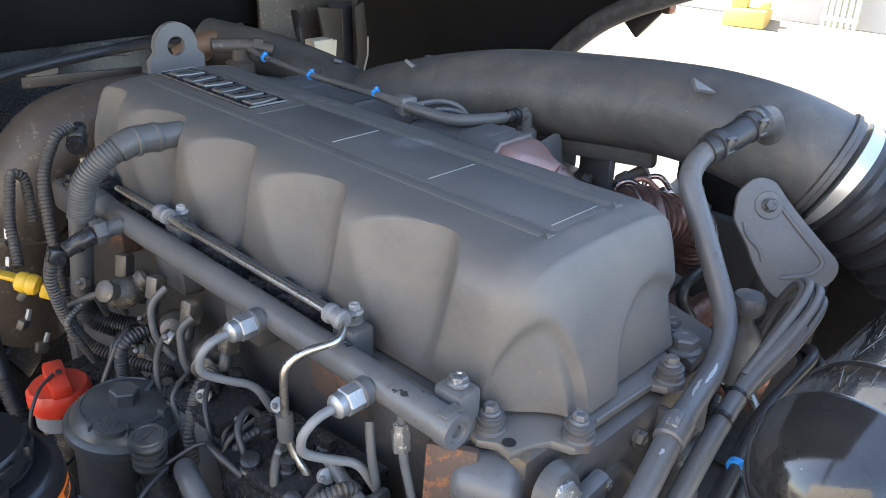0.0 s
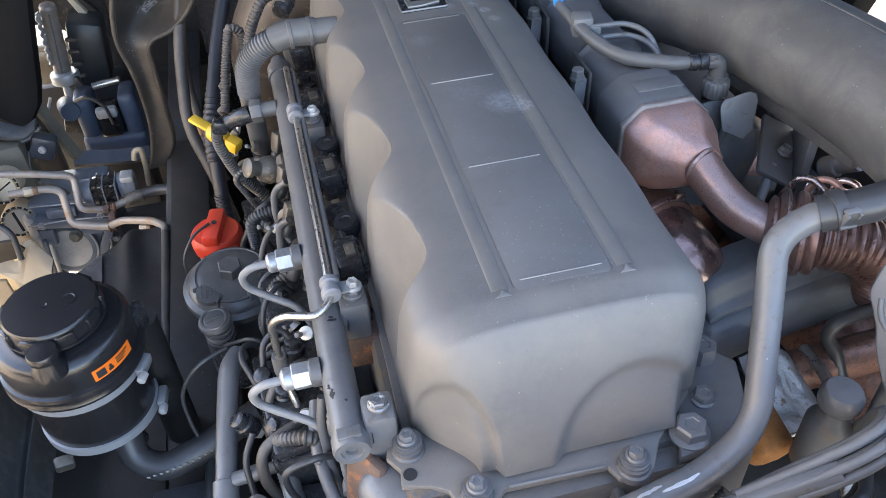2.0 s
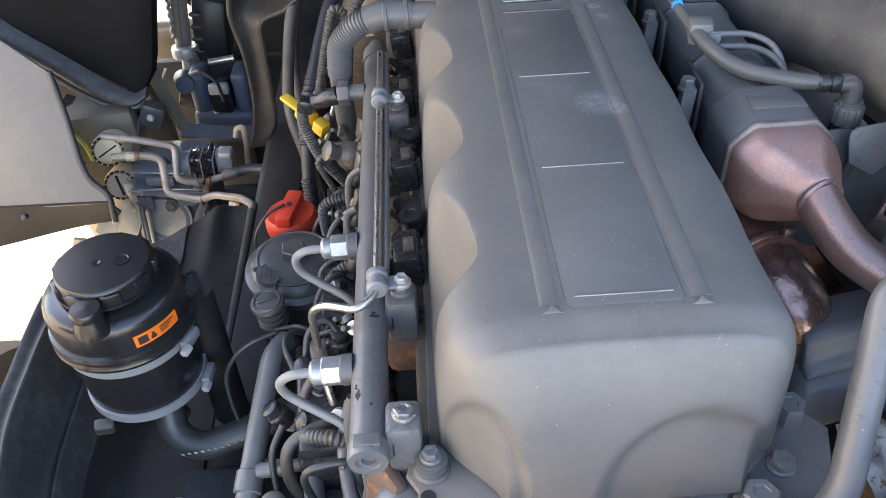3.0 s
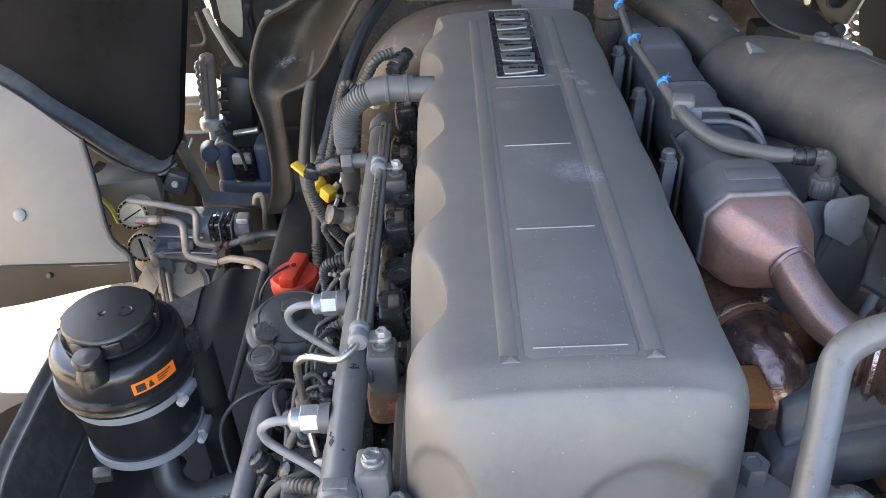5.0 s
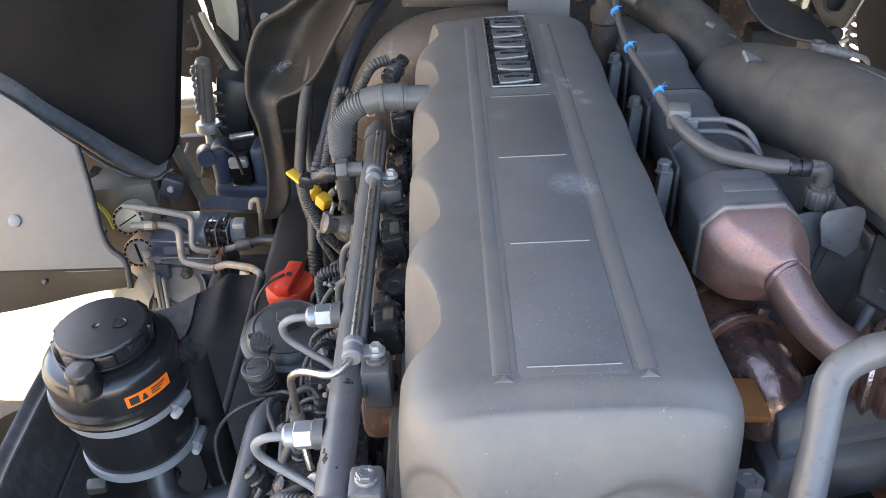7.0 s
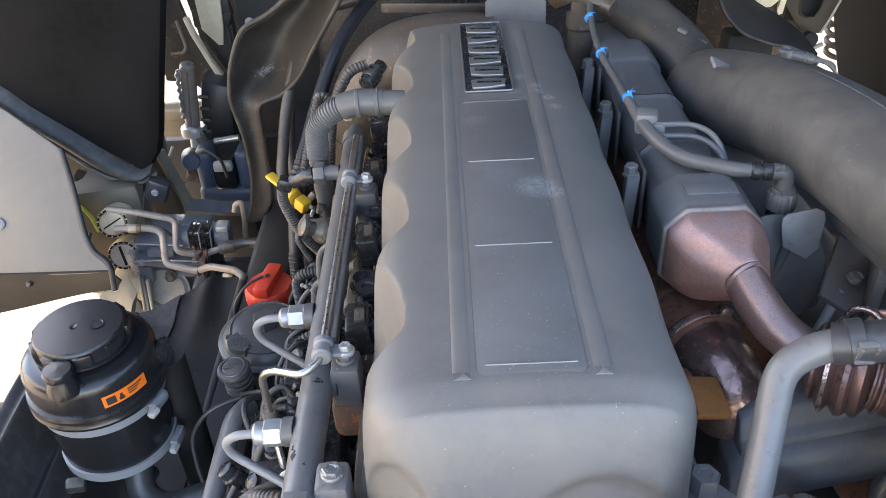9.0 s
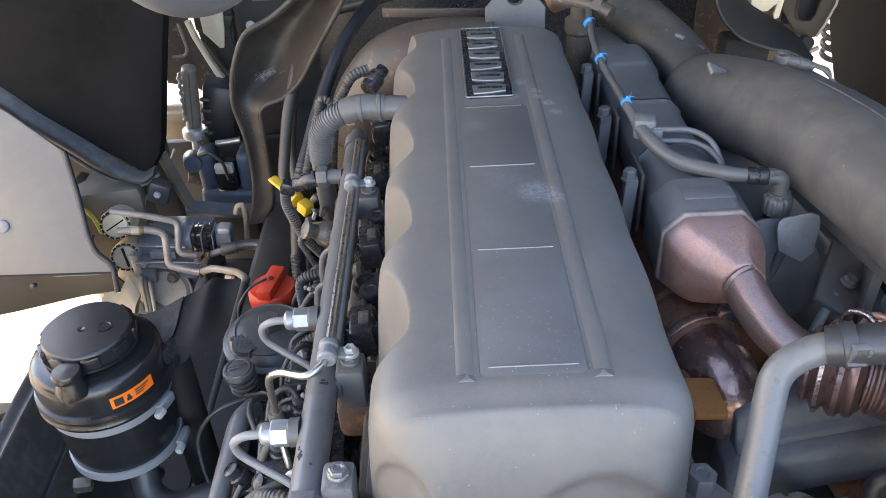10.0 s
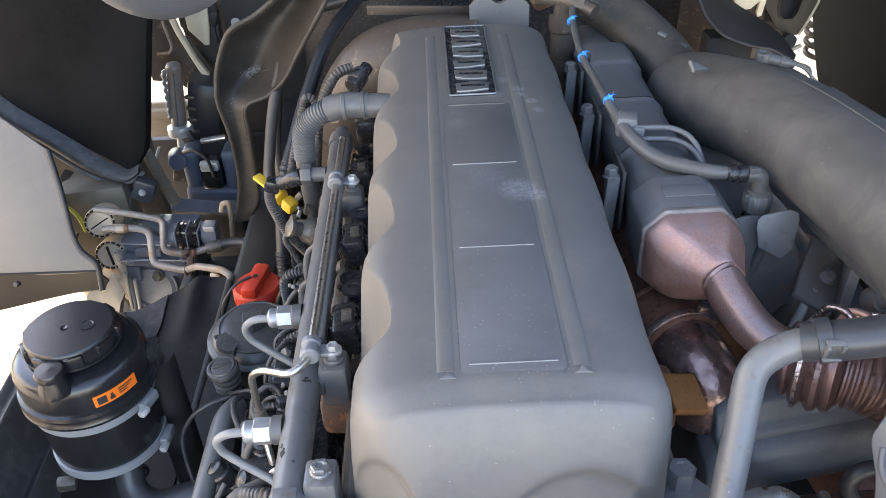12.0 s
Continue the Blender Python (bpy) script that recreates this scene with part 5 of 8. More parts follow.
# ---- exhaust side ----
eg = thing("exhaust_gas_cooler", (0.235, 0.55, 1.2), "grey exhaust gas cooler with a heat-tinted outlet cone", "cooler")
def egr_ring(y, w, z0, z1, ch, cx=0.232):
    return [(cx - w, y, z0 + ch), (cx - w, y, z1 - ch), (cx - w + ch, y, z1), (cx + w - ch, y, z1), (cx + w, y, z1 - ch), (cx + w, y, z0 + ch), (cx + w - ch, y, z0), (cx - w + ch, y, z0)]
def loft(rings, caps=True):
    bm = bmesh.new()
    R = [[bm.verts.new(p) for p in ring] for ring in rings]
    n = len(R[0])
    for a, b in zip(R, R[1:]):
        for k in range(n):
            bm.faces.new((a[k], a[(k + 1) % n], b[(k + 1) % n], b[k]))
    if caps:
        bm.faces.new(R[0][::-1])
        bm.faces.new(R[-1])
    return bm
def soft(bm, off=0.004):
    bmesh.ops.recalc_face_normals(bm, faces=bm.faces)
    es = [e for e in bm.edges if len(e.link_faces) == 2 and e.calc_face_angle(0) > 0.3]
    bmesh.ops.bevel(bm, geom=es, offset=off, segments=2, affect='EDGES', profile=0.5)
    return bm
secs = [(0.270, 0.053, 1.308, 1.414, 0.022), (0.285, 0.0555, 1.304, 1.417, 0.024), (0.345, 0.0555, 1.306, 1.417, 0.024), (0.352, 0.050, 1.312, 1.406, 0.022),
        (0.44, 0.047, 1.318, 1.404, 0.02), (0.446, 0.049, 1.316, 1.408, 0.02), (0.452, 0.047, 1.318, 1.404, 0.02), (0.58, 0.047, 1.318, 1.402, 0.02), (0.586, 0.049, 1.316, 1.406, 0.02), (0.592, 0.047, 1.318, 1.402, 0.02),
        (0.72, 0.047, 1.318, 1.400, 0.02), (0.726, 0.050, 1.316, 1.404, 0.02), (0.80, 0.050, 1.316, 1.404, 0.02), (0.83, 0.04, 1.32, 1.39, 0.02), (0.95, 0.04, 1.32, 1.38, 0.02)]
part("body", soft(loft([egr_ring(y, w, a, b, c) for y, w, a, b, c in secs]), 0.0055), M_EGR, eg)
part("raised_pad", box((0.060, 0.026, 0.006), (0.236, 0.308, 1.4155), bevel=0.0028), M_EGR, eg)
for y in (0.40, 0.56, 0.71):
    part("side_plate", box((0.005, 0.062, 0.085), (0.176, y, 1.365), bevel=0.0018), M_CHASSIS, eg)
part("end_seam", soft(loft([egr_ring(0.274, 0.0565, 1.304, 1.417, 0.024), egr_ring(0.266, 0.0565, 1.304, 1.417, 0.024)]), 0.002), M_FLANGE, eg, "pale crimped flange edge")
cone = loft([egr_ring(0.267, 0.0540, 1.307, 1.4145, 0.022), egr_ring(0.252, 0.0535, 1.309, 1.412, 0.022, 0.233), egr_ring(0.236, 0.0500, 1.313, 1.407, 0.024, 0.236), egr_ring(0.220, 0.0400, 1.323, 1.399, 0.026, 0.242), egr_ring(0.208, 0.0300, 1.336, 1.393, 0.020, 0.248), egr_ring(0.200, 0.0250, 1.343, 1.389, 0.0150, 0.252)])
part("cone", soft(cone, 0.005), M_HEAT, eg, "pinkish heat-tinted steel cone")
op = part("outlet_pipe", tube([(0.250, 0.209, 1.367), (0.258, 0.187, 1.352), (0.278, 0.158, 1.328), (0.318, 0.126, 1.312)], 0.0228, 0.03, 28, 8), M_HEAT2, eg, "blue-brown heat-tinted steel pipe")
part("weld", lathe([(0.0225, -0.003), (0.0245, 0.0), (0.0225, 0.003)], (0.2515, 0.204, 1.3665), (0.35, -0.9, -0.15), 28), M_HEAT2, op)
ex = thing("exhaust_coupling", (0.34, 0.1, 1.2), "rusty heat-tinted exhaust coupling with clamp rings and bellows", "exhaust coupling")
part("clamp_body", lathe([(0.023, -0.004), (0.036, 0.0), (0.0405, 0.003), (0.0405, 0.006), (0.037, 0.009), (0.0445, 0.012), (0.0485, 0.015), (0.0485, 0.019), (0.0445, 0.022), (0.041, 0.024), (0.0465, 0.028), (0.0495, 0.032), (0.0485, 0.037), (0.043, 0.041), (0.046, 0.045), (0.046, 0.050), (0.036, 0.056)], (0.306, 0.132, 1.313), (0.84, -0.52, 0.05), 48), M_COPPER, ex)
part("clamp_band", lathe([(0.0488, 0.0145), (0.0505, 0.0150), (0.0505, 0.0190), (0.0488, 0.0195)], (0.306, 0.132, 1.313), (0.84, -0.52, 0.05), 48), M_FOILDARK, ex, "shiny clamp band")
for k in range(3):
    part("strap", tube([(0.352 + 0.016 * k, 0.178 - 0.014 * k, 1.318), (0.360 + 0.018 * k, 0.172 - 0.012 * k, 1.346 + 0.004 * k), (0.372 + 0.018 * k, 0.160 - 0.014 * k, 1.351 + 0.003 * k), (0.384 + 0.016 * k, 0.142 - 0.012 * k, 1.338)], 0.0042, 0.012, 10), M_HEAT if k % 2 else M_FOILDARK, ex)
part("bellows", corrugated([(0.345, 0.108, 1.314), (0.385, 0.088, 1.312), (0.428, 0.080, 1.288), (0.455, 0.078, 1.22)], 0.036, 0.0085, 0.11, 0.03, 32), M_COPPER, ex)
mf = thing("exhaust_manifold", (0.22, 0.3, 1.1), "rusty cast exhaust manifold below the gas cooler", "exhaust manifold")
part("log", tube([(0.215, 0.95, 1.24), (0.215, 0.30, 1.245), (0.22, 0.25, 1.245)], 0.048, 0.03, 28), M_HEATD, mf)
part("collar", tube([(0.217, 0.28, 1.246), (0.228, 0.225, 1.245)], 0.050, 0.02, 28), M_HEATD, mf)
part("sleeve", tube([(0.228, 0.235, 1.245), (0.238, 0.200, 1.243), (0.250, 0.178, 1.225), (0.255, 0.172, 1.19)], 0.044, 0.05, 32), M_PINKRUST, mf, "crumpled heat-stained pressed steel sleeve")
for y, x, r in ((0.290, 0.2165, 0.0510), (0.232, 0.2265, 0.0525)):
    part("band", lathe([(r - 0.006, -0.006), (r - 0.001, -0.005), (r, -0.002), (r, 0.002), (r - 0.001, 0.005), (r - 0.006, 0.006)], (x, y, 1.2455), (0.2, -1, 0), 40), M_FOILDARK if y < 0.25 else M_HEATD, mf, "shiny heat-stained band" if y < 0.25 else "")
part("lug", box((0.016, 0.012, 0.02), (0.250, 0.238, 1.290), (0, 20, 10), 0.003), M_FOILDARK, mf)
part("gasket", box((0.040, 0.052, 0.012), (0.205, 0.134, 1.261), (8, 10, 6), 0.004), M_RUST, mf, "orange rusted shield")
for k in range(4):
    part("runner", box((0.07, 0.06, 0.06), (0.165, 0.15 + 0.17 * k, 1.24), bevel=0.012), M_HEATD, mf)
fo = thing("heat_shield", (0.235, 0.0, 1.1), "silver foil heat shield wrapped round an orange pad", "heat shield")
def shield_point(u, v):
    a = radians(-35 + 150 * u)
    r = 0.046 + 0.004 * noise.noise(Vector((u * 5, v * 5, 2.0))) - 0.010 * v * v
    return (0.275 + 0.062 * math.sin(a) * (0.75 + 0.25 * v), 0.045 - 0.095 * v + 0.006 * noise.noise(Vector((u * 7, v * 3, 8.0))), 1.165 + r * math.cos(a) - 0.03 * v)
part("foil", thicken(grid_surface(shield_point, 28, 20), 0.0025), M_FOIL, fo)
part("foil_edge", sweep([shield_point(k / 28, 1.0) for k in range(29)], 0.0022, 8), M_ALU, fo)
part("pad", box((0.050, 0.075, 0.045), (0.236, -0.030, 1.172), (18, 8, 10), 0.014, seg=3), M_RUST, fo, "orange insulation pad")
part("pipe", tube([(0.30, 0.05, 1.14), (0.35, 0.045, 1.150), (0.46, 0.045, 1.155)], 0.026, 0.03, 20), M_HEATD, fo)
be = thing("cable_channel", (0.36, 0.12, 1.15), "black plastic channel across the engine's side", "channel")
def channel_ring(x, rows, inset=0.0):
    """One cross section of the channel; it climbs a little towards the fender."""
    dy, dz = 0.10 * (x - 0.32), 0.10 * (x - 0.32) - 0.5 * max(0.0, 0.30 - x) ** 1.5
    return [(x, y + dy, z + dz - inset) for y, z in rows]
rows_ = [(0.185, 1.250), (0.142, 1.254), (0.132, 1.249), (0.124, 1.226), (0.112, 1.220), (0.112, 1.195), (0.185, 1.19)]
part("upper", soft(loft([channel_ring(x, rows_, 0.004 if x < 0.25 else 0.0) for x in (0.243, 0.256, 0.30, 0.34, 0.40, 0.62)]), 0.003), M_BEAM, be)
rows_ = [(0.150, 1.212), (0.112, 1.213), (0.101, 1.207), (0.095, 1.196), (0.090, 1.152), (0.150, 1.150)]
part("lower", soft(loft([channel_ring(x, rows_, 0.010 if x < 0.235 else 0.0) for x in (0.230, 0.242, 0.29, 0.34, 0.40, 0.62)]), 0.003), M_BEAM, be)
solo("cable", tube([(0.46, 0.05, 1.232), (0.40, 0.05, 1.229), (0.370, 0.049, 1.222), (0.361, 0.046, 1.203), (0.376, 0.04, 1.180), (0.385, 0.01, 1.13), (0.36, -0.07, 1.08)], 0.0088, 0.03, 14), M_RUBBER, (0.345, -0.1, 1.08), "black cable hanging beside the exhaust", "cable", "cables at the exhaust")
solo("cable", tube([(0.35, 0.06, 1.17), (0.345, 0.0, 1.18), (0.335, -0.07, 1.15), (0.30, -0.13, 1.10)], 0.007, 0.03, 14), M_STEEL, (0.3, -0.13, 1.1), "thin metal-sheathed line beside the exhaust", "cable", "cables at the exhaust")

# harness over the cooler
hn = thing("cooler_harness", (0.2, 0.5, 1.42), "grey sleeved cable harness on the cooler with blue ties", "harness")
hpath = resample(round_path([(0.195, 0.90, 1.452), (0.176, 0.80, 1.446), (0.168, 0.66, 1.442), (0.178, 0.50, 1.440), (0.190, 0.42, 1.430), (0.215, 0.375, 1.420), (0.275, 0.338, 1.421), (0.300, 0.333, 1.422)], 0.05, 8), 0.006)
part("sleeve", sweep(hpath, lambda i: 0.0052 + 0.0008 * noise.noise(Vector((i * 0.4, 1, 0))) + 0.0042 * smoothstep(0.55, 0.80, i / len(hpath)) - 0.0020 * smoothstep(0.93, 1.0, i / len(hpath)), 18), M_GREYHOSE, hn)
for k in range(3):
    part("strap_end", box((0.002, 0.003, 0.016), (0.183 - 0.006 * k, 0.51 + 0.13 * k, 1.446), (20, 30 - 40 * k, 20), 0.0005), M_CONDUIT, hn)
part("plug_collar", lathe([(0.0080, -0.004), (0.0105, -0.002), (0.0105, 0.006), (0.0088, 0.0065), (0.0088, 0.009), (0.0108, 0.0095), (0.0108, 0.018), (0.0098, 0.02)], (0.293, 0.334, 1.4215), (0.97, -0.2, 0.02), 24), M_PLASTIC, hn)
part("elbow_body", tube([(0.308, 0.331, 1.422), (0.328, 0.327, 1.422), (0.329, 0.327, 1.398)], 0.0096, 0.010, 20), M_GREYHOSE, hn)
for d in (0.0, 0.006):
    part("elbow_lug", box((0.006, 0.003, 0.008), (0.314 + d, 0.322, 1.430), (0, 0, -12), 0.001), M_GREYHOSE, hn)
part("knurled_nut", lathe([(0.0150, 0), (0.0162, 0.002), (0.0162, 0.020), (0.0148, 0.022), (0.0125, 0.023), (0.0125, 0.028)], (0.329, 0.327, 1.374), (0, 0, 1), 112, wave=lambda a: 1 + 0.055 * (1 if math.sin(14 * a) > 0 else 0)), M_GREYHOSE, hn)
for k in range(3):
    part("plug_ring", lathe([(0.010, 0), (0.0145, 0.001), (0.0145, 0.005), (0.010, 0.006)], (0.329, 0.327, 1.366 - 0.009 * k), (0, 0, 1), 24), M_PLASTIC, hn)
for (x, y, z) in ((0.1785, 0.503, 1.441), (0.169, 0.652, 1.442), (0.174, 0.79, 1.446), (0.192, 0.885, 1.452)):
    t_ = thing("blue_tie", (x, y, z - 0.012), "bright blue cable tie round the harness", "cable tie", "blue ties")
    part("loop", lathe([(0.0058, -0.0024), (0.0072, -0.0024), (0.0072, 0.0024), (0.0058, 0.0024)], (x, y, z), (0.05, 1, 0.02), 18), M_BLUE, t_)
    part("lock", box((0.005, 0.006, 0.0045), (x + 0.002, y, z + 0.0075), (0, 15, 20), 0.0012), M_BLUE, t_)
    part("tail", box((0.009, 0.0035, 0.0016), (x + 0.0075, y + 0.004, z + 0.0075), (0, 20, 35), 0.0006), M_BLUE, t_)
for (y, h) in ((0.374, 0.060), (0.548, 0.06), (0.70, 0.055)):
    s = thing("cooler_stud", (0.160, y, 1.36), "grey stud post with a hexagon tip beside the cooler", "stud", "cooler studs")
    part("post", box((0.016, 0.015, 0.105), (0.160, y, 1.350), (0, 3, 0), 0.002), M_PAINT, s)
    part("tip", lathe([(0.0105, 0), (0.0105, 0.003), (0.0085, 0.004), (0.0085, 0.013), (0.007, 0.0145), (0.0, 0.0145)], (0.160, y, 1.400), (0, 0, 1), 6), M_GREYHOSE, s)
vb = thing("vacuum_block", (0.19, 0.44, 1.40), "grey metal block with two thin pipes on the cooler", "valve block")
part("block", box((0.028, 0.028, 0.028), (0.193, 0.452, 1.432), (0, 0, -12), 0.005), M_WORN2, vb)
part("tongue", box((0.018, 0.010, 0.024), (0.204, 0.436, 1.424), (0, 0, -12), 0.003), M_WORN2, vb)
for dz, dy in ((0.006, 0.0), (-0.004, -0.012)):
    part("thin_pipe", tube([(0.20, 0.437 + dy, 1.428 + dz), (0.25, 0.437 + dy, 1.426 + dz), (0.272, 0.415 + dy, 1.42 + dz), (0.285, 0.385 + dy, 1.39)], 0.0038, 0.02, 12), M_PAINT, vb)

# flaps and bracket beside the cooler
fp = thing("deflector_plate", (0.30, 0.28, 1.25), "dark grey rounded deflector plates beside the cooler", "plate")
ov = [(0.062 * math.cos(2 * math.pi * k / 28), 0.075 * math.sin(2 * math.pi * k / 28)) for k in range(28)]
part("disc", plate(ov, 0.004, pose(0.322, 0.30, 1.300, 78, 0, -8), 0.001), M_PAINTD, fp)
part("tab", plate([(-0.020, 0.026), (0.016, 0.034), (0.026, 0.030), (0.029, 0.020), (0.024, -0.022), (0.010, -0.036), (-0.022, -0.020), (-0.027, 0.010), (-0.026, 0.020)], 0.004, pose(0.340, 0.285, 1.366, 72, 0, -6) @ Matrix.Scale(0.86, 4), 0.001), M_PAINT, fp)
part("arm", tube([(0.336, 0.295, 1.350), (0.332, 0.30, 1.32), (0.326, 0.30, 1.29)], 0.006, 0.02, 10), M_PAINTD, fp)
rb = thing("support_bracket", (0.40, 0.25, 1.2), "dark steel support bracket with a strut behind the coupling", "bracket")
part("plate", box((0.05, 0.10, 0.008), (0.400, 0.27, 1.31), (15, 25, -25), 0.003), M_PAINTD, rb)
part("upright", box((0.012, 0.09, 0.15), (0.425, 0.255, 1.285), (0, 0, -25), 0.003), M_PAINTD, rb)
part("sensor_block", box((0.03, 0.035, 0.05), (0.44, 0.33, 1.335), (0, 0, -20), 0.005), M_PAINTD, rb)
part("pipe_stub", lathe([(0.012, 0), (0.014, 0.004), (0.014, 0.02), (0.011, 0.022), (0.011, 0.05)], (0.43, 0.215, 1.315), (0.3, -0.6, 0.5), 16), M_PAINTD, rb)
part("strut", tube([(0.385, 0.25, 1.305), (0.352, 0.215, 1.275)], 0.006, 0.01, 12), M_GREYPIPE, rb)
bolt((0.40, 0.255, 1.317), (0.2, -0.3, 1), 0.014, rb, M_PAINTD)

# ---- intake duct ----
du = thing("intake_duct", (0.4, 0.25, 1.33), "large dark grey plastic air intake duct with a silver band clamp", "intake duct")
DP = [(0.338, 0.735, 1.334), (0.360, 0.64, 1.372), (0.396, 0.45, 1.421), (0.419, 0.25, 1.443), (0.430, 0.08, 1.450), (0.450, -0.06, 1.420), (0.50, -0.16, 1.35), (0.56, -0.25, 1.25)]
dp = [Vector(spline(DP, k / 90)) for k in range(91)]
n1 = 66
part("duct", sweep(dp[:n1 + 1], lambda i: 0.046 + 0.021 * math.sin(min(1.0, i / 9) * math.pi / 2) + 0.009 * smoothstep(44, 66, i), 44), M_DUCT, du)
ax = (dp[n1 + 1] - dp[n1 - 1]).normalized()
part("end_ring", lathe([(0.076, -0.012), (0.080, -0.010), (0.080, -0.004), (0.076, -0.002), (0.076, 0.004)], dp[n1], ax, 44), M_DUCT, du)
part("band_clamp", lathe([(0.0775, -0.010), (0.0792, -0.009), (0.0792, 0.009), (0.0775, 0.010)], dp[n1 + 2], ax, 44), M_ALUB, du, "silver metal band clamp")
part("clamp_bolt", box((0.02, 0.016, 0.014), dp[n1 + 2] + Vector((0.03, 0.03, 0.072)), (20, 30, 20), 0.004), M_ALUB, du)
part("bellows", corrugated([tuple(p) for p in dp[n1 + 2:]] + [(0.60, -0.34, 1.13)], 0.080, 0.030, 0.10, 0.05, 40), M_RUBBER, du, "black rubber bellows")
part("branch", tube([(0.300, -0.030, 1.493), (0.345, -0.030, 1.492), (0.39, -0.02, 1.46)], 0.0195, 0.02, 28), M_DUCT, du)
for (x, y, z, s, tz) in ((0.318, 0.568, 1.450, 0.016, 20), (0.365, 0.068, 1.503, 0.018, -30)):
    part("fin", plate([(-s, -s * 0.5), (s, 0.0), (-s, s * 0.7)], 0.006, pose(x, y, z, 30, 20, tz), 0.001), M_WORN2, du, "small moulded fin")
part("seam", sweep([p + Vector((0.0, 0.0, 0.0665)) for p in dp[18:46]], 0.0022, 8), M_DUCT, du)
part("lower_lip", box((0.022, 0.30, 0.045), (0.404, 0.30, 1.372), (-4, 0, 6), 0.008), M_DUCT, du)
fd = thing("front_duct_hose", (0.28, 0.95, 1.3), "dark ribbed hose joining the intake duct at the far end", "hose")
part("hose", tube([(0.350, 0.715, 1.350), (0.330, 0.80, 1.380), (0.270, 0.93, 1.415), (0.225, 1.06, 1.425)], 0.046, 0.06, 28), M_DUSTYRUBBER, fd)
for x, y, z in ((0.322, 0.775, 1.4235), (0.352, 0.760, 1.4085)):
    part("worn_rib", box((0.016, 0.010, 0.006), (x, y, z), (0, 18, -32), 0.002), M_WORN2, fd)
dc = thing("duct_sensor", (0.46, 0.65, 1.42), "grey plug sensor with leads on the duct", "sensor")
part("cap", lathe([(0.0095, -0.012), (0.0108, -0.010), (0.0108, 0.008), (0.0098, 0.0095), (0.0055, 0.0095), (0.0045, 0.0065), (0.0, 0.0065)], (0.441, 0.652, 1.428), (0, -0.1, 1), 20), M_GREYHOSE, dc)
part("body", lathe([(0.0085, 0.0), (0.0088, 0.018), (0.0100, 0.019), (0.0100, 0.023), (0.0088, 0.024), (0.0088, 0.034), (0.0065, 0.036), (0.0065, 0.044)], (0.448, 0.652, 1.427), (0.96, -0.05, -0.25), 18), M_GREYHOSE, dc)
part("foot", soft(loft([[(0.428, 0.63, 1.422), (0.428, 0.67, 1.422), (0.428, 0.67, 1.405), (0.428, 0.63, 1.405)], [(0.478, 0.63, 1.413), (0.478, 0.67, 1.413), (0.478, 0.67, 1.385), (0.478, 0.63, 1.385)], [(0.520, 0.63, 1.392), (0.520, 0.66, 1.392), (0.520, 0.66, 1.36), (0.520, 0.63, 1.36)]]), 0.003), M_GREYHOSE, dc, "grey moulded foot")
for k in range(3):
    part("lead", tube([(0.488, 0.648, 1.417 + 0.002 * k), (0.505 + 0.005 * k, 0.645, 1.412), (0.522 - 0.003 * k, 0.638, 1.394), (0.545, 0.63, 1.378)], 0.0022, 0.012, 8), M_DUSTYMETAL, dc)
part("second_plug", lathe([(0.005, 0), (0.0085, 0.002), (0.0085, 0.012), (0.0065, 0.013), (0.0065, 0.017), (0.009, 0.018), (0.009, 0.028), (0.006, 0.03)], (0.545, 0.63, 1.378), (0.85, -0.1, -0.5), 16), M_GREYHOSE, dc)

hs = thing("heat_plate", (0.32, -0.05, 1.25), "grey pressed metal cover plate with a bolt and folded rim", "cover plate")
hp = [(-0.058, 0.053), (-0.038, 0.073), (-0.0145, 0.0705), (0.007, 0.040), (0.0376, 0.005), (0.0646, -0.025), (0.061, -0.042), (0.0376, -0.062), (-0.001, -0.074), (-0.021, -0.060), (-0.040, -0.025), (-0.045, -0.008), (-0.062, 0.022)]
HM = Matrix.Translation((0.351, -0.080, 1.344)) @ Matrix.Scale(1.084, 4) @ Matrix(((0.691, 0.309, -0.653, 0), (-0.722, 0.296, -0.625, 0), (0, 0.903, 0.428, 0), (0, 0, 0, 1)))
hp = [tuple(p[:2]) for p in round_path([((hp[-1][0] + hp[0][0]) / 2, (hp[-1][1] + hp[0][1]) / 2, 0)] + [(x, y, 0) for x, y in hp] + [((hp[-1][0] + hp[0][0]) / 2, (hp[-1][1] + hp[0][1]) / 2, 0)], 0.016, 4)[:-1]]
part("plate", plate(hp, 0.008, HM, 0.0035), M_WORN2, hs)
part("bead", tube([tuple(HM @ Vector(p)) for p in ((-0.014, 0.046, 0.007), (0.014, 0.012, 0.008), (0.046, -0.025, 0.008), (0.030, -0.040, 0.008), (-0.006, -0.044, 0.007))], 0.0032, 0.012, 10), M_WORN2, hs)
part("bead", tube([tuple(HM @ Vector(p)) for p in ((-0.050, 0.020, 0.007), (-0.046, 0.004, 0.008), (-0.030, -0.012, 0.008), (-0.027, -0.026, 0.007))], 0.0030, 0.010, 10), M_WORN2, hs)
part("dish", lathe([(0.019, -0.001), (0.017, 0.002), (0.012, 0.0024), (0.0, 0.0024)], tuple(HM @ Vector((-0.0218, 0.0396, 0.008))), tuple(HM.to_3x3() @ Vector((0, 0, 1))), 24), M_WORN2, hs)
bolt(tuple(HM @ Vector((-0.0218, 0.0396, 0.010))), tuple(HM.to_3x3() @ Vector((0, 0, 1))), 0.014, hs, M_PAINT)
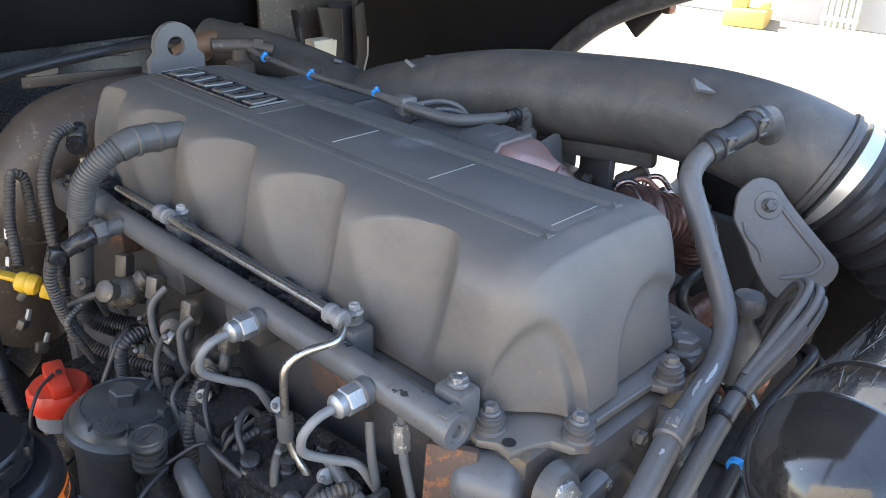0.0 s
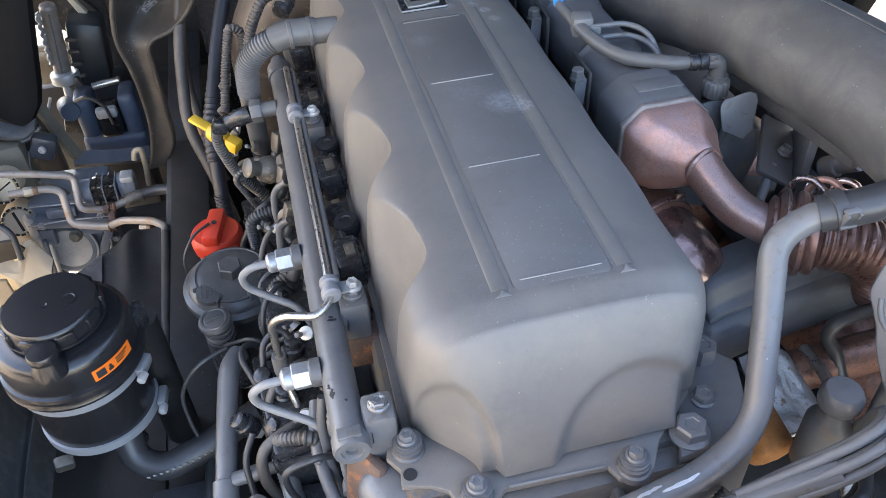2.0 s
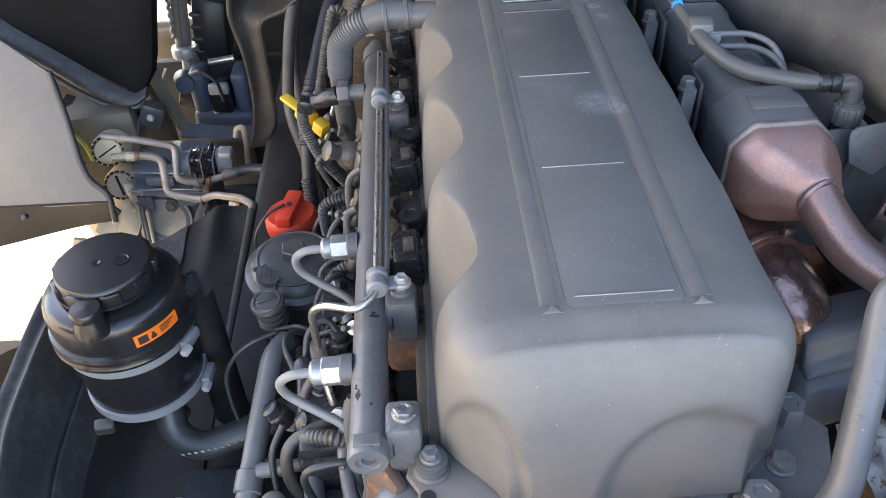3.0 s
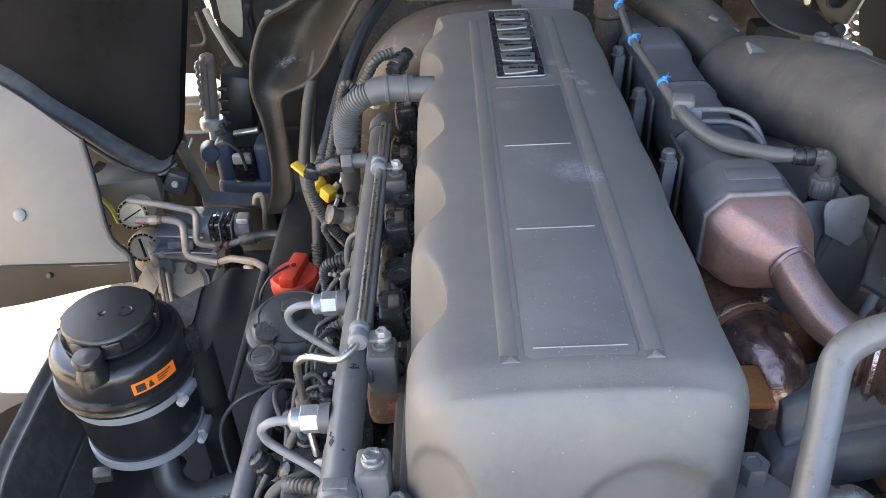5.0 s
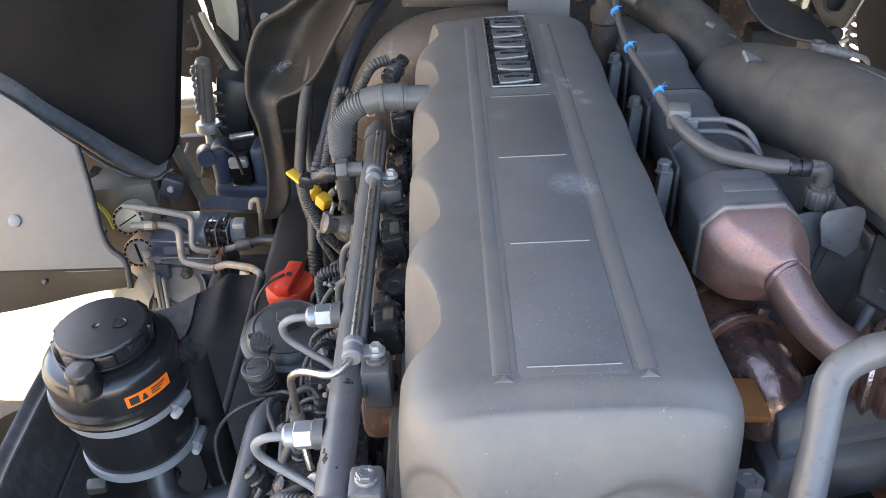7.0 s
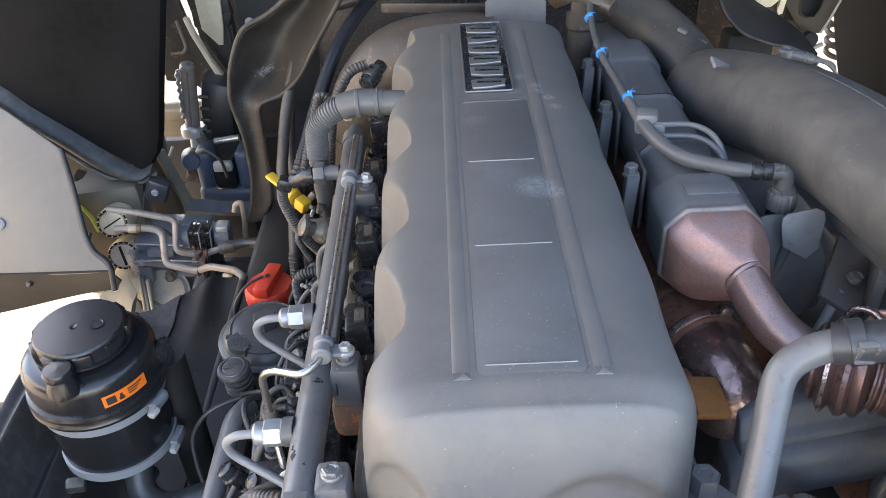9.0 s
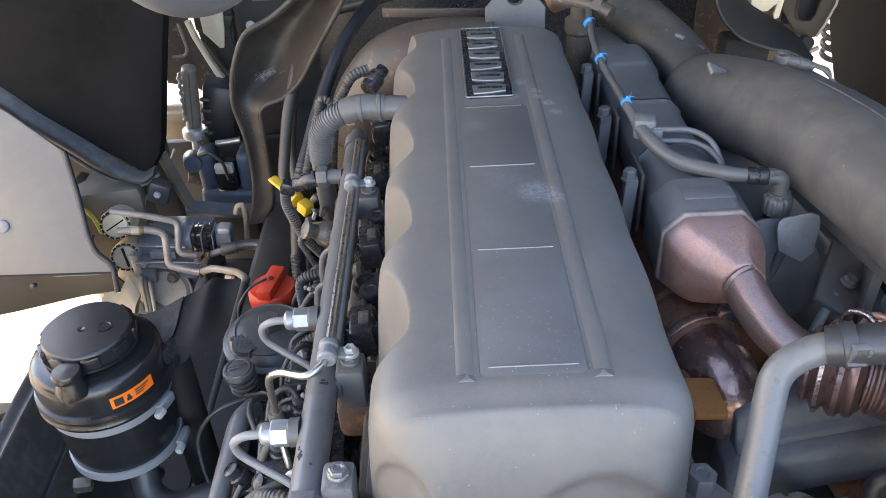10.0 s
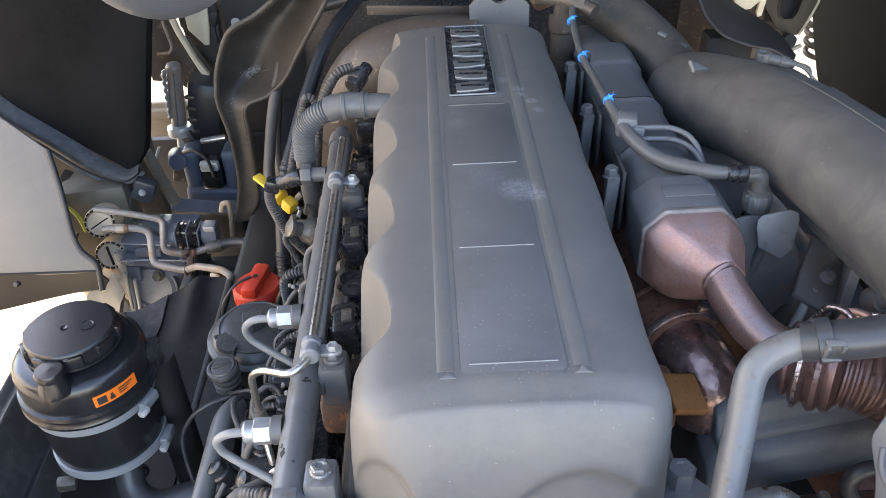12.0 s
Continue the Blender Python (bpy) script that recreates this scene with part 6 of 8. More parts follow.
part("stay", tube([tuple(HM @ Vector((-0.02, -0.04, 0.0))), (0.37, -0.05, 1.24), (0.37, -0.05, 1.12)], 0.010, 0.03, 12), M_PAINTD, hs)
mc = thing("mount_cap", (0.27, -0.09, 1.2), "dark grey mount with a domed cap nut", "mount")
part("base", lathe([(0.024, 1.18), (0.024, 1.245), (0.017, 1.255), (0.012, 1.262), (0.012, 1.28)], (0.268, -0.085, 0), seg=24), M_PAINTD, mc)
part("cap", lathe([(0.019, 1.275), (0.021, 1.279), (0.021, 1.292), (0.017, 1.298), (0.0, 1.30)], (0.268, -0.085, 0), seg=24), M_PAINT, mc)

# glossy black canister near the walk
bc = thing("air_canister", (0.1, -0.30, 0.93), "glossy black scratched plastic canister beside the pipes", "canister")
part("shell", lathe([(0.0, -0.070), (0.022, -0.066), (0.044, -0.054), (0.060, -0.035), (0.068, -0.014), (0.070, 0.0), (0.0725, 0.004), (0.0725, 0.010), (0.070, 0.014), (0.070, 0.46), (0.06, 0.47)], (-0.057, -0.304, 1.342), (0.995, -0.055, 0.081), 64), M_GLOSS, bc)
part("seam", lathe([(0.0705, 0.06), (0.072, 0.062), (0.072, 0.066), (0.0705, 0.068)], (-0.057, -0.304, 1.342), (0.995, -0.055, 0.081), 64), M_GLOSS, bc)
rng = random.Random(21)
scr = bmesh.new()
CM = Matrix.Translation((-0.057, -0.304, 1.342)) @ frame_of((0.995, -0.055, 0.081))
top_ = CM.to_3x3().inverted() @ Vector((-0.35, 0.45, 0.82))
mid_ = math.atan2(top_.y, top_.x)
for _ in range(260):
    a, h, ln = mid_ + rng.gauss(0, 0.45), rng.uniform(0.02, 0.40), rng.choice((0.002, 0.004, 0.01, 0.03, 0.06))
    w, skew = rng.uniform(0.0002, 0.0009) / 0.07, rng.gauss(0.1, 0.25)
    q = [CM @ Vector((0.0703 * math.cos(b), 0.0703 * math.sin(b), c)) for b, c in ((a, h), (a + w, h), (a + w + skew * ln / 0.07, h + ln), (a + skew * ln / 0.07, h + ln))]
    scr.faces.new([scr.verts.new(p) for p in q])
tagged(part("scratches", scr, M_RUB, bc), "pale scratches in the gloss", kind="stuff")
part("port", tube([(0.38, -0.328, 1.378), (0.46, -0.33, 1.37), (0.52, -0.33, 1.28)], 0.045, 0.04, 28), M_RUBBER, bc)
part("stay", box((0.04, 0.05, 0.36), (0.15, -0.315, 1.12), bevel=0.006), M_CHASSIS, bc)
part("cross_stay", box((0.34, 0.05, 0.03), (0.29, -0.30, 0.945), bevel=0.006), M_CHASSIS, bc)

# ---- chassis ----
for s, nm in ((-1, "left"), (1, "right")):
    cr = thing("chassis_rail", (s * 0.43, 0.5, 0.68), "dark steel chassis rail with bolts and scuffs", "chassis rail", "chassis rails")
    part("web", box((0.012, 4.6, 0.27), (s * 0.468, 0.4, 0.815), bevel=0.003), M_CHASSIS, cr)
    part("top_flange", box((0.075, 4.6, 0.012), (s * 0.434, 0.4, 0.945), bevel=0.003), M_SCUFF, cr)
    part("bottom_flange", box((0.075, 4.6, 0.012), (s * 0.434, 0.4, 0.685), bevel=0.003), M_CHASSIS, cr)
    for k in range(8):
        bolt((s * 0.462, -0.25 + 0.11 * k, 0.90), (-s, 0, 0), 0.019, cr, M_TAN if k % 3 == 0 else M_CHASSIS, head=0.012)
    for yy in (-1.6, 2.4):
        part("foot", box((0.3, 0.3, 0.68), (s * 0.45, yy, 0.34), bevel=0.02), M_CHASSIS, cr)
fpz = thing("frame_plate", (-0.44, 0.1, 0.95), "scuffed dark plate with two bolts on the chassis rail", "bracket")
part("plate", box((0.085, 0.42, 0.05), (-0.432, -0.02, 0.972), bevel=0.006), M_SCUFF, fpz)
for y in (0.085, 0.145):
    part("bolt_tip", lathe([(0.009, 0), (0.009, 0.010), (0.006, 0.012), (0.0, 0.012)], (-0.474, y, 0.985), (-1, 0, 0.2), 12), M_WORN, fpz)

# inner wheel arch: a black trough with a rolled lip
def arch_point(u, v):
    y = -0.75 + (1.45 + 0.10 * smoothstep(0.0, 0.8, u)) * v
    shift = 0.16 * smoothstep(0.25, -0.35, y)
    xl = -0.690 + shift
    back = smoothstep(0.38, 0.69, y)
    xl += 0.03 * smoothstep(0.46, 0.70, y)
    x = xl + (-0.468 - xl) * u
    z = 0.955 + 0.165 * (1 - smoothstep(0.05, 0.62, u)) ** 1.3 - 0.05 * smoothstep(0.05, 0.0, u)
    z += 0.024 * math.exp(-((u - 0.17) / 0.035) ** 2) + 0.022 * math.exp(-((u - 0.33) / 0.03) ** 2) - 0.018 * math.exp(-((u - 0.25) / 0.035) ** 2)
    z += (0.936 + 0.014 * smoothstep(0.93, 1.0, v) + 0.016 * math.exp(-((u - 0.64) / 0.10) ** 2) * smoothstep(0.86, 1.0, v) - z) * back
    z += 0.006 * noise.noise(Vector((x * 14, y * 9, 0)))
    return (x, y, z)
wa = thing("wheel_arch", (-0.58, 0.0, 0.93), "black plastic inner wheel arch trough with a rolled lip", "wheel arch")
part("trough", thicken(grid_surface(arch_point, 80, 80), 0.004), M_ARCH, wa)
part("edge_band", thicken(grid_surface(lambda u, v: tuple(Vector(arch_point(0.02 + 0.37 * u, v)) + Vector((0, 0, 0.0045))), 40, 80), 0.003), M_RUBBERG, wa, "dusty ridged rubber edge band")
part("lip", sweep([arch_point(0.012, k / 60) for k in range(61)], 0.007, 12), M_RUBBER, wa)
part("inner_wall", box((0.012, 0.80, 0.16), (-0.462, 0.22, 0.868), (0, 0, 0), 0.004), M_ARCH, wa)
part("back_wall", thicken(grid_surface(lambda u, v: tuple(Vector(arch_point(u, 1.0)) + Vector((0.0, 0.004 + 0.10 * v * v, -0.24 * v))), 24, 8), 0.004), M_ARCH, wa)
part("liner", box((0.075, 0.95, 0.010), (-0.425, 0.60, 0.957), bevel=0.004), M_ARCH, wa)
part("stay", box((0.05, 0.05, 0.5), (-0.49, 0.3, 0.70), bevel=0.005), M_CHASSIS, wa)

wl_ = thing("truck_tyre", (-0.985, 0.23, 0.0), "dusty brown truck tyre with grooves on a rim", "tyre")
part("tyre", lathe([(0.30, -0.15), (0.42, -0.155), (0.47, -0.150), (0.495, -0.125), (0.50, -0.09), (0.488, -0.085), (0.488, -0.075), (0.502, -0.07), (0.502, -0.03), (0.49, -0.025), (0.49, -0.015), (0.503, -0.01), (0.503, 0.03), (0.49, 0.035), (0.49, 0.045), (0.50, 0.05), (0.498, 0.10), (0.49, 0.135), (0.46, 0.15), (0.44, 0.152), (0.435, 0.148), (0.40, 0.15), (0.395, 0.156), (0.36, 0.155), (0.30, 0.14)], (-0.985, 0.23, 0.503), (1, 0, 0), 72), M_TYRE, wl_)
for k in range(9):
    a = radians(62 + 9 * k)
    part("sidewall_mark", box((0.004, 0.020 if k % 3 else 0.032, 0.045), (-0.832, 0.23 + 0.425 * math.cos(a), 0.503 + 0.425 * math.sin(a)), (math.degrees(a) - 90, 0, 0), 0.0015), M_OLIVE, wl_)
part("rim", lathe([(0.30, 0.10), (0.29, 0.14), (0.27, 0.12), (0.2, 0.05), (0.1, 0.05), (0.08, 0.09), (0.0, 0.09)], (-0.985, 0.23, 0.503), (1, 0, 0), 40), M_TYRE, wl_)

ax_e = thing("axle_end", (-0.80, 0.27, 0.70), "dark axle end with a blue cap beside the tyre", "axle")
part("hub", lathe([(0.0, 0.0), (0.075, 0.002), (0.085, 0.012), (0.085, 0.05), (0.07, 0.06), (0.055, 0.085), (0.0, 0.09)], (-0.842, 0.27, 0.785), (1, 0, 0), 32), M_CHASSIS, ax_e)
part("bolt_ring", lathe([(0.060, 0.078), (0.064, 0.076), (0.064, 0.084), (0.060, 0.086)], (-0.842, 0.27, 0.785), (1, 0, 0), 32), M_WORN2, ax_e)
part("cap", box((0.014, 0.016, 0.03), (-0.752, 0.215, 0.835), (20, 0, 0), 0.004), M_BLUECAST, ax_e, "blue plastic cap")
part("fitting", box((0.02, 0.03, 0.010), (-0.755, 0.315, 0.812), (25, 0, 10), 0.003), M_ALU, ax_e)
part("line", tube([(-0.752, 0.28, 0.74), (-0.725, 0.20, 0.84), (-0.712, 0.13, 0.88), (-0.72, 0.0, 0.86)], 0.004, 0.03, 8), M_RED, ax_e, "thin red air line")

# ---- parts under the cab beside the engine ----
fe = thing("fender_panel", (-1.0, 0.85, 0.8), "light beige-grey moulded cab side panel", "body panel")
FM = Matrix.Translation((-1.0, 0.83, 0.85)) @ pose(0, 0, 0, 60.5)
part("panel", plate([(-0.75, 0.10), (-0.045, 0.098), (0.12, 0.088), (0.232, 0.088), (0.234, 0.108), (0.200, 0.134), (0.187, 0.17), (0.172, 0.266), (0.154, 0.345), (0.06, 0.42), (-0.011, 0.47), (-0.3, 0.62), (-0.75, 0.86)], 0.012, FM, 0.004), M_CAB, fe)
part("lower_return", thicken(grid_surface(lambda u, v: tuple(FM @ Vector((-0.75 + 0.983 * u, 0.106 - 0.012 * u - (0.105 - 0.055 * smoothstep(0.6, 1.0, u)) * v, 0.012 - 0.10 * v))), 30, 8), 0.004), M_FOLD, fe, "dark grey glossy lower fold")
part("edge_seal", tube([tuple(FM @ Vector(p)) for p in ((0.236, 0.05, 0.0), (0.236, 0.108, 0.012), (0.202, 0.134, 0.012), (0.189, 0.17, 0.012), (0.174, 0.266, 0.012), (0.156, 0.345, 0.012))], 0.006, 0.02, 10), M_RUBBER, fe)
part("plug", lathe([(0.013, 0), (0.013, 0.004), (0.010, 0.006), (0, 0.006)], tuple(FM @ Vector((0.017, 0.198, 0.012))), tuple(FM.to_3x3() @ Vector((0, 0, 1))), 20), M_GREYPLASTIC, fe)
part("screw", lathe([(0.006, 0), (0.006, 0.01), (0.004, 0.012), (0, 0.012)], tuple(FM @ Vector((0.066, 0.072, 0.006))), tuple(FM.to_3x3() @ Vector((0, 0, 1))), 10), M_CHASSIS, fe)
part("stay", box((0.04, 0.04, 0.90), (-1.42, 1.02, 0.45), bevel=0.006), M_CHASSIS, fe)

fo_ = thing("sound_pad", (-0.85, 1.1, 1.0), "thick black foam sound insulation pad with a rubber edge seal", "insulation pad")
part("foam", plate([(-1.6, 1.75), (-1.6, 1.60), (-1.009, 1.276), (-0.875, 1.148), (-0.755, 1.055), (-0.735, 1.028), (-0.712, 1.050), (-0.686, 1.085), (-0.672, 1.125), (-0.636, 1.268), (-0.600, 1.404), (-0.507, 1.75)], 0.05, pose(0, 1.13, 0, 90), 0.02), M_FOAM, fo_)
SEAL_TOP = [(-1.6, 1.61), (-1.3, 1.446), (-1.006, 1.286), (-0.922, 1.205), (-0.864, 1.157), (-0.818, 1.113), (-0.774, 1.072), (-0.735, 1.050), (-0.706, 1.062)]
SEAL_LOW = [(-1.63, 1.54), (-1.33, 1.378), (-1.034, 1.213), (-0.956, 1.150), (-0.891, 1.091), (-0.838, 1.040), (-0.790, 1.014), (-0.745, 1.010), (-0.708, 1.034)]
def seal_point(u, v):
    a, c = spline(SEAL_TOP, u), spline(SEAL_LOW, u)
    return (a[0] + (c[0] - a[0]) * v, 1.085 - 0.030 * math.sin(min(v * 1.25, 1.0) * math.pi) ** 0.8 + 0.01 * v, a[1] + (c[1] - a[1]) * v)
part("seal", thicken(grid_surface(seal_point, 60, 14), 0.006), M_RUBBERG, fo_, "grey-black rubber edge seal")
part("seal_bead", sweep([seal_point(k / 60, 1.0) for k in range(61)], 0.0045, 10), M_GREYPLASTIC, fo_)

FLAP_A = [(-0.510, 0.935), (-0.493, 0.982), (-0.482, 1.049), (-0.483, 1.141), (-0.494, 1.212), (-0.491, 1.254), (-0.478, 1.302), (-0.446, 1.362), (-0.388, 1.393), (-0.322, 1.442)]
FLAP_B = [(-0.483, 0.937), (-0.450, 0.989), (-0.445, 1.075), (-0.444, 1.157), (-0.438, 1.207), (-0.390, 1.228), (-0.350, 1.263), (-0.316, 1.317), (-0.271, 1.384), (-0.222, 1.462)]
def flap_point(u, v):
    # a dished leaf above a narrow strap
    a, c = spline(FLAP_A, v), spline(FLAP_B, v)
    dish = 0.012 * smoothstep(0.0, 0.4, v) + 0.06 * smoothstep(0.42, 0.62, v)
    return (a[0] + (c[0] - a[0]) * u, 1.05 + dish * math.sin(u * math.pi) - 0.02 * (1 - v), a[1] + (c[1] - a[1]) * u)
fa = thing("rubber_flap", (-0.46, 1.05, 0.93), "dusty brown-black rubber flap hanging in a leaf shape", "flap")
part("leaf", thicken(grid_surface(flap_point, 22, 44), 0.006), M_FLAP, fa)
for e in (0.0, 1.0):
    part("edge_bead", sweep([flap_point(e, k / 44) for k in range(45)], 0.0055, 10), M_FLAP, fa)
rng = random.Random(31)
scuff = bmesh.new()
for _ in range(420):
    k = rng.random()
    streak = rng.random() < 0.75
    u, v = (0.42 + 0.46 * k + rng.gauss(0, 0.04), 0.565 + 0.105 * k + rng.gauss(0, 0.009)) if streak else (rng.uniform(0.08, 0.9), rng.uniform(0.30, 0.85))
    p = Vector(flap_point(min(max(u, 0.05), 0.95), v)) + Vector((0, -0.0072, 0.0012))
    r, ln = rng.uniform(0.0003, 0.0009), (rng.uniform(0.002, 0.010) if streak else rng.uniform(0.0005, 0.0015))
    d_ = Vector((0.78, 0.0, 0.62 + rng.gauss(0, 0.12))) * ln
    w_ = Vector((-0.6, 0.0, 0.78)) * r
    scuff.faces.new([scuff.verts.new(q) for q in (p - d_, p + w_, p + d_, p - w_)])
tagged(part("scuffs", scuff, M_WORN2, fa), "pale scuffs in the rubber", kind="stuff")
part("hanger", box((0.05, 0.05, 0.5), (-0.25, 1.09, 1.66), (0, 12, 0), 0.006), M_CHASSIS, fa)

# lamp housing with round covers, pump block and pipes
lp = thing("lamp_housing", (-0.78, 1.05, 0.7), "tan-lit lamp housing with two round slotted covers", "lamp housing")
part("case", box((0.15, 0.12, 0.30), (-0.83, 1.11, 0.87), (0, 0, 10), 0.02), M_OLIVE, lp)
for x, y, z in ((-0.792, 0.998, 0.968), (-0.792, 0.998, 0.882)):
    c = part("ring", lathe([(0.034, -0.07), (0.034, 0), (0.0325, 0.006), (0.028, 0.006), (0.028, -0.01)], (x, y, z), (0.12, -1, 0.35), 36), M_CREAMCAP, lp)
    part("cover", lathe([(0.027, -0.01), (0.027, 0.005), (0.0255, 0.008), (0.0, 0.009)], (x, y, z), (0.12, -1, 0.35), 36), M_CREAMCAP if z > 0.92 else M_PALECAP, c, "round slotted cover")
    nrm = Vector((0.12, -1, 0.35)).normalized()
    across = nrm.cross(Vector((0, 0, 1))).normalized() * -1
    rise = across.cross(nrm).normalized() * -1
    if rise.z < 0:
        rise = -rise
    mid = Vector((x, y, z))
    for q in range(16):
        aq = 2 * math.pi * q / 16
        rad = across * math.cos(aq) + rise * math.sin(aq)
        tang = rad.cross(nrm)
        part("notch", tube([tuple(mid + nrm * 0.0064 + rad * 0.0300 - tang * 0.0042), tuple(mid + nrm * 0.0064 + rad * 0.0300 + tang * 0.0042)], 0.0020, 0.001, 6), M_DARK, c)
    tilt = radians(28 if z > 0.92 else 100)
    dire = across * math.cos(tilt) + rise * math.sin(tilt)
    part("slot", tube([tuple(mid + nrm * 0.0085 - dire * 0.022), tuple(mid + nrm * 0.0085 + dire * 0.022)], 0.0016 if z > 0.92 else 0.003, 0.001, 8), M_DARK, c)
part("tab", box((0.07, 0.05, 0.05), (-0.795, 0.995, 0.812), (0, 10, 5), 0.010), M_CREAMCAP, lp)
part("neck", lathe([(0.02, 0), (0.032, 0.006), (0.032, 0.02), (0.02, 0.028)], (-0.815, 0.985, 0.745), (0.2, -1, 0.3), 24), M_TANDUSTY, lp)
part("tab", box((0.05, 0.04, 0.02), (-0.79, 0.99, 0.735), (0, -15, 5), 0.005), M_TANDUSTY, lp)
part("stay", box((0.40, 0.04, 0.05), (-0.65, 1.125, 0.735), bevel=0.004), M_CHASSIS, lp)

pb = thing("tilt_pump", (-0.68, 1.02, 0.65), "blue-grey cab tilt pump block with bolts", "pump")
part("block", box((0.155, 0.12, 0.17), (-0.69, 1.06, 0.825), (0, 0, -6), 0.012), M_BLUEGREY, pb)
part("shelf", box((0.17, 0.04, 0.022), (-0.685, 0.990, 0.868), (0, 4, -6), 0.006), M_BLUEGREY, pb)
part("round_face", lathe([(0.058, 0), (0.058, 0.008), (0.054, 0.011), (0.045, 0.011), (0.042, 0.007), (0.0, 0.006)], (-0.715, 0.992, 0.795), (-0.1, -1, 0.2), 40), M_BLUEGREY, pb)
part("worn_rim", lathe([(0.0535, 0.0108), (0.0575, 0.0108), (0.0588, 0.0095), (0.0575, 0.0088)], (-0.715, 0.992, 0.795), (-0.1, -1, 0.2), 48), M_WORN, pb, "pale worn rim")
for pts in ([(-0.772, 0.975, 0.878), (-0.70, 0.968, 0.884), (-0.602, 0.962, 0.879)], [(-0.770, 0.985, 0.905), (-0.768, 0.98, 0.80), (-0.764, 0.985, 0.745)], [(-0.640, 0.978, 0.86), (-0.628, 0.975, 0.80), (-0.655, 0.978, 0.745)], [(-0.76, 0.995, 0.912), (-0.69, 0.985, 0.912), (-0.615, 0.98, 0.908)]):
    part("worn_edge", tube(pts, 0.0016, 0.01, 6), M_WORN, pb, "pale worn edge")
for x, z, w, h in ((-0.745, 0.84, 0.03, 0.04), (-0.655, 0.845, 0.045, 0.03), (-0.70, 0.895, 0.06, 0.02)):
    part("cast_pad", box((w, 0.016, h), (x, 0.982, z), (-8, 0, -6), 0.004), M_BLUEGREY, pb)
part("gusset", box((0.02, 0.03, 0.13), (-0.64, 0.99, 0.80), (0, 28, -6), 0.005), M_BLUEGREY, pb)
bolt((-0.690, 0.972, 0.838), (-0.1, -1, 0.2), 0.020, pb, M_OLIVE, head=0.014)
bolt((-0.745, 0.975, 0.875), (-0.1, -1, 0.2), 0.012, pb, M_WORN, head=0.008)
bolt((-0.628, 0.975, 0.875), (-0.1, -1, 0.2), 0.012, pb, M_WORN, head=0.008)
part("side_ribs", box((0.02, 0.10, 0.15), (-0.765, 1.03, 0.82), (0, 0, -6), 0.004), M_ALU, pb)
va = part("valve", lathe([(0.026, -0.05), (0.026, -0.02), (0.022, -0.018), (0.022, 0.018), (0.026, 0.02), (0.026, 0.05)], (-0.592, 0.985, 0.935), (1, 0.05, 0.0), 24), M_BLUEGREY, pb)
part("valve_cap", box((0.024, 0.036, 0.050), (-0.550, 0.98, 0.938), (0, 4, 0), 0.006), M_BLUEGREY, va)
# bright block paints the highlight on the valve's shiny end
part("worn_top", box((0.026, 0.030, 0.014), (-0.550, 0.972, 0.963), (0, 4, 0), 0.004), M_ALU, va, "bright block painting the highlight on the valve's end")
part("clear_jacket", box((0.058, 0.045, 0.046), (-0.60, 0.975, 0.94), (0, 4, 0), 0.010), M_GLOSS, va, "glossy scratched black jacket")
for k in range(5):
    part("jacket_rib", box((0.0028, 0.048, 0.049), (-0.624 + 0.012 * k, 0.975, 0.941 - 0.0008 * k), (0, 4, 0), 0.001), M_GLOSS if k % 2 else M_BLUEGREY, va)
part("stay", box((0.26, 0.05, 0.06), (-0.58, 1.06, 0.765), bevel=0.008), M_CHASSIS, pb)

for k, (pts, r, m) in enumerate((
        ([(-0.775, 0.955, 1.03), (-0.72, 0.96, 1.015), (-0.646, 0.972, 0.985), (-0.649, 0.935, 0.928), (-0.60, 0.94, 0.913), (-0.556, 0.955, 0.918)], 0.0072, M_PIPEG),
        ([(-0.76, 0.93, 0.995), (-0.70, 0.945, 0.985), (-0.672, 0.950, 0.972), (-0.669, 0.915, 0.910), (-0.60, 0.90, 0.900), (-0.565, 0.88, 0.925), (-0.50, 0.835, 0.945), (-0.473, 0.796, 0.956), (-0.4725, 0.775, 0.9575)], 0.0076, M_PIPEG),
        ([(-0.4725, 0.777, 0.9575), (-0.471, 0.72, 0.958), (-0.470, 0.55, 0.955), (-0.468, 0.33, 0.950)], 0.0076, M_CHASSIS))):
    solo("hydraulic_pipe", tube(pts, r, 0.015, 16), m, pts[-1], "dark dusty straight hydraulic pipe along the rail" if m == M_CHASSIS else "grey-brown bent hydraulic pipe", "hydraulic pipe", "hydraulic pipes")
jn = thing("pipe_joint", (-0.585, 0.915, 0.89), "rusty pipe clamp joining two hydraulic pipes", "pipe clamp")
for y, z in ((0.940, 0.914), (0.899, 0.900)):
    part("clamp", lathe([(0.0080, -0.008), (0.0115, -0.008), (0.0125, -0.005), (0.0095, -0.002), (0.0095, 0.002), (0.0125, 0.005), (0.0115, 0.008), (0.0080, 0.008)], (-0.592, y, z), (1, 0.05, -0.1), 20), M_RUSTPAINT, jn)
part("clamp_web", box((0.014, 0.034, 0.012), (-0.592, 0.920, 0.908), (18, 0, 5), 0.003), M_RUSTPAINT, jn)
part("screw", lathe([(0.007, 0), (0.007, 0.012)], (-0.592, 0.905, 0.935), (0, -0.3, 1), 6), M_RUSTPAINT, jn)
solo("hook_pipe", tube([(-0.538, 1.035, 0.958), (-0.533, 1.038, 0.977), (-0.519, 1.04, 0.978), (-0.522, 1.045, 0.93), (-0.530, 1.05, 0.88)], 0.0062, 0.008, 16), M_TAN, (-0.512, 1.05, 0.88), "pale bent pipe stub like a hook", "pipe")
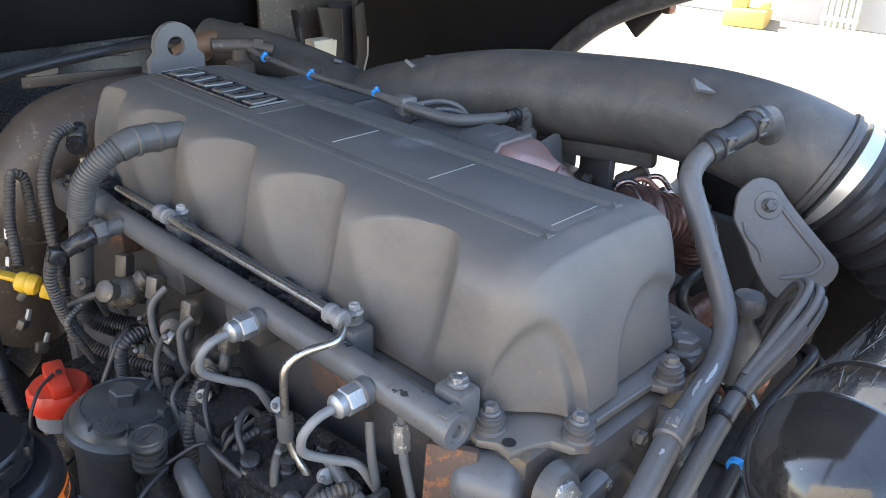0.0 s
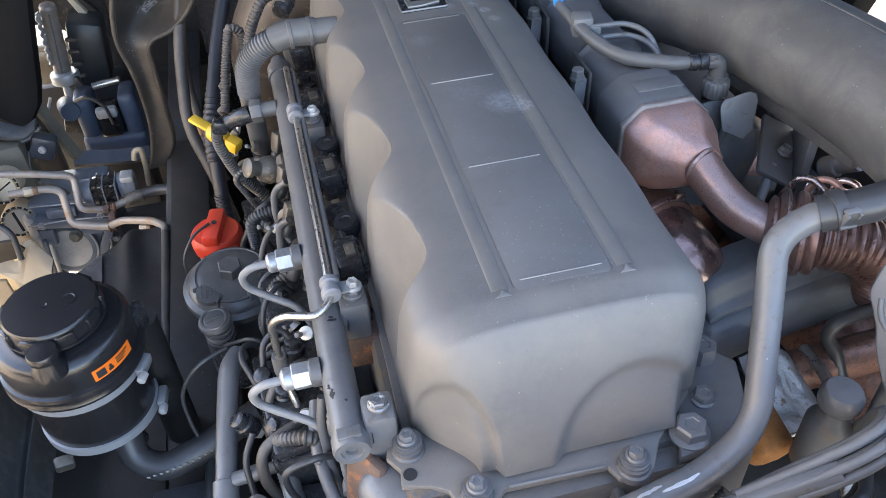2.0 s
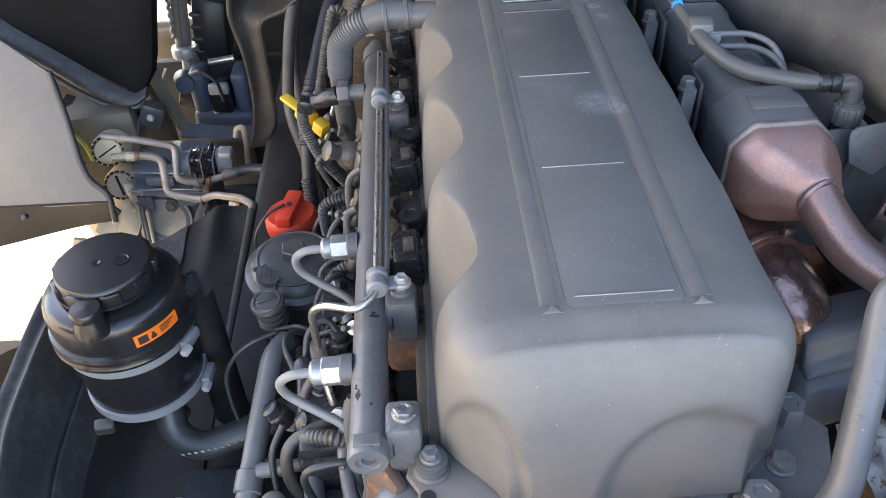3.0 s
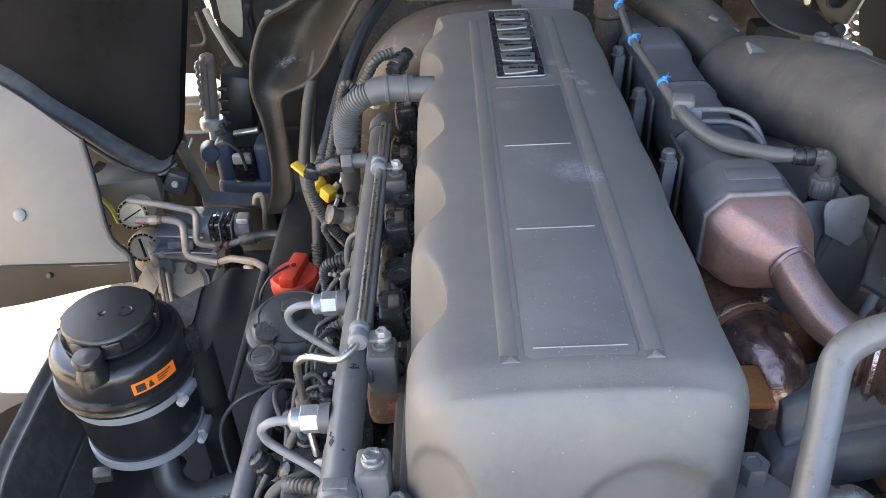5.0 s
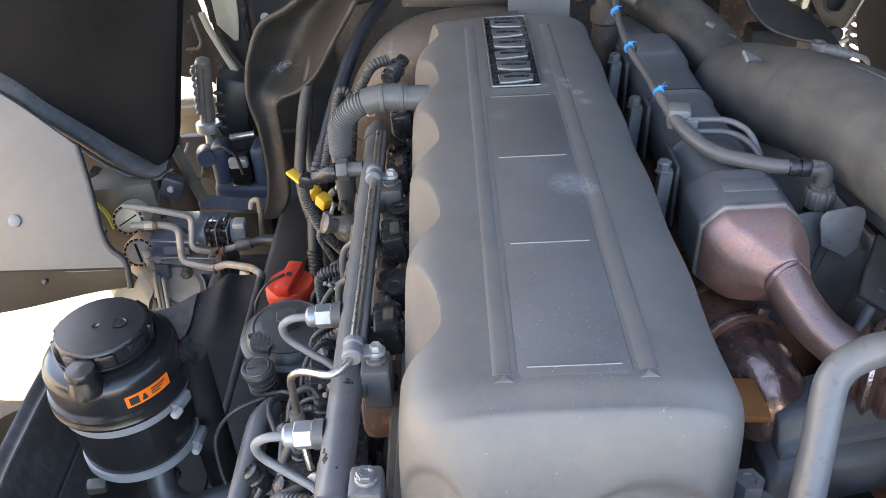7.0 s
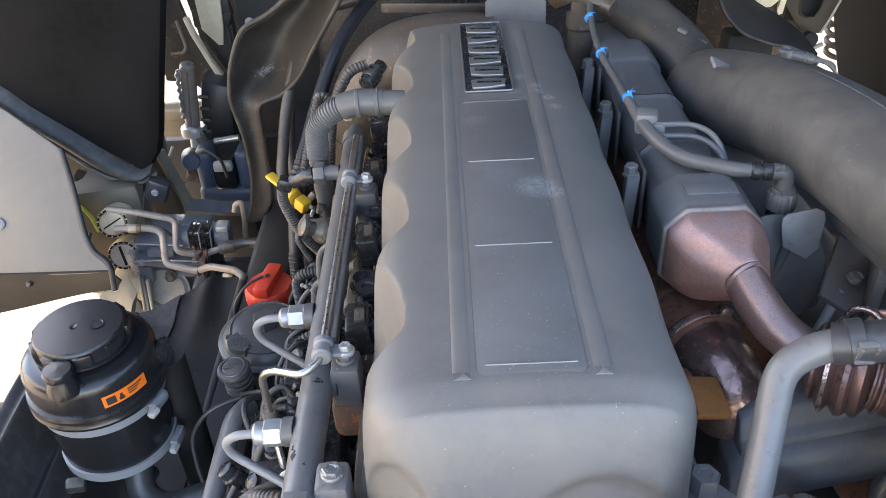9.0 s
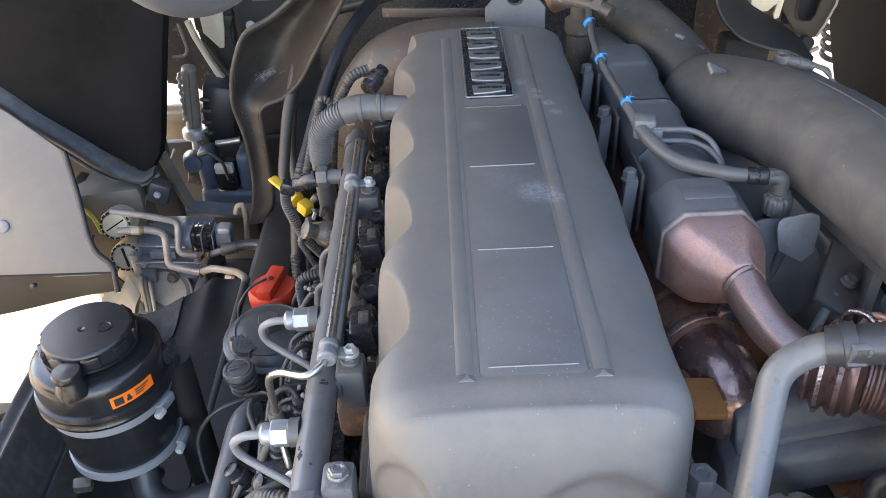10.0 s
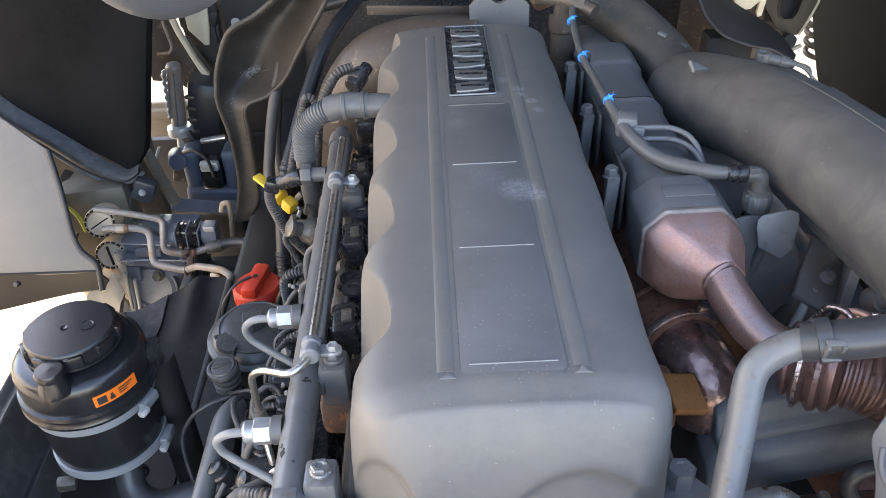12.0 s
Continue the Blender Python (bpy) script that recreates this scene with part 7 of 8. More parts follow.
solo("hydraulic_hose", tube([(-0.556, 0.955, 0.918), (-0.50, 0.965, 0.925), (-0.42, 0.93, 0.93), (-0.37, 0.86, 0.90), (-0.35, 0.80, 0.82)], 0.0115, 0.04, 16), M_RUBBER, (-0.35, 0.8, 0.82), "black hydraulic hose with a metal ferrule", "hose")
solo("hose_ferrule", lathe([(0.0125, 0), (0.0135, 0.003), (0.0135, 0.03), (0.0125, 0.033)], (-0.562, 0.955, 0.917), (1, 0.12, 0.1), 18), M_DUSTYMETAL, (-0.55, 0.955, 0.9), "grey crimped hose ferrule", "ferrule")

# cab tilt cylinder and mounts
tc_ = thing("tilt_cylinder", (-0.69, 1.35, 0.85), "grey cab tilt cylinder with fittings", "cylinder")
part("barrel", tube([(-0.6735, 1.36, 1.168), (-0.694, 1.36, 1.015)], 0.0185, 0.01, 24), M_PIPEG, tc_)
part("end_cap", lathe([(0.0185, 0), (0.016, 0.008), (0.008, 0.012), (0.0, 0.013)], (-0.6735, 1.36, 1.167), (0.13, 0, 1), 24), M_PIPEG, tc_)
part("flute", tube([(-0.672, 1.341, 1.160), (-0.692, 1.341, 1.020)], 0.0022, 0.01, 8), M_WORN2, tc_)
part("guide", sweep([(-0.6965 - 0.011 * k / 40 + 0.0022 * math.sin(k * 1.05), 1.348, 1.165 - 0.125 * k / 40) for k in range(41)], 0.0050, 10), M_WORN, tc_, "pale lumpy edge guide")
part("rod_end", tube([(-0.690, 1.350, 1.01), (-0.700, 1.34, 0.90)], 0.012, 0.01, 16), M_ALU, tc_)
part("collar", lathe([(0.03, -0.012), (0.032, -0.008), (0.032, 0.008), (0.03, 0.012)], (-0.690, 1.350, 1.005), (0, 0.1, 1), 24), M_ALU, tc_)
part("clevis", box((0.05, 0.05, 0.06), (-0.70, 1.34, 0.90), (0, 15, 0), 0.008), M_DUSTYMETAL, tc_)
part("ear", box((0.03, 0.02, 0.05), (-0.668, 1.335, 0.985), (0, -20, 0), 0.005), M_DUSTYMETAL, tc_)
cmn = thing("cab_mount", (-0.62, 1.30, 0.75), "blue-grey cast cab mount fork with a shiny pivot", "cab mount")
part("left_arm", box((0.045, 0.08, 0.115), (-0.658, 1.30, 0.930), bevel=0.016, seg=3), M_BLUECAST, cmn)
part("right_arm", box((0.040, 0.08, 0.115), (-0.562, 1.30, 0.925), bevel=0.014, seg=3), M_BLUECAST, cmn)
part("base", box((0.145, 0.10, 0.055), (-0.612, 1.30, 0.862), (0, 4, 0), 0.016, seg=3), M_BLUECAST, cmn)
part("pivot", box((0.052, 0.06, 0.075), (-0.610, 1.275, 0.925), bevel=0.010), M_GLOSS, cmn, "shiny black pivot block")
# brighter metal block at the top of the black pivot
part("pivot_cap", box((0.046, 0.02, 0.026), (-0.608, 1.250, 0.955), bevel=0.006), M_ALU, cmn, "bright pivot cap")
part("pin", tube([(-0.625, 1.285, 1.005), (-0.565, 1.285, 1.012)], 0.008, 0.01, 12), M_STEEL, cmn)
part("knuckle", lathe([(0.020, -0.03), (0.022, -0.026), (0.022, 0.026), (0.020, 0.03)], (-0.690, 1.275, 0.965), (0.3, -1, 0.2), 24), M_BLUECAST, cmn)
part("stay", box((0.12, 0.1, 0.82), (-0.62, 1.32, 0.41), bevel=0.01), M_CHASSIS, cmn)
for pts, w, lbl in (([(-0.712, 1.15, 1.056), (-0.685, 1.15, 0.945), (-0.675, 1.15, 0.915)], 0.015, "olive-grey steel bracket arm"), ([(-0.685, 1.15, 0.910), (-0.60, 1.16, 0.890), (-0.53, 1.17, 0.880)], 0.021, "dark blue-grey steel cross arm")):
    solo("bracket_arm", sweep(round_path(pts, 0.02, 5), w, 4), M_OLIVE if "olive" in lbl else M_NAVY, pts[-1], lbl, "bracket arm", "bracket arms")
st = thing("cab_strut", (-0.62, 1.40, 0.9), "dark brown steel cab support arm, sunlight painted on its edge", "strut")
part("arm", plate([(-0.79, 1.42), (-0.765, 1.25), (-0.765, 1.095), (-0.700, 1.085), (-0.672, 1.060), (-0.600, 1.000), (-0.590, 1.020), (-0.630, 1.088), (-0.646, 1.147), (-0.674, 1.213), (-0.690, 1.30), (-0.69, 1.42)], 0.025, pose(0, 1.475, 0, 90), 0.004), M_DUSTYPAINT, st)
part("arm_hole", sweep(round_path([(-0.703, 1.448, 1.250), (-0.694, 1.448, 1.183), (-0.702, 1.448, 1.168), (-0.735, 1.448, 1.167)], 0.012, 5), 0.004, 8), M_PIPEG, st, "grey rim of a hole in the arm")
# sunlight on this flange is given by the cream colour
part("lit_edge", plate([(-0.680, 1.26), (-0.668, 1.26), (-0.659, 1.223), (-0.634, 1.155), (-0.605, 1.099), (-0.623, 1.097), (-0.645, 1.152), (-0.671, 1.223)], 0.020, pose(0, 1.445, 0, 90), 0.002), M_CREAMSUN, st, "edge flange with sunlight put into its pale colour")
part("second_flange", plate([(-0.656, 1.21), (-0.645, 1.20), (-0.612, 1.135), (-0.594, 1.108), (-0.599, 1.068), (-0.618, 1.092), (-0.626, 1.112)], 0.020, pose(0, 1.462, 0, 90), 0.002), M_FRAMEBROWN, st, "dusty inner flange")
# cream colour paints the patch of sun at the flanges' foot
part("foot_plate", soft(loft([[(-0.622, 1.42, 1.092), (-0.596, 1.42, 1.094), (-0.596, 1.45, 1.112), (-0.618, 1.45, 1.110)], [(-0.612, 1.418, 1.070), (-0.598, 1.418, 1.064), (-0.598, 1.448, 1.064), (-0.612, 1.448, 1.070)]]), 0.002), M_CREAMSUN, st, "foot of the flanges, a sun patch put into its colour")
part("web", plate([(-0.70, 1.42), (-0.60, 1.42), (-0.590, 1.06), (-0.655, 1.06)], 0.008, pose(0, 1.505, 0, 90), 0.002), M_CHASSIS, st)
part("buffer", soft(loft([[(-0.655, 1.37, 1.125), (-0.580, 1.37, 1.105), (-0.580, 1.45, 1.105), (-0.655, 1.45, 1.125)], [(-0.668, 1.36, 1.05), (-0.588, 1.36, 1.05), (-0.588, 1.45, 1.05), (-0.668, 1.45, 1.05)], [(-0.674, 1.36, 0.96), (-0.598, 1.36, 0.96), (-0.598, 1.45, 0.96), (-0.674, 1.45, 0.96)]]), 0.01), M_RUBBER, st)
for k in range(4):
    part("buffer_rib", box((0.026, 0.012, 0.010), (-0.650 - 0.003 * k, 1.355, 1.09 - 0.03 * k), (0, 6, 0), 0.004), M_DUSTYPAINT, st)
part("stay", box((0.10, 0.08, 0.96), (-0.63, 1.42, 0.48), bevel=0.008), M_CHASSIS, st)
cl = thing("seal_carrier", (-0.83, 1.12, 0.6), "dark brown steel beam with a blue-grey end clip", "beam")
part("beam", soft(loft([[(-0.90, 1.10, 1.03), (-0.90, 1.10, 0.985), (-0.90, 1.14, 0.985), (-0.90, 1.14, 1.03)], [(-0.83, 1.10, 0.995), (-0.83, 1.10, 0.955), (-0.83, 1.14, 0.955), (-0.83, 1.14, 0.995)], [(-0.745, 1.10, 0.99), (-0.76, 1.10, 0.935), (-0.76, 1.14, 0.935), (-0.745, 1.14, 0.99)]]), 0.006), M_FLAP, cl)
part("clip", box((0.05, 0.035, 0.055), (-0.712, 1.085, 0.995), (0, 25, 0), 0.010), M_NAVY, cl, "blue-grey end clip")
bolt((-0.712, 1.066, 0.998), (0, -1, 0.1), 0.012, cl, M_WORN, head=0.006)
part("wire", tube([(-0.745, 1.09, 0.985), (-0.755, 1.07, 0.95), (-0.745, 1.06, 0.91)], 0.003, 0.02, 8), M_DUSTYMETAL, cl)
part("stay", box((0.04, 0.04, 0.26), (-0.85, 1.155, 0.865), bevel=0.005), M_CHASSIS, cl)
tb = thing("front_bracket", (-0.62, 1.5, 1.2), "pale metal bracket plate high beside the radiator", "bracket")
part("plate", plate([(-0.655, 1.214), (-0.621, 1.172), (-0.610, 1.172), (-0.601, 1.215), (-0.585, 1.40), (-0.66, 1.40)], 0.010, pose(0, 1.485, 0, 90), 0.003), M_CREAMSUN, tb)
for k in range(3):
    part("dark_block", box((0.035, 0.03, 0.045), (-0.66 + 0.03 * k, 1.505, 1.235 + 0.035 * (k % 2)), (0, 10 * k, 0), 0.006), M_CHASSIS, tb)
part("clip", box((0.04, 0.02, 0.05), (-0.60, 1.50, 1.27), bevel=0.004), M_CHASSIS, tb)
part("post", box((0.06, 0.04, 0.5), (-0.62, 1.54, 1.0), bevel=0.006), M_CHASSIS, tb)
gb = thing("vent_panel", (-0.47, 1.5, 1.2), "grey vented panel with slots and a washer", "panel")
part("panel", box((0.22, 0.03, 0.30), (-0.46, 1.52, 1.27), bevel=0.006), M_CHASSIS, gb)
part("grey_plate", box((0.13, 0.01, 0.10), (-0.46, 1.498, 1.33), bevel=0.003), M_GREYPLASTIC, gb)
for k in range(4):
    part("slot", box((0.045, 0.006, 0.010), (-0.47, 1.492, 1.30 + 0.02 * k), bevel=0.001), M_DARK, gb)
part("washer", lathe([(0.004, 0), (0.012, 0.001), (0.012, 0.004), (0.004, 0.005)], (-0.538, 1.495, 1.221), (0, -1, 0), 16), M_ALU, gb)

# dark hoses between the flap and the engine
dh = thing("dark_hose", (-0.33, 0.8, 0.9), "dark blue-black hose with ribbed joints", "hose")
part("hose", tube([(-0.17, 1.18, 1.40), (-0.215, 1.10, 1.38), (-0.262, 1.01, 1.34), (-0.302, 0.93, 1.26), (-0.343, 0.80, 1.15), (-0.35, 0.74, 1.05), (-0.345, 0.68, 0.95), (-0.34, 0.66, 0.85)], 0.0130, 0.06, 20), M_BLUEHOSE, dh)
part("joint", corrugated([(-0.322, 0.865, 1.20), (-0.345, 0.795, 1.145), (-0.347, 0.77, 1.10)], 0.0158, 0.011, 0.12, 0.03, 20), M_BLUEHOSE, dh)
part("ribs", corrugated([(-0.35, 0.74, 1.05), (-0.345, 0.68, 0.95)], 0.0142, 0.005, 0.10, 0.03, 18), M_BLUEHOSE, dh)
solo("thin_hose", tube([(-0.35, 1.12, 1.32), (-0.385, 1.02, 1.20), (-0.40, 0.93, 1.08), (-0.37, 0.88, 1.0), (-0.35, 0.84, 0.9)], 0.0115, 0.05, 16), M_DUSTYRUBBER, (-0.35, 0.84, 0.9), "dusty black hose behind the filler", "hose", "thin hoses")
tn = thing("thin_hose", (-0.37, 0.9, 0.95), "dusty black hose with an orange rusty collar", "hose", "thin hoses")
part("hose", tube([(-0.38, 1.10, 1.22), (-0.39, 1.02, 1.12), (-0.375, 0.95, 1.03), (-0.355, 0.90, 0.96)], 0.010, 0.04, 14), M_DUSTYRUBBER, tn)
part("collar", lathe([(0.0125, 0), (0.0125, 0.028)], (-0.382, 0.975, 1.06), (0.2, -0.6, -0.7), 16), M_BRASS, tn, "orange rusty collar")
for k in range(5):
    s = thing("small_clip", (-0.30 - 0.012 * (k % 2), 0.70 + 0.02 * k, 1.10 + 0.035 * k), "small grey metal clip behind the yellow plug", "clip", "small clips")
    part("body", box((0.018, 0.012, 0.016), tuple(s.location), (20 * k, 15, 35 * k), 0.003), M_DUSTYMETAL, s)
    part("tongue", box((0.006, 0.006, 0.022), (s.location[0] + 0.008, s.location[1], s.location[2] + 0.01), (0, 25, 15 * k), 0.001), M_ALU, s)

# radiator shroud and front structure behind the engine
sh = thing("radiator_shroud", (0.1, 1.35, 0.4), "black plastic radiator fan shroud at the truck's front", "radiator shroud")
part("panel", box((1.02, 0.06, 1.02), (0.13, 1.50, 0.88), bevel=0.02), M_PLASTIC, sh)
part("ring", lathe([(0.37, 0), (0.40, 0.0), (0.40, 0.12), (0.37, 0.12)], (0.1, 1.47, 0.88), (0, -1, 0), 48), M_PLASTIC, sh)
for k in range(9):
    a = 2 * math.pi * k / 9
    part("blade", box((0.10, 0.02, 0.24), (0.1 + 0.22 * math.sin(a), 1.36, 0.88 + 0.22 * math.cos(a)), (0, math.degrees(a), 25), 0.006), M_PLASTIC, sh)
part("top_rail", box((1.0, 0.05, 0.11), (0.13, 1.42, 1.435), bevel=0.008), M_FOAM, sh)
for k, (x, z, m) in enumerate(((-0.28, 1.36, M_TANDUSTY), (-0.14, 1.375, M_ALU), (-0.02, 1.36, M_TANDUSTY), (0.14, 1.38, M_GREYPLASTIC), (0.30, 1.37, M_BRASS))):
    part("fixing", box((0.06, 0.03, 0.025), (x, 1.30, z), (0, 8 * (k - 2), 10), 0.005), m, sh)
cbl = [(-0.30, 1.25, 1.33), (-0.1, 1.22, 1.38), (0.05, 1.20, 1.40), (0.2, 1.24, 1.40), (0.35, 1.3, 1.36)]
solo("front_cable", tube(cbl, 0.011, 0.05, 14), M_RUBBER, (0.35, 1.3, 1.3), "black cable run along the radiator shroud", "cable")
solo("copper_union", tube([(0.15, 1.05, 1.40), (0.20, 1.02, 1.43), (0.27, 1.0, 1.44)], 0.026, 0.03, 22), M_BRASS, (0.2, 1.02, 1.38), "copper-brown pipe union behind the lifting eye", "pipe union")

# right wheelhouse
rw = thing("sound_pad", (0.95, 1.0, 1.2), "black foam-lined wheelhouse panel with a rubber arch seal", "insulation pad")
RWM = Matrix.Translation((0.98, 0, 0)) @ Matrix(((0, 0, 1, 0), (1, 0, 0, 0), (0, 1, 0, 0), (0, 0, 0, 1)))
part("panel", plate([(0.80, 1.30), (0.72, 1.39), (0.62, 1.47), (0.47, 1.54), (0.30, 1.60), (0.1, 1.66), (0.1, 2.3), (1.72, 2.3), (1.72, 1.30), (1.662, 1.157), (1.622, 1.086), (1.545, 0.993), (1.48, 0.93), (0.95, 0.95), (0.86, 1.2)], 0.06, RWM, 0.01), M_FOAM, rw)
part("seal", sweep([(0.975, spline([(0.80, 1.30), (0.72, 1.385), (0.62, 1.462), (0.47, 1.53), (0.30, 1.59), (0.1, 1.65)], k / 40)[0], spline([(0.80, 1.30), (0.72, 1.385), (0.62, 1.462), (0.47, 1.53), (0.30, 1.59), (0.1, 1.65)], k / 40)[1]) for k in range(41)], 0.024, 14), M_RUBBERG, rw)
part("side_skin", box((0.012, 0.06, 0.16), (1.05, 0.56, 1.49), (42, 0, 0), 0.004), M_CHASSIS, rw)
part("latch", box((0.03, 0.025, 0.03), (1.05, 0.52, 1.49), bevel=0.006), M_HEATD, rw)
rp = thing("cab_bracing", (0.7, 1.25, 1.1), "beige cab frame plates with dark openings", "cab frame")
part("back_plate", plate([(0.52, 1.55), (0.52, 1.02), (0.785, 1.02), (0.793, 1.114), (0.781, 1.160), (0.778, 1.188), (0.80, 1.225), (0.81, 1.36), (0.88, 1.55)], 0.012, pose(0, 1.335, 0, 90), 0.003), M_DUSTYPAINT, rp)
OUTER = [(0.640, 1.43), (0.667, 1.308), (0.700, 1.262), (0.723, 1.231), (0.745, 1.219), (0.771, 1.218), (0.784, 1.250), (0.799, 1.292), (0.80, 1.34), (0.79, 1.43)]
INNER = [(0.714, 1.42), (0.715, 1.320), (0.713, 1.285), (0.718, 1.266), (0.729, 1.257), (0.750, 1.256), (0.760, 1.270), (0.765, 1.300), (0.763, 1.33), (0.757, 1.42)]
opening = bmesh.new()
ov, iv = [[opening.verts.new((x, 1.26, z)) for x, z in P] for P in (OUTER, INNER)]
for k in range(len(ov) - 1):
    opening.faces.new((ov[k], ov[k + 1], iv[k + 1], iv[k]))
part("lower_plate", soft(thicken(opening, 0.012), 0.003), M_FRAMEBROWN, rp)
# dark sheet paints the shade inside the opening
part("backing", plate([(0.70, 1.24), (0.78, 1.24), (0.775, 1.43), (0.70, 1.43)], 0.004, pose(0, 1.285, 0, 90), 0.001), M_DARK, rp, "dark sheet standing for the shade inside the opening")
part("edge_fold", sweep([(0.772, 1.250, 1.219), (0.786, 1.250, 1.250), (0.800, 1.250, 1.292), (0.801, 1.250, 1.34)], 0.0035, 8), M_TANDUSTY, rp, "pale folded edge")
part("opening_rim", sweep([(x, 1.2475, z) for x, z in INNER], 0.003, 8), M_FRAMEBROWN, rp)
part("block", soft(loft([[(0.588, 1.20, 1.36), (0.650, 1.20, 1.36), (0.650, 1.24, 1.36), (0.588, 1.24, 1.36)], [(0.594, 1.20, 1.318), (0.652, 1.20, 1.318), (0.652, 1.24, 1.318), (0.594, 1.24, 1.318)], [(0.618, 1.20, 1.300), (0.632, 1.20, 1.300), (0.632, 1.24, 1.300), (0.618, 1.24, 1.300)]]), 0.004), M_CREAMSUN, rp, "cream painted block")
part("leg", plate([(0.676, 1.35), (0.668, 1.278), (0.659, 1.275), (0.655, 1.285), (0.662, 1.35)], 0.010, pose(0, 1.23, 0, 90), 0.002), M_CREAMSUN, rp, "cream painted leg")
part("spring", sweep([(1.062 + 0.020 * k / 96 + 0.036 * math.cos(k / 96 * 8 * math.pi), 1.75 + 0.036 * math.sin(k / 96 * 8 * math.pi), 1.07 - 0.125 * k / 96) for k in range(97)], 0.008, 10), M_DUSTYPAINT, rp, "brown dusty coil spring")
part("spring_core", lathe([(0.0, 0.0), (0.018, 0.002), (0.018, 0.45), (0.0, 0.452)], (1.085, 1.75, 0.965), (-0.1, 0, 1), 20), M_DARK, rp)
part("bush", lathe([(0.004, 0), (0.013, 0.0), (0.015, 0.004), (0.015, 0.026), (0.004, 0.03)], (0.740, 1.240, 1.214), (0, -1, 0.2), 24), M_DARK, rp, "black rubber bush")
part("clip", box((0.022, 0.010, 0.008), (0.756, 1.212, 1.205), (0, -25, 0), 0.002), M_TANDUSTY, rp)
part("cross_bar", box((0.26, 0.05, 0.05), (0.87, 1.32, 1.50), bevel=0.006), M_CHASSIS, rp)
ds = thing("rubber_boot", (0.57, 1.1, 1.15), "dished black rubber mudguard edge below the cab frame", "mudguard")
BOOT_A = [(0.475, 1.10, 1.42), (0.483, 1.10, 1.371), (0.498, 1.10, 1.336), (0.523, 1.10, 1.305), (0.556, 1.10, 1.280), (0.606, 1.10, 1.261), (0.655, 1.10, 1.249), (0.703, 1.10, 1.221)]
BOOT_B = [(0.530, 1.20, 1.44), (0.545, 1.20, 1.371), (0.567, 1.20, 1.340), (0.594, 1.20, 1.318), (0.648, 1.20, 1.285), (0.697, 1.20, 1.252), (0.729, 1.20, 1.221), (0.747, 1.20, 1.192)]
def boot_point(u, v):
    a, c = spline(BOOT_A, u), spline(BOOT_B, u)
    return tuple(a[k] + (c[k] - a[k]) * v - (0, 0.010, -0.012)[k] * math.sin(v * math.pi) for k in range(3))
part("boot", thicken(grid_surface(boot_point, 40, 14), 0.006), M_DARK, ds)
part("rim", sweep([boot_point(k / 40, 0.0) for k in range(41)], 0.0028, 10), M_RUBBERG, ds, "dusty rolled edge")
# black post doubles as the shadow below the boot
part("post", box((0.10, 0.06, 1.262), (0.585, 1.18, 0.631), bevel=0.01), M_DARK, ds)

# ---- tilted cab overhead ----
cb_ = thing("tilted_cab", (0, 2.0, 1.3), "dark underside and grey lower corner of the tilted-up cab", "cab")
# unseen floor, stretched and tilted to shade the engine from sun and sky
part("floor", box((2.45, 3.3, 0.16), (0, 0.80, 2.625), (-40, 0, 0), 0.04), M_FOAM, cb_)
part("rear_wall", box((2.45, 0.12, 2.2), (0, 0.62, 4.35), (-40, 0, 0), 0.05), M_CAB, cb_)
part("pivot_beam", box((1.75, 0.16, 0.40), (-0.30, 2.1, 1.52), bevel=0.03), M_FOAM, cb_)
for s in (-1, 1):
    part("pivot_post", box((0.14, 0.16, 1.5), (s * 0.55, 2.15, 0.75), bevel=0.02), M_CHASSIS, cb_)

# front panels that close the bay
fw = thing("front_bulkhead", (-0.5, 1.62, 0.3), "dark dusty front bulkhead with sheets added for the bay's darkness", "bulkhead")
part("upper_panel", box((0.40, 0.03, 0.75), (-0.47, 1.62, 1.13), bevel=0.01), M_CHASSIS, fw)
# these two dark sheets are added to stand for the bay's darkness
part("lower_panel", box((0.62, 0.03, 0.62), (-0.66, 1.60, 0.55), bevel=0.01), M_CHASSIS, fw)
part("outer_panel", box((0.5, 0.03, 0.75), (-1.0, 1.30, 0.95), bevel=0.01), M_CHASSIS, fw)
part("bumper_back", box((2.3, 0.06, 0.42), (0.0, 2.0, 0.45), bevel=0.02), M_CHASSIS, fw)
# made-up sheets that keep the gap beside the engine dark
ut = thing("dark_fill_tray", (-0.34, 0.6, 0.5), "black plastic sheets added to darken the gap beside the engine", "tray")
part("front_tray", box((0.30, 0.70, 0.012), (-0.33, 0.295, 0.62), bevel=0.004), M_ARCH, ut)
part("rear_tray", box((0.30, 0.85, 0.012), (-0.33, 1.08, 0.62), bevel=0.004), M_ARCH, ut)
part("side_skirt", box((0.012, 1.5, 0.35), (-0.455, 0.7, 0.72), bevel=0.004), M_ARCH, ut)
for y in (0.1, 1.2):
    part("hanger", box((0.03, 0.03, 0.62), (-0.40, y, 0.31), bevel=0.004), M_CHASSIS, ut)

# grey lower corner of the cab that hangs beside the walk
part("corner_panel", soft(plate([(-0.95, 1.70), (-0.592, 1.70), (-0.582, 1.712), (-0.576, 1.742), (-0.568, 1.762), (-0.538, 1.7705), (-0.490, 1.7665), (-0.482, 1.7705), (-0.478, 1.786), (-0.476, 2.9), (-0.95, 2.9)], 0.012, pose(0, -0.231, 0, 90), 0.003), 0.001), M_CABG, cb_, "light grey cab corner panel")
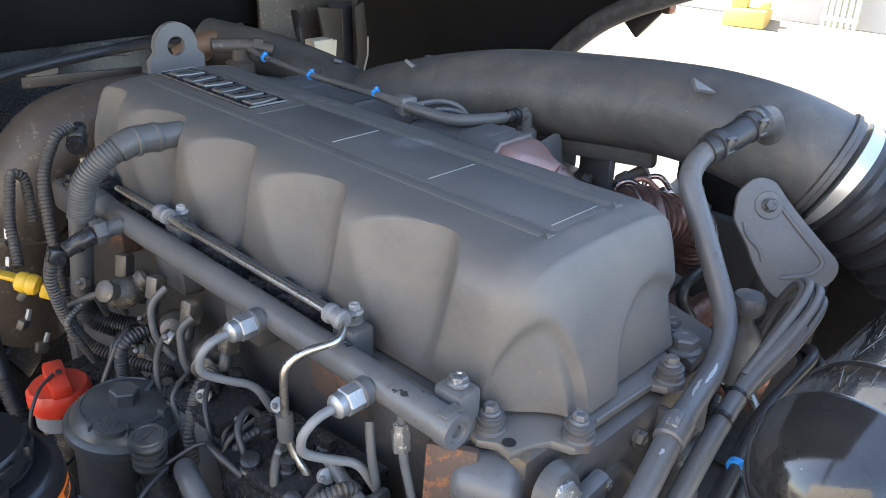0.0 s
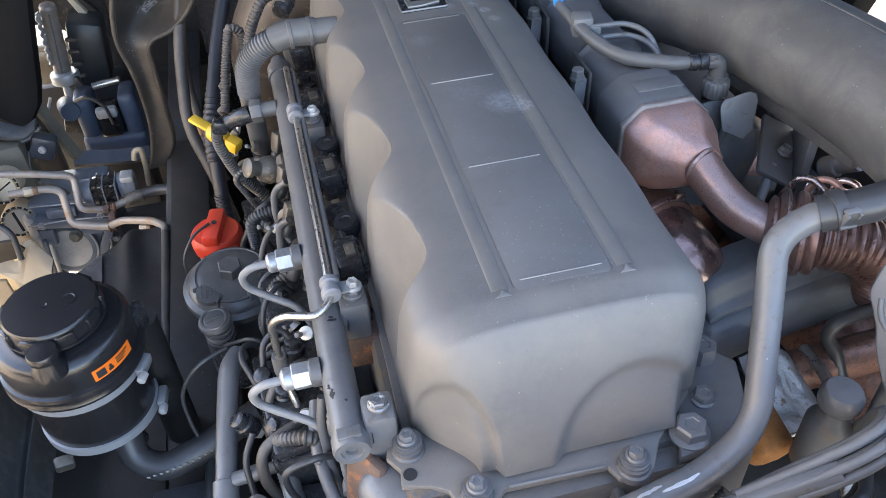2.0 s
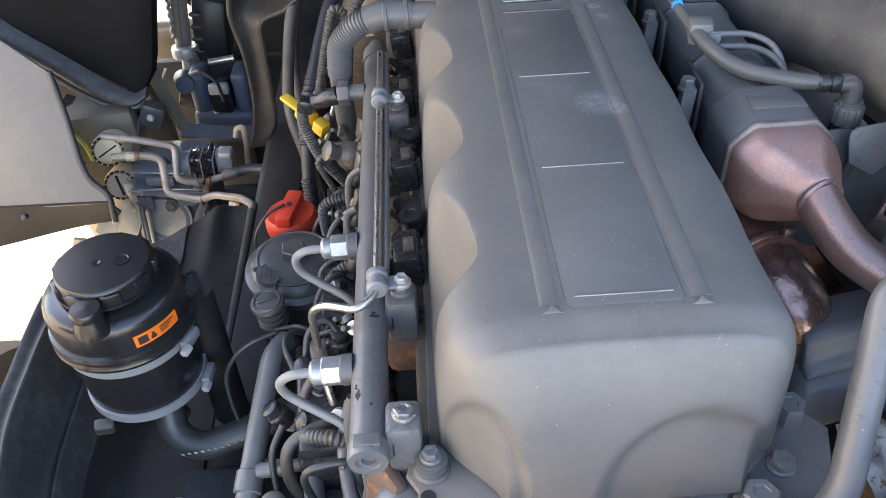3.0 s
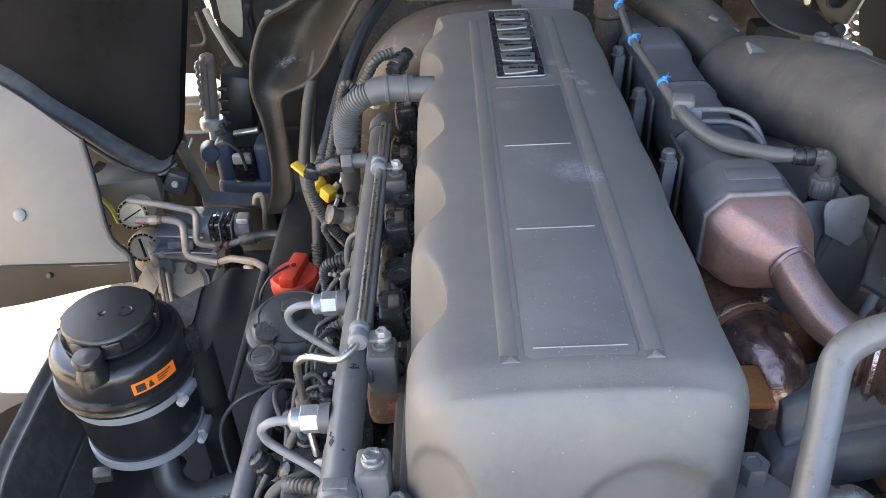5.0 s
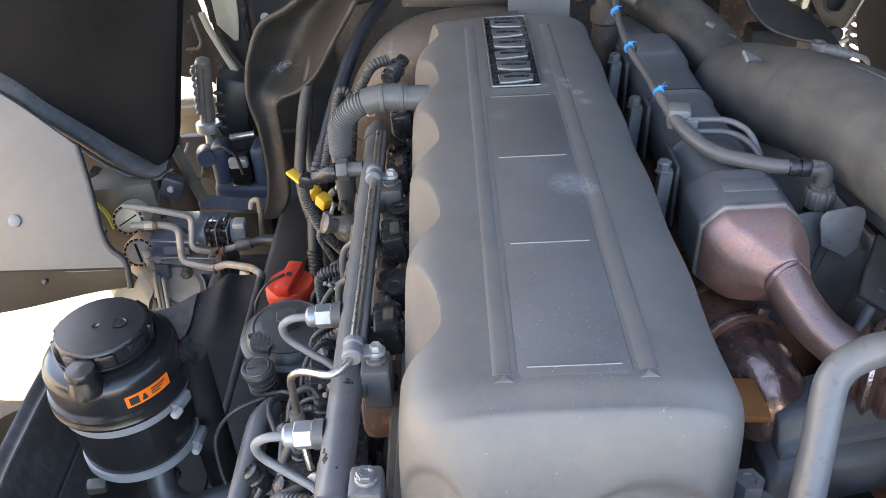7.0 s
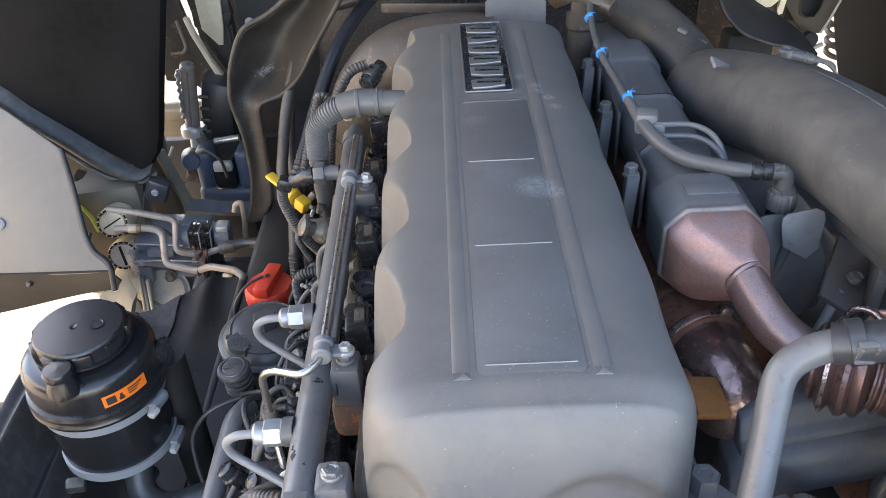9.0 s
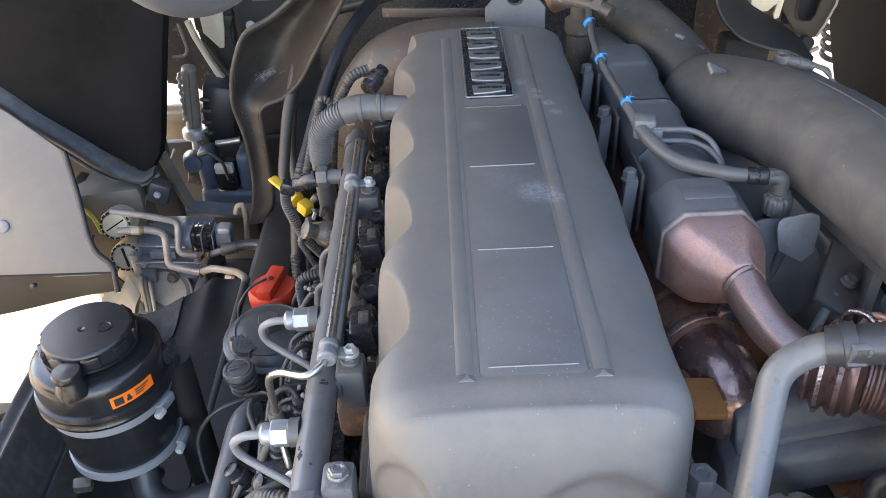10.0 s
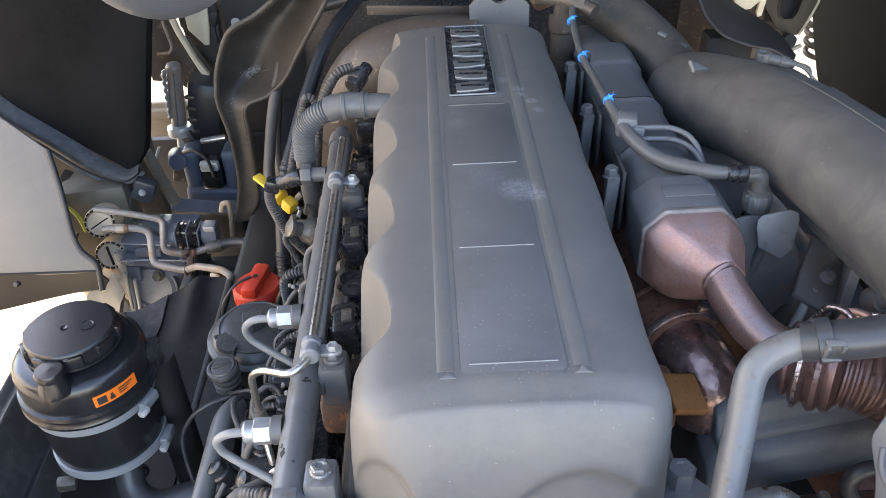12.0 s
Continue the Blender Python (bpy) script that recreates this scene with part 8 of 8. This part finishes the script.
part("latch_ring", sweep([(-0.600 + 0.010 * math.cos(2 * math.pi * k / 24), -0.246, 1.722 + 0.010 * math.sin(2 * math.pi * k / 24)) for k in range(25)], 0.0026, 10, cap=False), M_WORN2, cb_)
part("rear_edge", lathe([(0.040 * math.sin(k * math.pi / 28), -0.045 * math.cos(k * math.pi / 28)) for k in range(15)] + [(0.040, 0.9)], (-0.163, -0.158, 1.857), (0, 0.1, 1), 48), M_CABG, cb_)
part("corner_stay", box((0.06, 0.6, 0.06), (-0.75, 0.02, 2.9), bevel=0.01), M_CHASSIS, cb_)
part("edge_stay", box((0.06, 0.62, 0.06), (-0.17, 0.16, 2.78), bevel=0.01), M_CHASSIS, cb_)
part("overhead_arm", box((0.9, 0.08, 0.08), (-0.45, 0.33, 2.9), bevel=0.01), M_CHASSIS, cb_)

# dark masses on the exhaust side
tu = thing("turbocharger", (0.42, 0.5, 0.9), "dark rusty turbocharger and shielding below the intake duct", "turbocharger")
part("volute", lathe([(0.05, -0.09), (0.10, -0.07), (0.13, -0.02), (0.13, 0.03), (0.10, 0.07), (0.05, 0.09)], (0.40, 0.42, 1.14), (0.2, 1, 0.1), 36), M_HEATD, tu)
part("shield", box((0.22, 0.62, 0.03), (0.42, 0.52, 1.20), (0, 12, 4), 0.01), M_CHASSIS, tu)
part("outlet", tube([(0.42, 0.30, 1.12), (0.45, 0.12, 1.10), (0.50, -0.05, 1.05)], 0.06, 0.05, 28), M_HEATD, tu)
part("dark_cover", box((0.13, 0.62, 0.12), (0.345, 0.62, 1.268), (0, 14, 2), 0.03), M_BEAM, tu)
part("side_shield", box((0.02, 1.0, 0.55), (0.56, 0.42, 0.98), (0, 6, 0), 0.008), M_CHASSIS, tu)
part("floor_shield", box((0.5, 0.9, 0.02), (0.36, 0.10, 0.92), bevel=0.006), M_CHASSIS, tu)
for k in range(3):
    part("crumpled_strip", box((0.05, 0.012, 0.03), (0.41 + 0.02 * k, 0.20 - 0.03 * k, 1.29 + 0.01 * k), (25 * k, 30, 40 - 30 * k), 0.004), M_FOILDARK, tu)

bp = thing("wheelhouse_liner", (-0.85, 1.72, 0.0), "beige dusty inner panel behind the tilt cylinder", "body panel")
part("panel", box((0.30, 0.02, 0.72), (-0.86, 1.72, 0.555), (0, 0, 4), 0.006), M_TANDUSTY, bp)
part("upper_rib", box((0.30, 0.03, 0.030), (-0.86, 1.705, 0.885), (0, 0, 4), 0.006), M_TANDUSTY, bp)
part("dark_rib", box((0.012, 0.03, 0.60), (-0.80, 1.70, 0.56), (0, 6, 4), 0.004), M_OLIVE, bp)
part("foot", box((0.06, 0.04, 0.20), (-0.86, 1.74, 0.10), bevel=0.005), M_CHASSIS, bp)
lf = thing("step_well", (-1.02, 1.36, 0.0), "beige inner panel of the front step well", "body panel")
part("panel", box((0.15, 0.025, 0.34), (-1.0, 1.36, 0.47), (0, -6, 4), 0.010), M_TANDUSTY, lf)
part("fold", box((0.03, 0.05, 0.32), (-0.925, 1.335, 0.47), (0, -6, 4), 0.008), M_TANDUSTY, lf)
for z in (0.40, 0.52):
    part("seam", box((0.13, 0.006, 0.006), (-1.02, 1.345, z), (0, 0, 4), 0.002), M_OLIVE, lf)
part("foot", box((0.03, 0.03, 0.32), (-0.96, 1.385, 0.16), bevel=0.005), M_CHASSIS, lf)
part("wing", plate([(-1.046, 0.590), (-0.963, 0.571), (-0.960, 0.460), (-1.003, 0.322), (-1.079, 0.130), (-1.218, 0.192)], 0.014, pose(0, 1.2, 0, 90), 0.005), M_TANDUSTY, lf)
# flange of the beige wing, coloured brown to paint in its shade
part("side_flange", plate([(-0.992, 0.387), (-0.927, 0.371), (-1.010, 0.134), (-1.077, 0.097), (-1.093, 0.104)], 0.010, pose(0, 1.215, 0, 90), 0.003), M_OLIVE, lf, "side flange with its shade put into the brown")
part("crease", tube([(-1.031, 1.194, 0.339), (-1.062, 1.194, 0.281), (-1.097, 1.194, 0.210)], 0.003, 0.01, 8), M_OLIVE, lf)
part("wing_stay", box((0.03, 0.17, 0.03), (-1.0, 1.285, 0.36), bevel=0.004), M_CHASSIS, lf)
arm_ = thing("stay_arm", (-0.86, 0.95, 0.5), "dusty brown steel stay arm below the cab side", "bracket arm")
part("arm", soft(loft([[(-0.90, 1.02, 0.74), (-0.84, 1.02, 0.78), (-0.84, 1.06, 0.78), (-0.90, 1.06, 0.74)], [(-0.78, 0.84, 0.84), (-0.74, 0.84, 0.92), (-0.74, 0.88, 0.92), (-0.78, 0.88, 0.84)], [(-0.70, 0.72, 0.88), (-0.67, 0.72, 0.96), (-0.67, 0.76, 0.96), (-0.70, 0.76, 0.88)]]), 0.006), M_OLIVE, arm_)
part("post", box((0.05, 0.10, 0.06), (-0.86, 1.08, 0.765), bevel=0.006), M_CHASSIS, arm_)


def cab_side(u, v):
    e = Vector((-0.540, -0.29, 1.2345)) + (Vector((-0.700, 0.14, 1.322)) - Vector((-0.540, -0.29, 1.2345))) * u
    return tuple(e + Vector((-0.36, -0.03, 0.02)) * v + Vector((0, 0, -0.05 * v * v)))


sp = thing("cab_skirt", (-0.75, -0.1, 0.0), "dark blue-grey scuffed cab skirt with a pale worn edge", "cab skirt")
part("sheet", thicken(grid_surface(cab_side, 16, 12), 0.010), M_SCUFF, sp)
part("worn_edge", sweep([cab_side(k / 16, 0.0) for k in range(17)], 0.0030, 8), M_WORN2, sp)
part("post", box((0.05, 0.05, 1.2), (-0.85, -0.08, 0.6), bevel=0.006), M_CHASSIS, sp)

# hoses, leads and fittings packed under the rail
rng = random.Random(11)
for k in range(18):
    y0 = 0.02 + 0.033 * k
    x0 = -0.232 - 0.012 * (k % 3)
    z0 = 1.235 - 0.012 * (k % 4)
    dy, dz = rng.uniform(-0.05, 0.05), rng.uniform(0.02, 0.07)
    pts = [(x0 + 0.02, y0 + 0.02, z0 - 0.05), (x0, y0, z0), (x0 - rng.uniform(0.02, 0.05), y0 + dy * 0.5, z0 - 0.01), (x0 - rng.uniform(0.03, 0.06), y0 + dy, z0 - dz), (x0 - 0.02, y0 + dy * 1.2, z0 - dz - 0.07)]
    r = rng.choice((0.0032, 0.004, 0.005, 0.0065))
    ribbed = k % 4 == 1
    solo("cable", corrugated(pts, r + 0.002, 0.0045, 0.15, 0.02, 12) if ribbed else tube(pts, r, 0.02, 10), rng.choice((M_RUBBER, M_RUBBER, M_DIRTY, M_CONDUIT)), pts[-1],
         "ribbed dusty conduit under the fuel rail" if ribbed else "thin dark hose under the fuel rail", "cable", "cables under the rail")
for k in range(12):
    y = 0.04 + 0.05 * k
    at = (-0.232 - 0.016 * (k % 3), y, 1.20 + 0.012 * (k % 4))
    c = thing("hose_clip", at, "small grey clip with a screw on a hose", "clip", "clips under the rail")
    ax_ = Vector((rng.uniform(-1, 0), rng.uniform(-1, 1), rng.uniform(0.2, 1)))
    part("band", lathe([(0.007, -0.004), (0.0085, -0.0035), (0.0085, 0.0035), (0.007, 0.004)], at, ax_, 16), rng.choice((M_DUSTYMETAL, M_PAINT, M_ALU)), c)
    part("screw", lathe([(0.0035, 0), (0.0035, 0.010), (0.002, 0.011)], (at[0] - 0.007, at[1] - 0.004, at[2] + 0.004), (-0.4, -0.6, 0.6), 6), M_PAINT, c)

# made-up sheets that darken the view under the duct
inner = thing("dark_gap_sheet", (0.66, 0.3, 0.0), "black sheets added to darken the gap behind the intake duct", "inner fender")
part("near_sheet", box((0.012, 0.66, 0.50), (0.66, -0.095, 1.13), bevel=0.004), M_ARCH, inner)
part("far_sheet", box((0.012, 0.70, 0.32), (0.66, 0.715, 1.04), bevel=0.004), M_ARCH, inner)
for y in (-0.2, 0.8):
    part("post", box((0.04, 0.04, 0.90), (0.68, y, 0.45), bevel=0.005), M_CHASSIS, inner)
part("closing_panel", box((0.50, 0.04, 0.72), (1.18, 2.04, 1.36), bevel=0.01), M_FOAM, cb_)

# injector plugs between the rail and the cover
for k in range(4):
    y = 0.215 + 0.1675 * k
    ip = thing("injector_plug", (-0.168, y, 1.285), "black ribbed injector plug with a grey latch", "connector", "injector plugs")
    part("body", box((0.028, 0.05, 0.040), (-0.168, y, 1.310), (0, -6, 3), 0.004), M_PLASTIC, ip)
    for d in (-0.016, 0.0, 0.016):
        part("rib", box((0.031, 0.004, 0.034), (-0.168, y + d, 1.312), (0, -6, 3), 0.001), M_PLASTIC, ip)
    part("latch", box((0.012, 0.020, 0.006), (-0.166, y - 0.004, 1.333), (0, -6, 3), 0.0015), M_DUSTYMETAL, ip)
    part("lead", tube([(-0.168, y + 0.024, 1.315), (-0.170, y + 0.045, 1.318), (-0.176, y + 0.062, 1.300), (-0.178, y + 0.066, 1.27)], 0.0045, 0.015, 10), M_RUBBER, ip)
for y in (0.275, 0.44):
    gp = thing("ribbed_cap", (-0.160, y, 1.285), "round black ribbed plug cap beside the cover", "cap", "ribbed caps")
    part("stem", lathe([(0.010, 0), (0.010, 0.022)], (-0.160, y, 1.290), (-0.1, 0, 1), 18), M_BLUEHOSE, gp)
    for k in range(3):
        part("ring", lathe([(0.010, 0), (0.0145, 0.0008), (0.0145, 0.004), (0.010, 0.005)], (-0.1607 - 0.0006 * k, y, 1.305 + 0.006 * k), (-0.1, 0, 1), 20), M_BLUEHOSE, gp)
    part("top", lathe([(0.0145, 0), (0.0135, 0.003), (0.007, 0.003), (0.006, 0.001), (0.0, 0.001)], (-0.1625, y, 1.322), (-0.1, 0, 1), 20), M_BLUEHOSE, gp)

# small fittings round the tilt pump and the lamp
pg = thing("pump_guard", (-0.775, 0.98, 0.73), "pale worn metal guard strips beside the tilt pump", "guard")
for k in range(3):
    part("strip", box((0.007, 0.012, 0.11 - 0.01 * k), (-0.768 + 0.011 * k, 0.975 - 0.006 * k, 0.792), (0, 6, 0), 0.002), M_ALU if k != 1 else M_BLUEGREY, pg)
part("foot", box((0.05, 0.05, 0.012), (-0.765, 0.985, 0.738), bevel=0.003), M_ALU, pg)
for x, y, z, ax_ in ((-0.735, 0.9365, 0.9905, (1, 0.2, -0.16)), (-0.53, 0.855, 0.918, (0.8, -0.4, 0.1))):
    pn = thing("pipe_nut", (x, y, z - 0.01), "tan corroded union nut on a hydraulic pipe", "nut", "union nuts")
    part("hexagon", lathe([(0.0085, 0), (0.0095, 0.002), (0.0095, 0.015), (0.0085, 0.017)], (x, y, z), ax_, 6), M_TANDUSTY, pn)
    part("collar", lathe([(0.008, 0.016), (0.009, 0.018), (0.009, 0.024), (0.008, 0.026)], (x, y, z), ax_, 16), M_BRASS, pn)
M_LIME = mat("yellow_green_sleeve", (0.40, 0.42, 0.05), 0.5, var=0.2, scale=60)
for k, (pts, r, m) in enumerate((
        ([(-0.875, 1.03, 0.99), (-0.855, 1.01, 1.005), (-0.835, 1.0, 0.985), (-0.835, 1.01, 0.94)], 0.0045, M_LIME),
        ([(-0.86, 1.02, 0.93), (-0.87, 1.0, 0.90), (-0.855, 0.99, 0.86), (-0.84, 1.0, 0.83)], 0.0035, M_RUBBER),
        ([(-0.74, 1.05, 0.93), (-0.72, 1.02, 0.945), (-0.69, 1.02, 0.925), (-0.68, 1.03, 0.88)], 0.004, M_DUSTYMETAL),
        ([(-0.62, 1.03, 0.90), (-0.60, 1.0, 0.875), (-0.61, 0.985, 0.83), (-0.63, 0.99, 0.78)], 0.005, M_RUBBER),
        ([(-0.66, 1.24, 1.0), (-0.63, 1.22, 1.02), (-0.60, 1.22, 0.99), (-0.60, 1.24, 0.93)], 0.004, M_RUBBER),
        ([(-0.70, 1.22, 0.93), (-0.72, 1.18, 0.97), (-0.705, 1.17, 1.02), (-0.69, 1.18, 1.05)], 0.0035, M_ALU))):
    solo("wire", tube(pts, r, 0.015, 10), m, pts[-1], "yellow-green sleeved wire by the lamp" if m == M_LIME else "thin wire looping round the tilt pump", "wire", "wires by the pump")
for x, y, z in ((-0.745, 0.985, 0.765), (-0.655, 0.985, 0.77), (-0.62, 0.985, 0.80)):
    bolt((x, y + 0.004, z), (-0.1, -1, 0.2), 0.013, pb, M_WORN, head=0.008)
